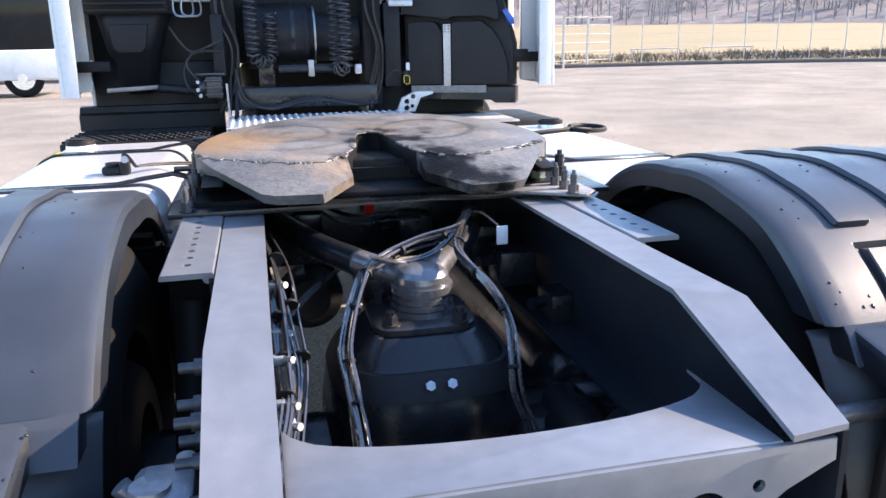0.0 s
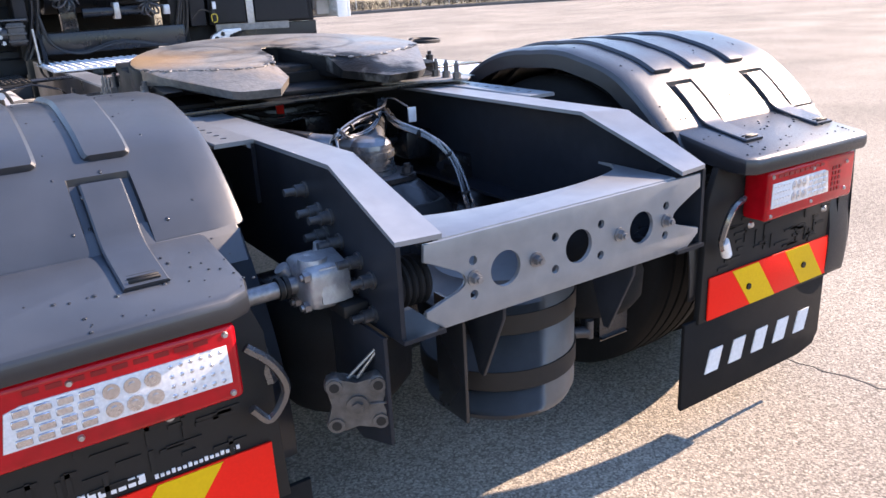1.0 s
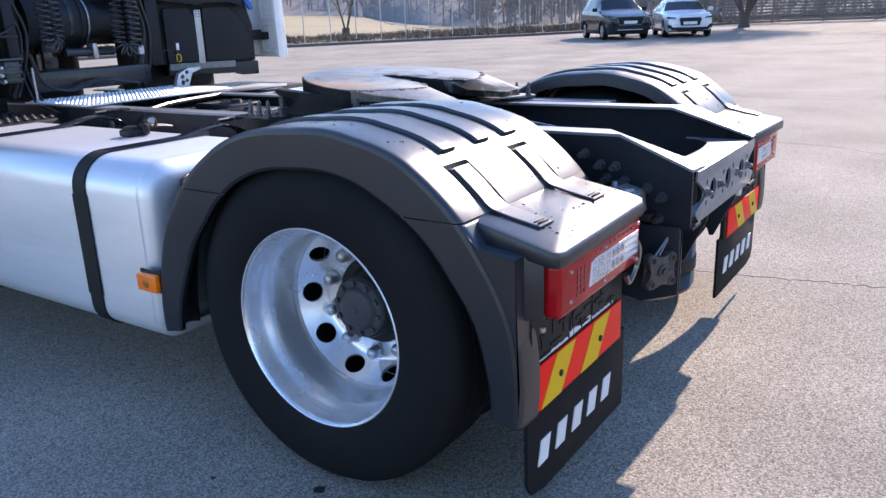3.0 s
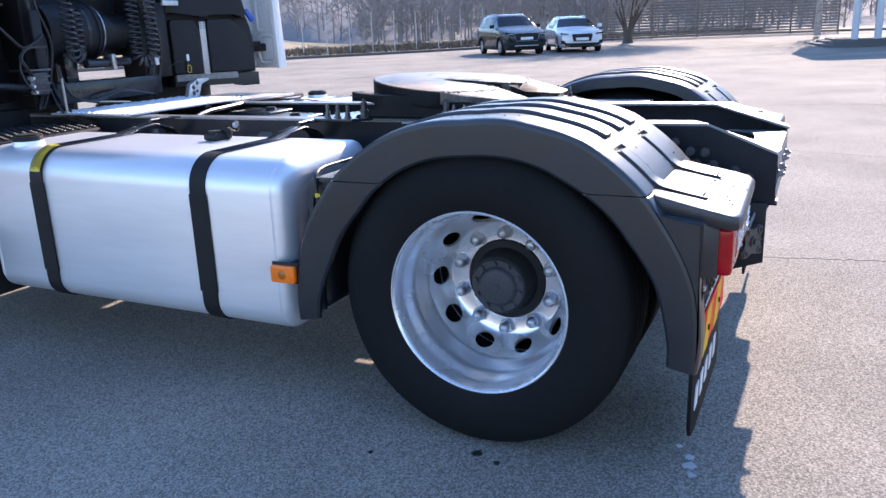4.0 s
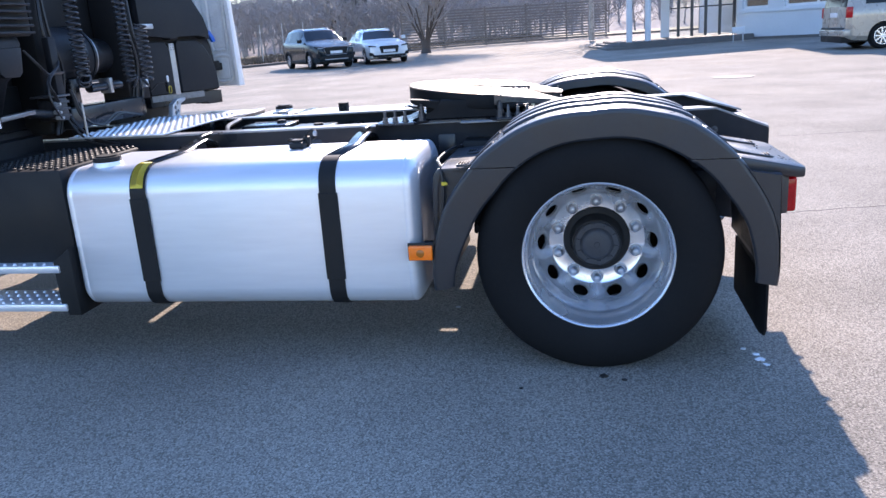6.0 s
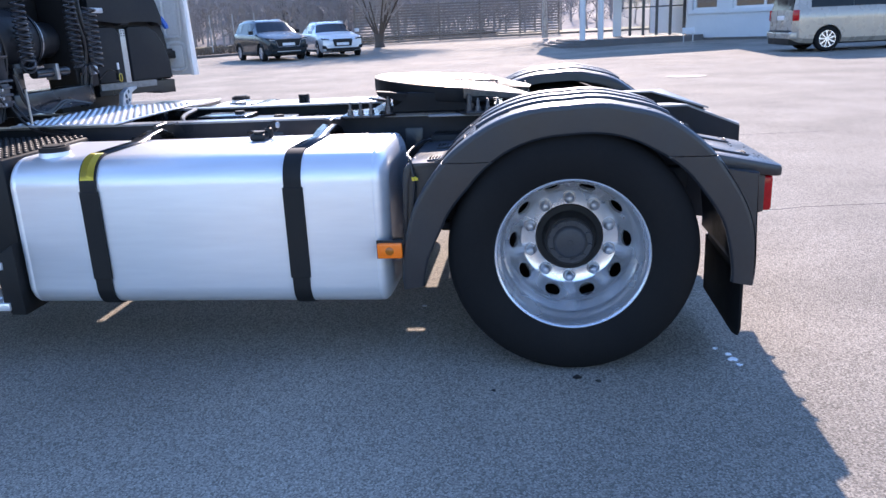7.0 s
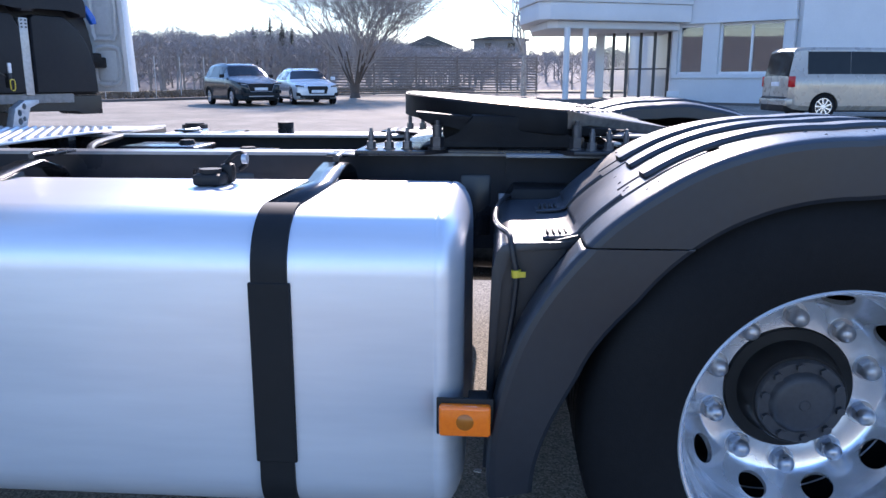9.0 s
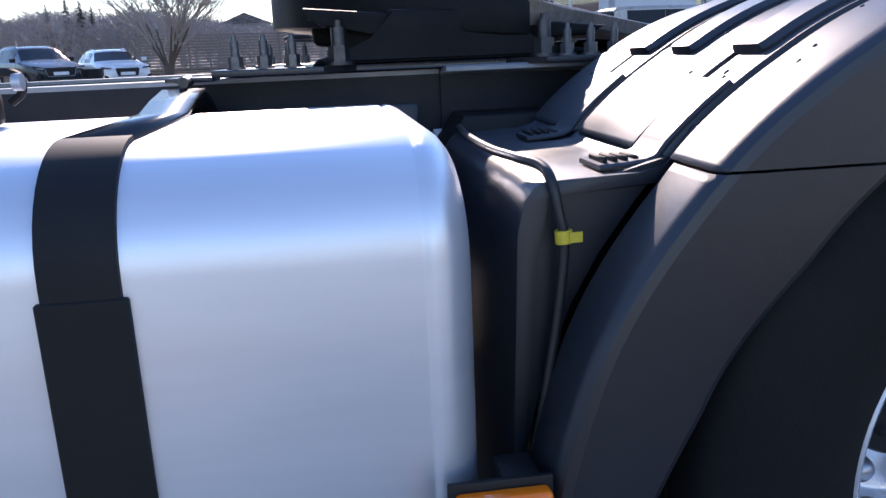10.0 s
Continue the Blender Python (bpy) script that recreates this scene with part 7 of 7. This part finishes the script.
for x, y in ((29.3, -1.0), (29.6, -1.75)):
    part("column", cy(B(), (x - OFF.x, y - OFF.y, 0.12), (x - OFF.x, y - OFF.y, 3.05), 0.12, 24), RENDERW, office, "round white column")
part("side_pier", bx(B(), 33.1 - OFF.x, 33.4 - OFF.x, -2.95 - OFF.y, -2.6 - OFF.y, 0.12, 3.05), RENDERW, office)
g0, g1 = Vector((33.4, -2.8)), Vector((32.0, -5.5))
for k in range(6):
    q = g0.lerp(g1, k / 5)
    part("door_post", bx(B(), q.x - OFF.x - 0.05, q.x - OFF.x + 0.05, q.y - OFF.y - 0.06, q.y - OFF.y + 0.06, 0.12, 3.05), DARKFRAME, office)
    if k < 5:
        r = g0.lerp(g1, (k + 1) / 5)
        bm = B()
        bm.faces.new([bm.verts.new((u.x - OFF.x, u.y - OFF.y, z)) for u, z in ((q, 0.15), (r, 0.15), (r, 3.04), (q, 3.04))])
        gp = thick(part("entrance_glass", bm, PANE, office), 0.01, True)
        gp.visible_shadow = False
        bm = tube(B(), [(q.x - OFF.x, q.y - OFF.y, 1.5), (r.x - OFF.x, r.y - OFF.y, 1.5)], 0.03, 6, 0)
        part("door_rail", bm, DARKFRAME, office)
sg = thing("low_sign", "small pale sign board on two short legs", "sign", (29.0, -6.0, 0.13))
part("board", bx(B(), -0.02, 0.02, -0.24, 0.24, 0.36, 0.58, 0.005), RENDERW, sg)
for y in (-0.18, 0.18):
    part("leg", bx(B(), -0.02, 0.02, y - 0.02, y + 0.02, 0, 0.35), GALV, sg)

# ---- parked vehicles ----
def car(name, label, place, heading, L, W, stations, paint, glassrows, wheel_s, wr, group, van=False):
    """stations: along from the nose, sill, belt, roof, half width at belt, half width at roof."""
    th = thing(name, label, "car" if not van else "van", place, group)
    th.rotation_euler = (0, 0, math.atan2(heading[1], heading[0]) - math.pi / 2)
    def section(st, grow=0.0):
        p, lo, be, ro, wb, wf = st
        y = L / 2 - p
        half = [(wb * 0.9, lo), (wb * 0.985 + grow, lo + 0.12), (wb + grow, be - 0.25), (wb * 0.99 + grow, be - 0.04), (wb * 0.965 + grow, be), (wf + grow + 0.02, ro - 0.09 * (ro - be) - 0.02), (wf * 0.93, ro - 0.012 + grow), (wf * 0.5, ro + grow), (0, ro + 0.01 + grow)]
        return y, half
    bm = B()
    rings = []
    for st in stations:
        y, half = section(st)
        rings.append([bm.verts.new((x, y, z)) for x, z in half] + [bm.verts.new((-x, y, z)) for x, z in half[-2::-1]])
    for a, b in zip(rings, rings[1:]):
        for j in range(len(a) - 1):
            bm.faces.new((a[j], a[j + 1], b[j + 1], b[j]))
        bm.faces.new((a[-1], a[0], b[0], b[-1]))
    bm.faces.new(rings[0])
    bm.faces.new(rings[-1][::-1])
    body = part("body", bm, paint, th, sharp=32)
    arch = B()
    for wy in wheel_s:
        cy(arch, (-W, L / 2 - wy, wr), (W, L / 2 - wy, wr), wr * 1.13, 28)
    cut(body, arch)
    part("underbody", bx(B(), -W * 0.42, W * 0.42, -L * 0.44, L * 0.44, 0.2, 0.6, 0.03), BLACK, th)
    # glazing
    gi, gj = glassrows
    for sgn in (-1, 1):
        bm = B()
        cols = []
        for st in stations[gi:gj + 1]:
            y, h = section(st, 0.004)
            lo, hi = Vector((h[4][0] * sgn, y, h[4][1])), Vector((h[5][0] * sgn, y, h[5][1]))
            cols.append((lo.lerp(hi, 0.08), lo.lerp(hi, 0.95)))
        if not van:
            cols[0] = (cols[0][0], cols[0][0].lerp(cols[0][1], 0.98))
        for a, b in zip(cols, cols[1:]):
            e_ = 0.004 if van else 0.04
            a0, a1, b0, b1 = a[0].lerp(b[0], e_), a[1].lerp(b[1], e_), a[0].lerp(b[0], 1 - e_), a[1].lerp(b[1], 1 - e_)
            bm.faces.new([bm.verts.new(v) for v in (a0, b0, b1, a1)])
        thick(part("side_window", bm, CARGLASS, th), 0.004, True)
    for (i, j, nm) in ((gi - 1, gi, "windscreen"), (gj + van * 2, gj + 1 + van * 2, "rear_window")):
        bm = B()
        ya, ha = section(stations[i], 0.006)
        yb, hb = section(stations[j], 0.006)
        A_ = [Vector((x, ya, z)) for x, z in ha[5:]]
        B_ = [Vector((x, yb, z)) for x, z in hb[5:]]
        A2 = A_ + [Vector((-v.x, v.y, v.z)) for v in A_[-2::-1]]
        B2 = B_ + [Vector((-v.x, v.y, v.z)) for v in B_[-2::-1]]
        va = [bm.verts.new(p.lerp(q, 0.06)) for p, q in zip(A2, B2)]
        vb = [bm.verts.new(p.lerp(q, 0.93)) for p, q in zip(A2, B2)]
        for k in range(len(va) - 1):
            bm.faces.new((va[k], va[k + 1], vb[k + 1], vb[k]))
        part(nm, bm, CARGLASS, th)
    # wheels
    for wy in wheel_s:
        for sgn in (-1, 1):
            x = sgn * (W / 2 - 0.02)
            ty = lathe(B(), [(x, wr * 0.68), (x, wr * 0.9), (x - sgn * 0.03, wr), (x - sgn * 0.18, wr), (x - sgn * 0.2, wr * 0.7)], 36, L / 2 - wy, wr, closed=True)
            w_ = part("wheel", ty, RUBBER, th)
            sp = B()
            for k in range(9):
                a = 2 * math.pi * k / 9 + 0.3
                c, s = math.cos(a), math.sin(a)
                prism(sp, [(L / 2 - wy + r * c - t * s, wr + r * s + t * c) for r, t in ((0.03, -0.016), (wr * 0.67, -0.024), (wr * 0.67, 0.024), (0.03, 0.016))], "x", x - sgn * 0.012, x - sgn * 0.03)
            cy(sp, (x - sgn * 0.01, L / 2 - wy, wr), (x - sgn * 0.035, L / 2 - wy, wr), 0.055, 20)
            lathe(sp, [(x - sgn * 0.005, wr * 0.69), (x - sgn * 0.005, wr * 0.62), (x - sgn * 0.03, wr * 0.62), (x - sgn * 0.03, wr * 0.69)], 32, L / 2 - wy, wr, closed=True)
            part("rim", sp, RIM, w_)
            part("brake_disc", cy(B(), (x - sgn * 0.05, L / 2 - wy, wr), (x - sgn * 0.06, L / 2 - wy, wr), wr * 0.66, 28), DARKSTEEL, w_)
    return th, body


def front_end(th, L, W, z, grille, lampz, roof, wheel_s, wr, cladding):
    """Nose, mirrors, roof rails and sill trim; cladding: dark plastic round the wheels."""
    y = L / 2
    part("grille", prism(B(), [(-grille * 0.42, z - 0.16), (grille * 0.42, z - 0.16), (grille * 0.5, z + 0.08), (grille * 0.45, z + 0.14), (-grille * 0.45, z + 0.14), (-grille * 0.5, z + 0.08)], "y", y - 0.06, y + 0.02, 0.01), BLACK, th)
    part("grille_trim", tube(B(), [(-grille * 0.5, y + 0.018, z + 0.08), (-grille * 0.42, y + 0.018, z - 0.16), (grille * 0.42, y + 0.018, z - 0.16), (grille * 0.5, y + 0.018, z + 0.08)], 0.011, 6, 0), STEEL, th, "bright grille trim")
    part("lower_intake", bx(B(), -W * 0.38, W * 0.38, y - 0.1, y + 0.01, z - 0.32, z - 0.22, 0.01), BLACK, th)
    part("skid_trim", bx(B(), -W * 0.27, W * 0.27, y - 0.08, y + 0.022, z - 0.36, z - 0.325, 0.008), STEEL if cladding else BLACK, th)
    part("number_plate", bx(B(), -0.26, 0.26, y + 0.018, y + 0.03, z - 0.12, z - 0.01, 0.003), INK, th, "blank pale number plate")
    for s in (-1, 1):
        part("headlight", prism(B(), [(s * W * 0.29, lampz - 0.025), (s * W * 0.44, lampz - 0.01), (s * W * 0.47, lampz + 0.075), (s * W * 0.3, lampz + 0.03)], "y", y - 0.28, y - 0.02, 0.01), CARGLASS, th)
        part("lamp_strip", prism(B(), [(s * W * 0.3, lampz - 0.025), (s * W * 0.43, lampz - 0.012), (s * W * 0.43, lampz + 0.006), (s * W * 0.3, lampz - 0.008)], "y", y - 0.2, y - 0.015, 0.002), CLEAR, th)
        part("side_intake", prism(B(), [(s * W * 0.34, z - 0.26), (s * W * 0.45, z - 0.24), (s * W * 0.45, z - 0.1), (s * W * 0.38, z - 0.13)], "y", y - 0.2, y - 0.012, 0.006), BLACK, th)
        part("mirror", bx(B(), min(s * W * 0.5, s * W * 0.6), max(s * W * 0.5, s * W * 0.6), y - 1.62, y - 1.5, 0.98 + 0.1 * (z > 0.65), 1.12 + 0.1 * (z > 0.65), 0.03, 3), BLACK if z > 0.65 else INK, th)
        part("roof_rail", tube(B(), [(s * 0.56, y - 2.2, roof - 0.07), (s * 0.565, y - 2.35, roof - 0.01), (s * 0.57, y - 3.0, roof + 0.015), (s * 0.56, y - 3.8, roof - 0.02), (s * 0.55, y - 3.95, roof - 0.07)], 0.017, 8, 3), STEEL, th, "silver roof rail")
        part("window_trim", tube(B(), [(s * (W * 0.485), y - 1.75, 1.035 if cladding else 0.915), (s * (W * 0.487), y - 2.8, 1.06 if cladding else 0.93), (s * (W * 0.48), y - 3.8, 1.09 if cladding else 0.95)], 0.009, 6, 3), STEEL, th, "chrome window trim")
        part("sill_trim", bx(B(), *sorted((s * W * 0.47, s * W * 0.505)), y - wheel_s[1] + wr * 1.2, y - wheel_s[0] - wr * 1.2, 0.25, 0.36 if cladding else 0.3, 0.012), BLACK, th)
        if cladding:
            for wy in wheel_s:
                part("arch_trim", tube(B(), [(s * W * 0.495, y - wy + wr * 1.16 * math.cos(a), wr + wr * 1.16 * math.sin(a)) for a in (math.pi * k / 12 for k in range(13))], 0.03, 8, 0), BLACK, th, "dark wheel arch trim")


NAVY = mat("dark_blue_car_paint", (0.016, 0.024, 0.03), (0.012, 0.018, 0.023), rough=0.25, coat=0.25, spec=0.4, rvar=0.03)
CARWHITE = mat("white_car_paint", (0.68, 0.7, 0.72), (0.67, 0.69, 0.71), rough=0.25, coat=0.8, rvar=0.03)
CHAMP = mat("champagne_van_paint", (0.38, 0.35, 0.3), (0.37, 0.34, 0.29), rough=0.28, metal=0.25, coat=0.7, rvar=0.03)
SUV = [(0.0, 0.42, 0.72, 0.74, 0.6, 0.5), (0.07, 0.3, 0.82, 0.86, 0.78, 0.66), (0.4, 0.24, 0.95, 0.99, 0.9, 0.76), (1.05, 0.24, 1.03, 1.08, 0.92, 0.8), (1.25, 0.24, 1.05, 1.14, 0.92, 0.8), (1.95, 0.24, 1.06, 1.57, 0.92, 0.64), (2.5, 0.24, 1.07, 1.64, 0.92, 0.65), (3.4, 0.24, 1.08, 1.645, 0.92, 0.65), (4.15, 0.26, 1.1, 1.58, 0.91, 0.64), (4.5, 0.3, 1.1, 1.16, 0.87, 0.74), (4.62, 0.4, 0.9, 0.95, 0.8, 0.7)]
WAG = [(0.0, 0.36, 0.62, 0.64, 0.62, 0.52), (0.08, 0.26, 0.72, 0.76, 0.82, 0.7), (0.45, 0.2, 0.82, 0.86, 0.91, 0.78), (1.2, 0.2, 0.9, 0.95, 0.93, 0.8), (1.45, 0.2, 0.92, 1.0, 0.93, 0.8), (2.2, 0.2, 0.93, 1.38, 0.93, 0.62), (2.8, 0.2, 0.94, 1.455, 0.93, 0.63), (3.7, 0.2, 0.96, 1.44, 0.93, 0.62), (4.3, 0.22, 0.98, 1.36, 0.92, 0.61), (4.75, 0.26, 0.98, 1.04, 0.87, 0.74), (4.9, 0.36, 0.8, 0.85, 0.8, 0.7)]
VAN = [(0.0, 0.4, 0.9, 0.94, 0.7, 0.6), (0.1, 0.28, 1.0, 1.05, 0.85, 0.72), (0.55, 0.24, 1.1, 1.15, 0.94, 0.82), (0.8, 0.24, 1.12, 1.25, 0.95, 0.82), (1.45, 0.24, 1.15, 1.79, 0.95, 0.78), (2.0, 0.24, 1.15, 1.9, 0.95, 0.79), (3.3, 0.24, 1.15, 1.92, 0.95, 0.79), (4.45, 0.24, 1.15, 1.92, 0.95, 0.79), (4.7, 0.26, 1.15, 1.9, 0.95, 0.78), (4.8, 0.3, 1.14, 1.83, 0.93, 0.76), (4.92, 0.36, 1.02, 1.1, 0.88, 0.8)]
th, body = car("parked_car", "dark blue family sport utility car parked on asphalt", (29.28, 11.36, ground_z(29.28, 11.36)), (-0.79, -0.61), 4.62, 1.84, SUV, NAVY, (5, 8), (0.85, 3.68), 0.34, "cars parked across the yard")
front_end(th, 4.62, 1.84, 0.72, 1.05, 0.84, 1.64, (0.85, 3.68), 0.34, True)
th, body = car("parked_car", "white estate car parked beside a dark car", (31.05, 9.15, ground_z(31.05, 9.15)), (-0.895, -0.446), 4.9, 1.87, WAG, CARWHITE, (5, 8), (0.9, 3.8), 0.335, "cars parked across the yard")
front_end(th, 4.9, 1.87, 0.6, 0.85, 0.72, 1.455, (0.9, 3.8), 0.335, False)
th, body = car("parked_van", "champagne coloured passenger van parked before the office", (20.5, -9.26, ground_z(20.5, -9.26)), (0.068, -0.998), 5.3, 1.9, VAN, CHAMP, (4, 7), (0.95, 3.95), 0.34, "", van=True)
for s in (-1, 1):
    part("tail_light", bx(B(), min(s * 0.84, s * 0.955), max(s * 0.84, s * 0.955), -2.28, -2.12, 0.86, 1.15, 0.02), RED, th)
part("rear_bumper", bx(B(), -0.92, 0.92, -2.34, -2.12, 0.36, 0.56, 0.04, 3), CHAMP, th)
part("number_plate", bx(B(), -0.26, 0.26, -2.29, -2.26, 0.88, 1.0, 0.003), INK, th, "blank pale number plate")
part("chrome_strip", bx(B(), -0.957, -0.949, -1.9, 2.0, 0.44, 0.46), STEEL, th)
# lorry far off behind the cab
lor = thing("parked_lorry", "white lorry with dark windows parked far behind", "truck", (-7.2, 22.8, 0.0))
part("lower_body", bx(B(), -1.6, 1.9, -1.15, 1.15, 0.45, 1.25, 0.06, 3), WHITE, lor)
part("upper_body", bx(B(), -1.55, 1.75, -1.1, 1.1, 1.25, 3.4, 0.08, 3), CARGLASS, lor)
for x in (-0.9, 0.85):
    w_ = part("wheel", tube(B(), [(x + 0.38 * math.cos(a), -1.02, 0.5 + 0.38 * math.sin(a)) for a in (2 * math.pi * k / 24 for k in range(25))], 0.12, 10, 0), RUBBER, lor)
    part("rim", cy(cy(B(), (x, -1.1, 0.5), (x, -0.95, 0.5), 0.3, 28), (x, -1.16, 0.5), (x, -1.0, 0.5), 0.12, 20), RIM, w_)
# yard details
tagged(part("manhole_cover", cy(B(), (13.0, -3.03, 0.03), (13.0, -3.03, 0.0475), 0.42, 40), KERBLIGHT), "round pale manhole cover in the asphalt", "manhole cover")
OIL = mat("oil_stain", (0.035, 0.033, 0.032), rough=0.45)
WET = mat("water_drops", (0.55, 0.56, 0.58), rough=0.15)
rng = random.Random(9)
for x, y, r, m_, lab in ((-1.3, -0.02, 0.017, OIL, "small dark oil spot on asphalt"), (-1.33, -0.1, 0.01, OIL, "small dark oil spot on asphalt"), (-1.42, 0.3, 0.007, OIL, "small dark oil spot on asphalt"), (-1.08, -0.64, 0.016, WET, "small pale splash on asphalt"), (-1.13, -0.65, 0.02, WET, "small pale splash on asphalt"), (-1.18, -0.66, 0.013, WET, "small pale splash on asphalt"), (-1.02, -0.6, 0.01, WET, "small pale splash on asphalt"), (-0.5, 0.69, 0.012, WET, "small pale splash on asphalt")):
    ring = [(x + r * rng.uniform(0.6, 1.3) * math.cos(a), y + r * rng.uniform(0.6, 1.3) * math.sin(a)) for a in (2 * math.pi * k / 14 for k in range(14))]
    tagged(part("ground_spot", prism(B(), ring, "z", 0.0005, 0.004), m_), lab, "stain")
# cracks in the asphalt
CRACK = mat("dark_crack_filling", (0.05, 0.048, 0.046), (0.03, 0.029, 0.028), rough=0.8)
for seed, run in ((1, ((1.1, 0.2), (1.2, -0.5), (1.29, -0.96), (1.34, -1.25), (1.5, -2.2), (1.4, -3.4))), (2, ((5.5, 0.3), (5.35, -0.5), (5.15, -0.8), (4.9, -1.9), (5.0, -3.2))), (3, ((9.5, 2.0), (9.2, 0.4), (9.6, -1.2), (9.3, -3.0)))):
    rng = random.Random(seed)
    line_ = smooth_path([(x, y, 0) for x, y in run], 14)
    bm = B()
    prev = None
    for p in line_:
        w = rng.uniform(0.0015, 0.006)
        j = rng.gauss(0, 0.008)
        z = ground_z(p.x, p.y)
        cur = [bm.verts.new((p.x + j - w, p.y, z + 0.0012)), bm.verts.new((p.x + j + w, p.y, z + 0.0012)), bm.verts.new((p.x + j + w, p.y, z - 0.002)), bm.verts.new((p.x + j - w, p.y, z - 0.002))]
        if prev:
            for k in range(4):
                bm.faces.new((prev[k], prev[(k + 1) % 4], cur[(k + 1) % 4], cur[k]))
        prev = cur
    tagged(part("asphalt_crack", bm, CRACK), "thin dark crack across the asphalt", "crack")
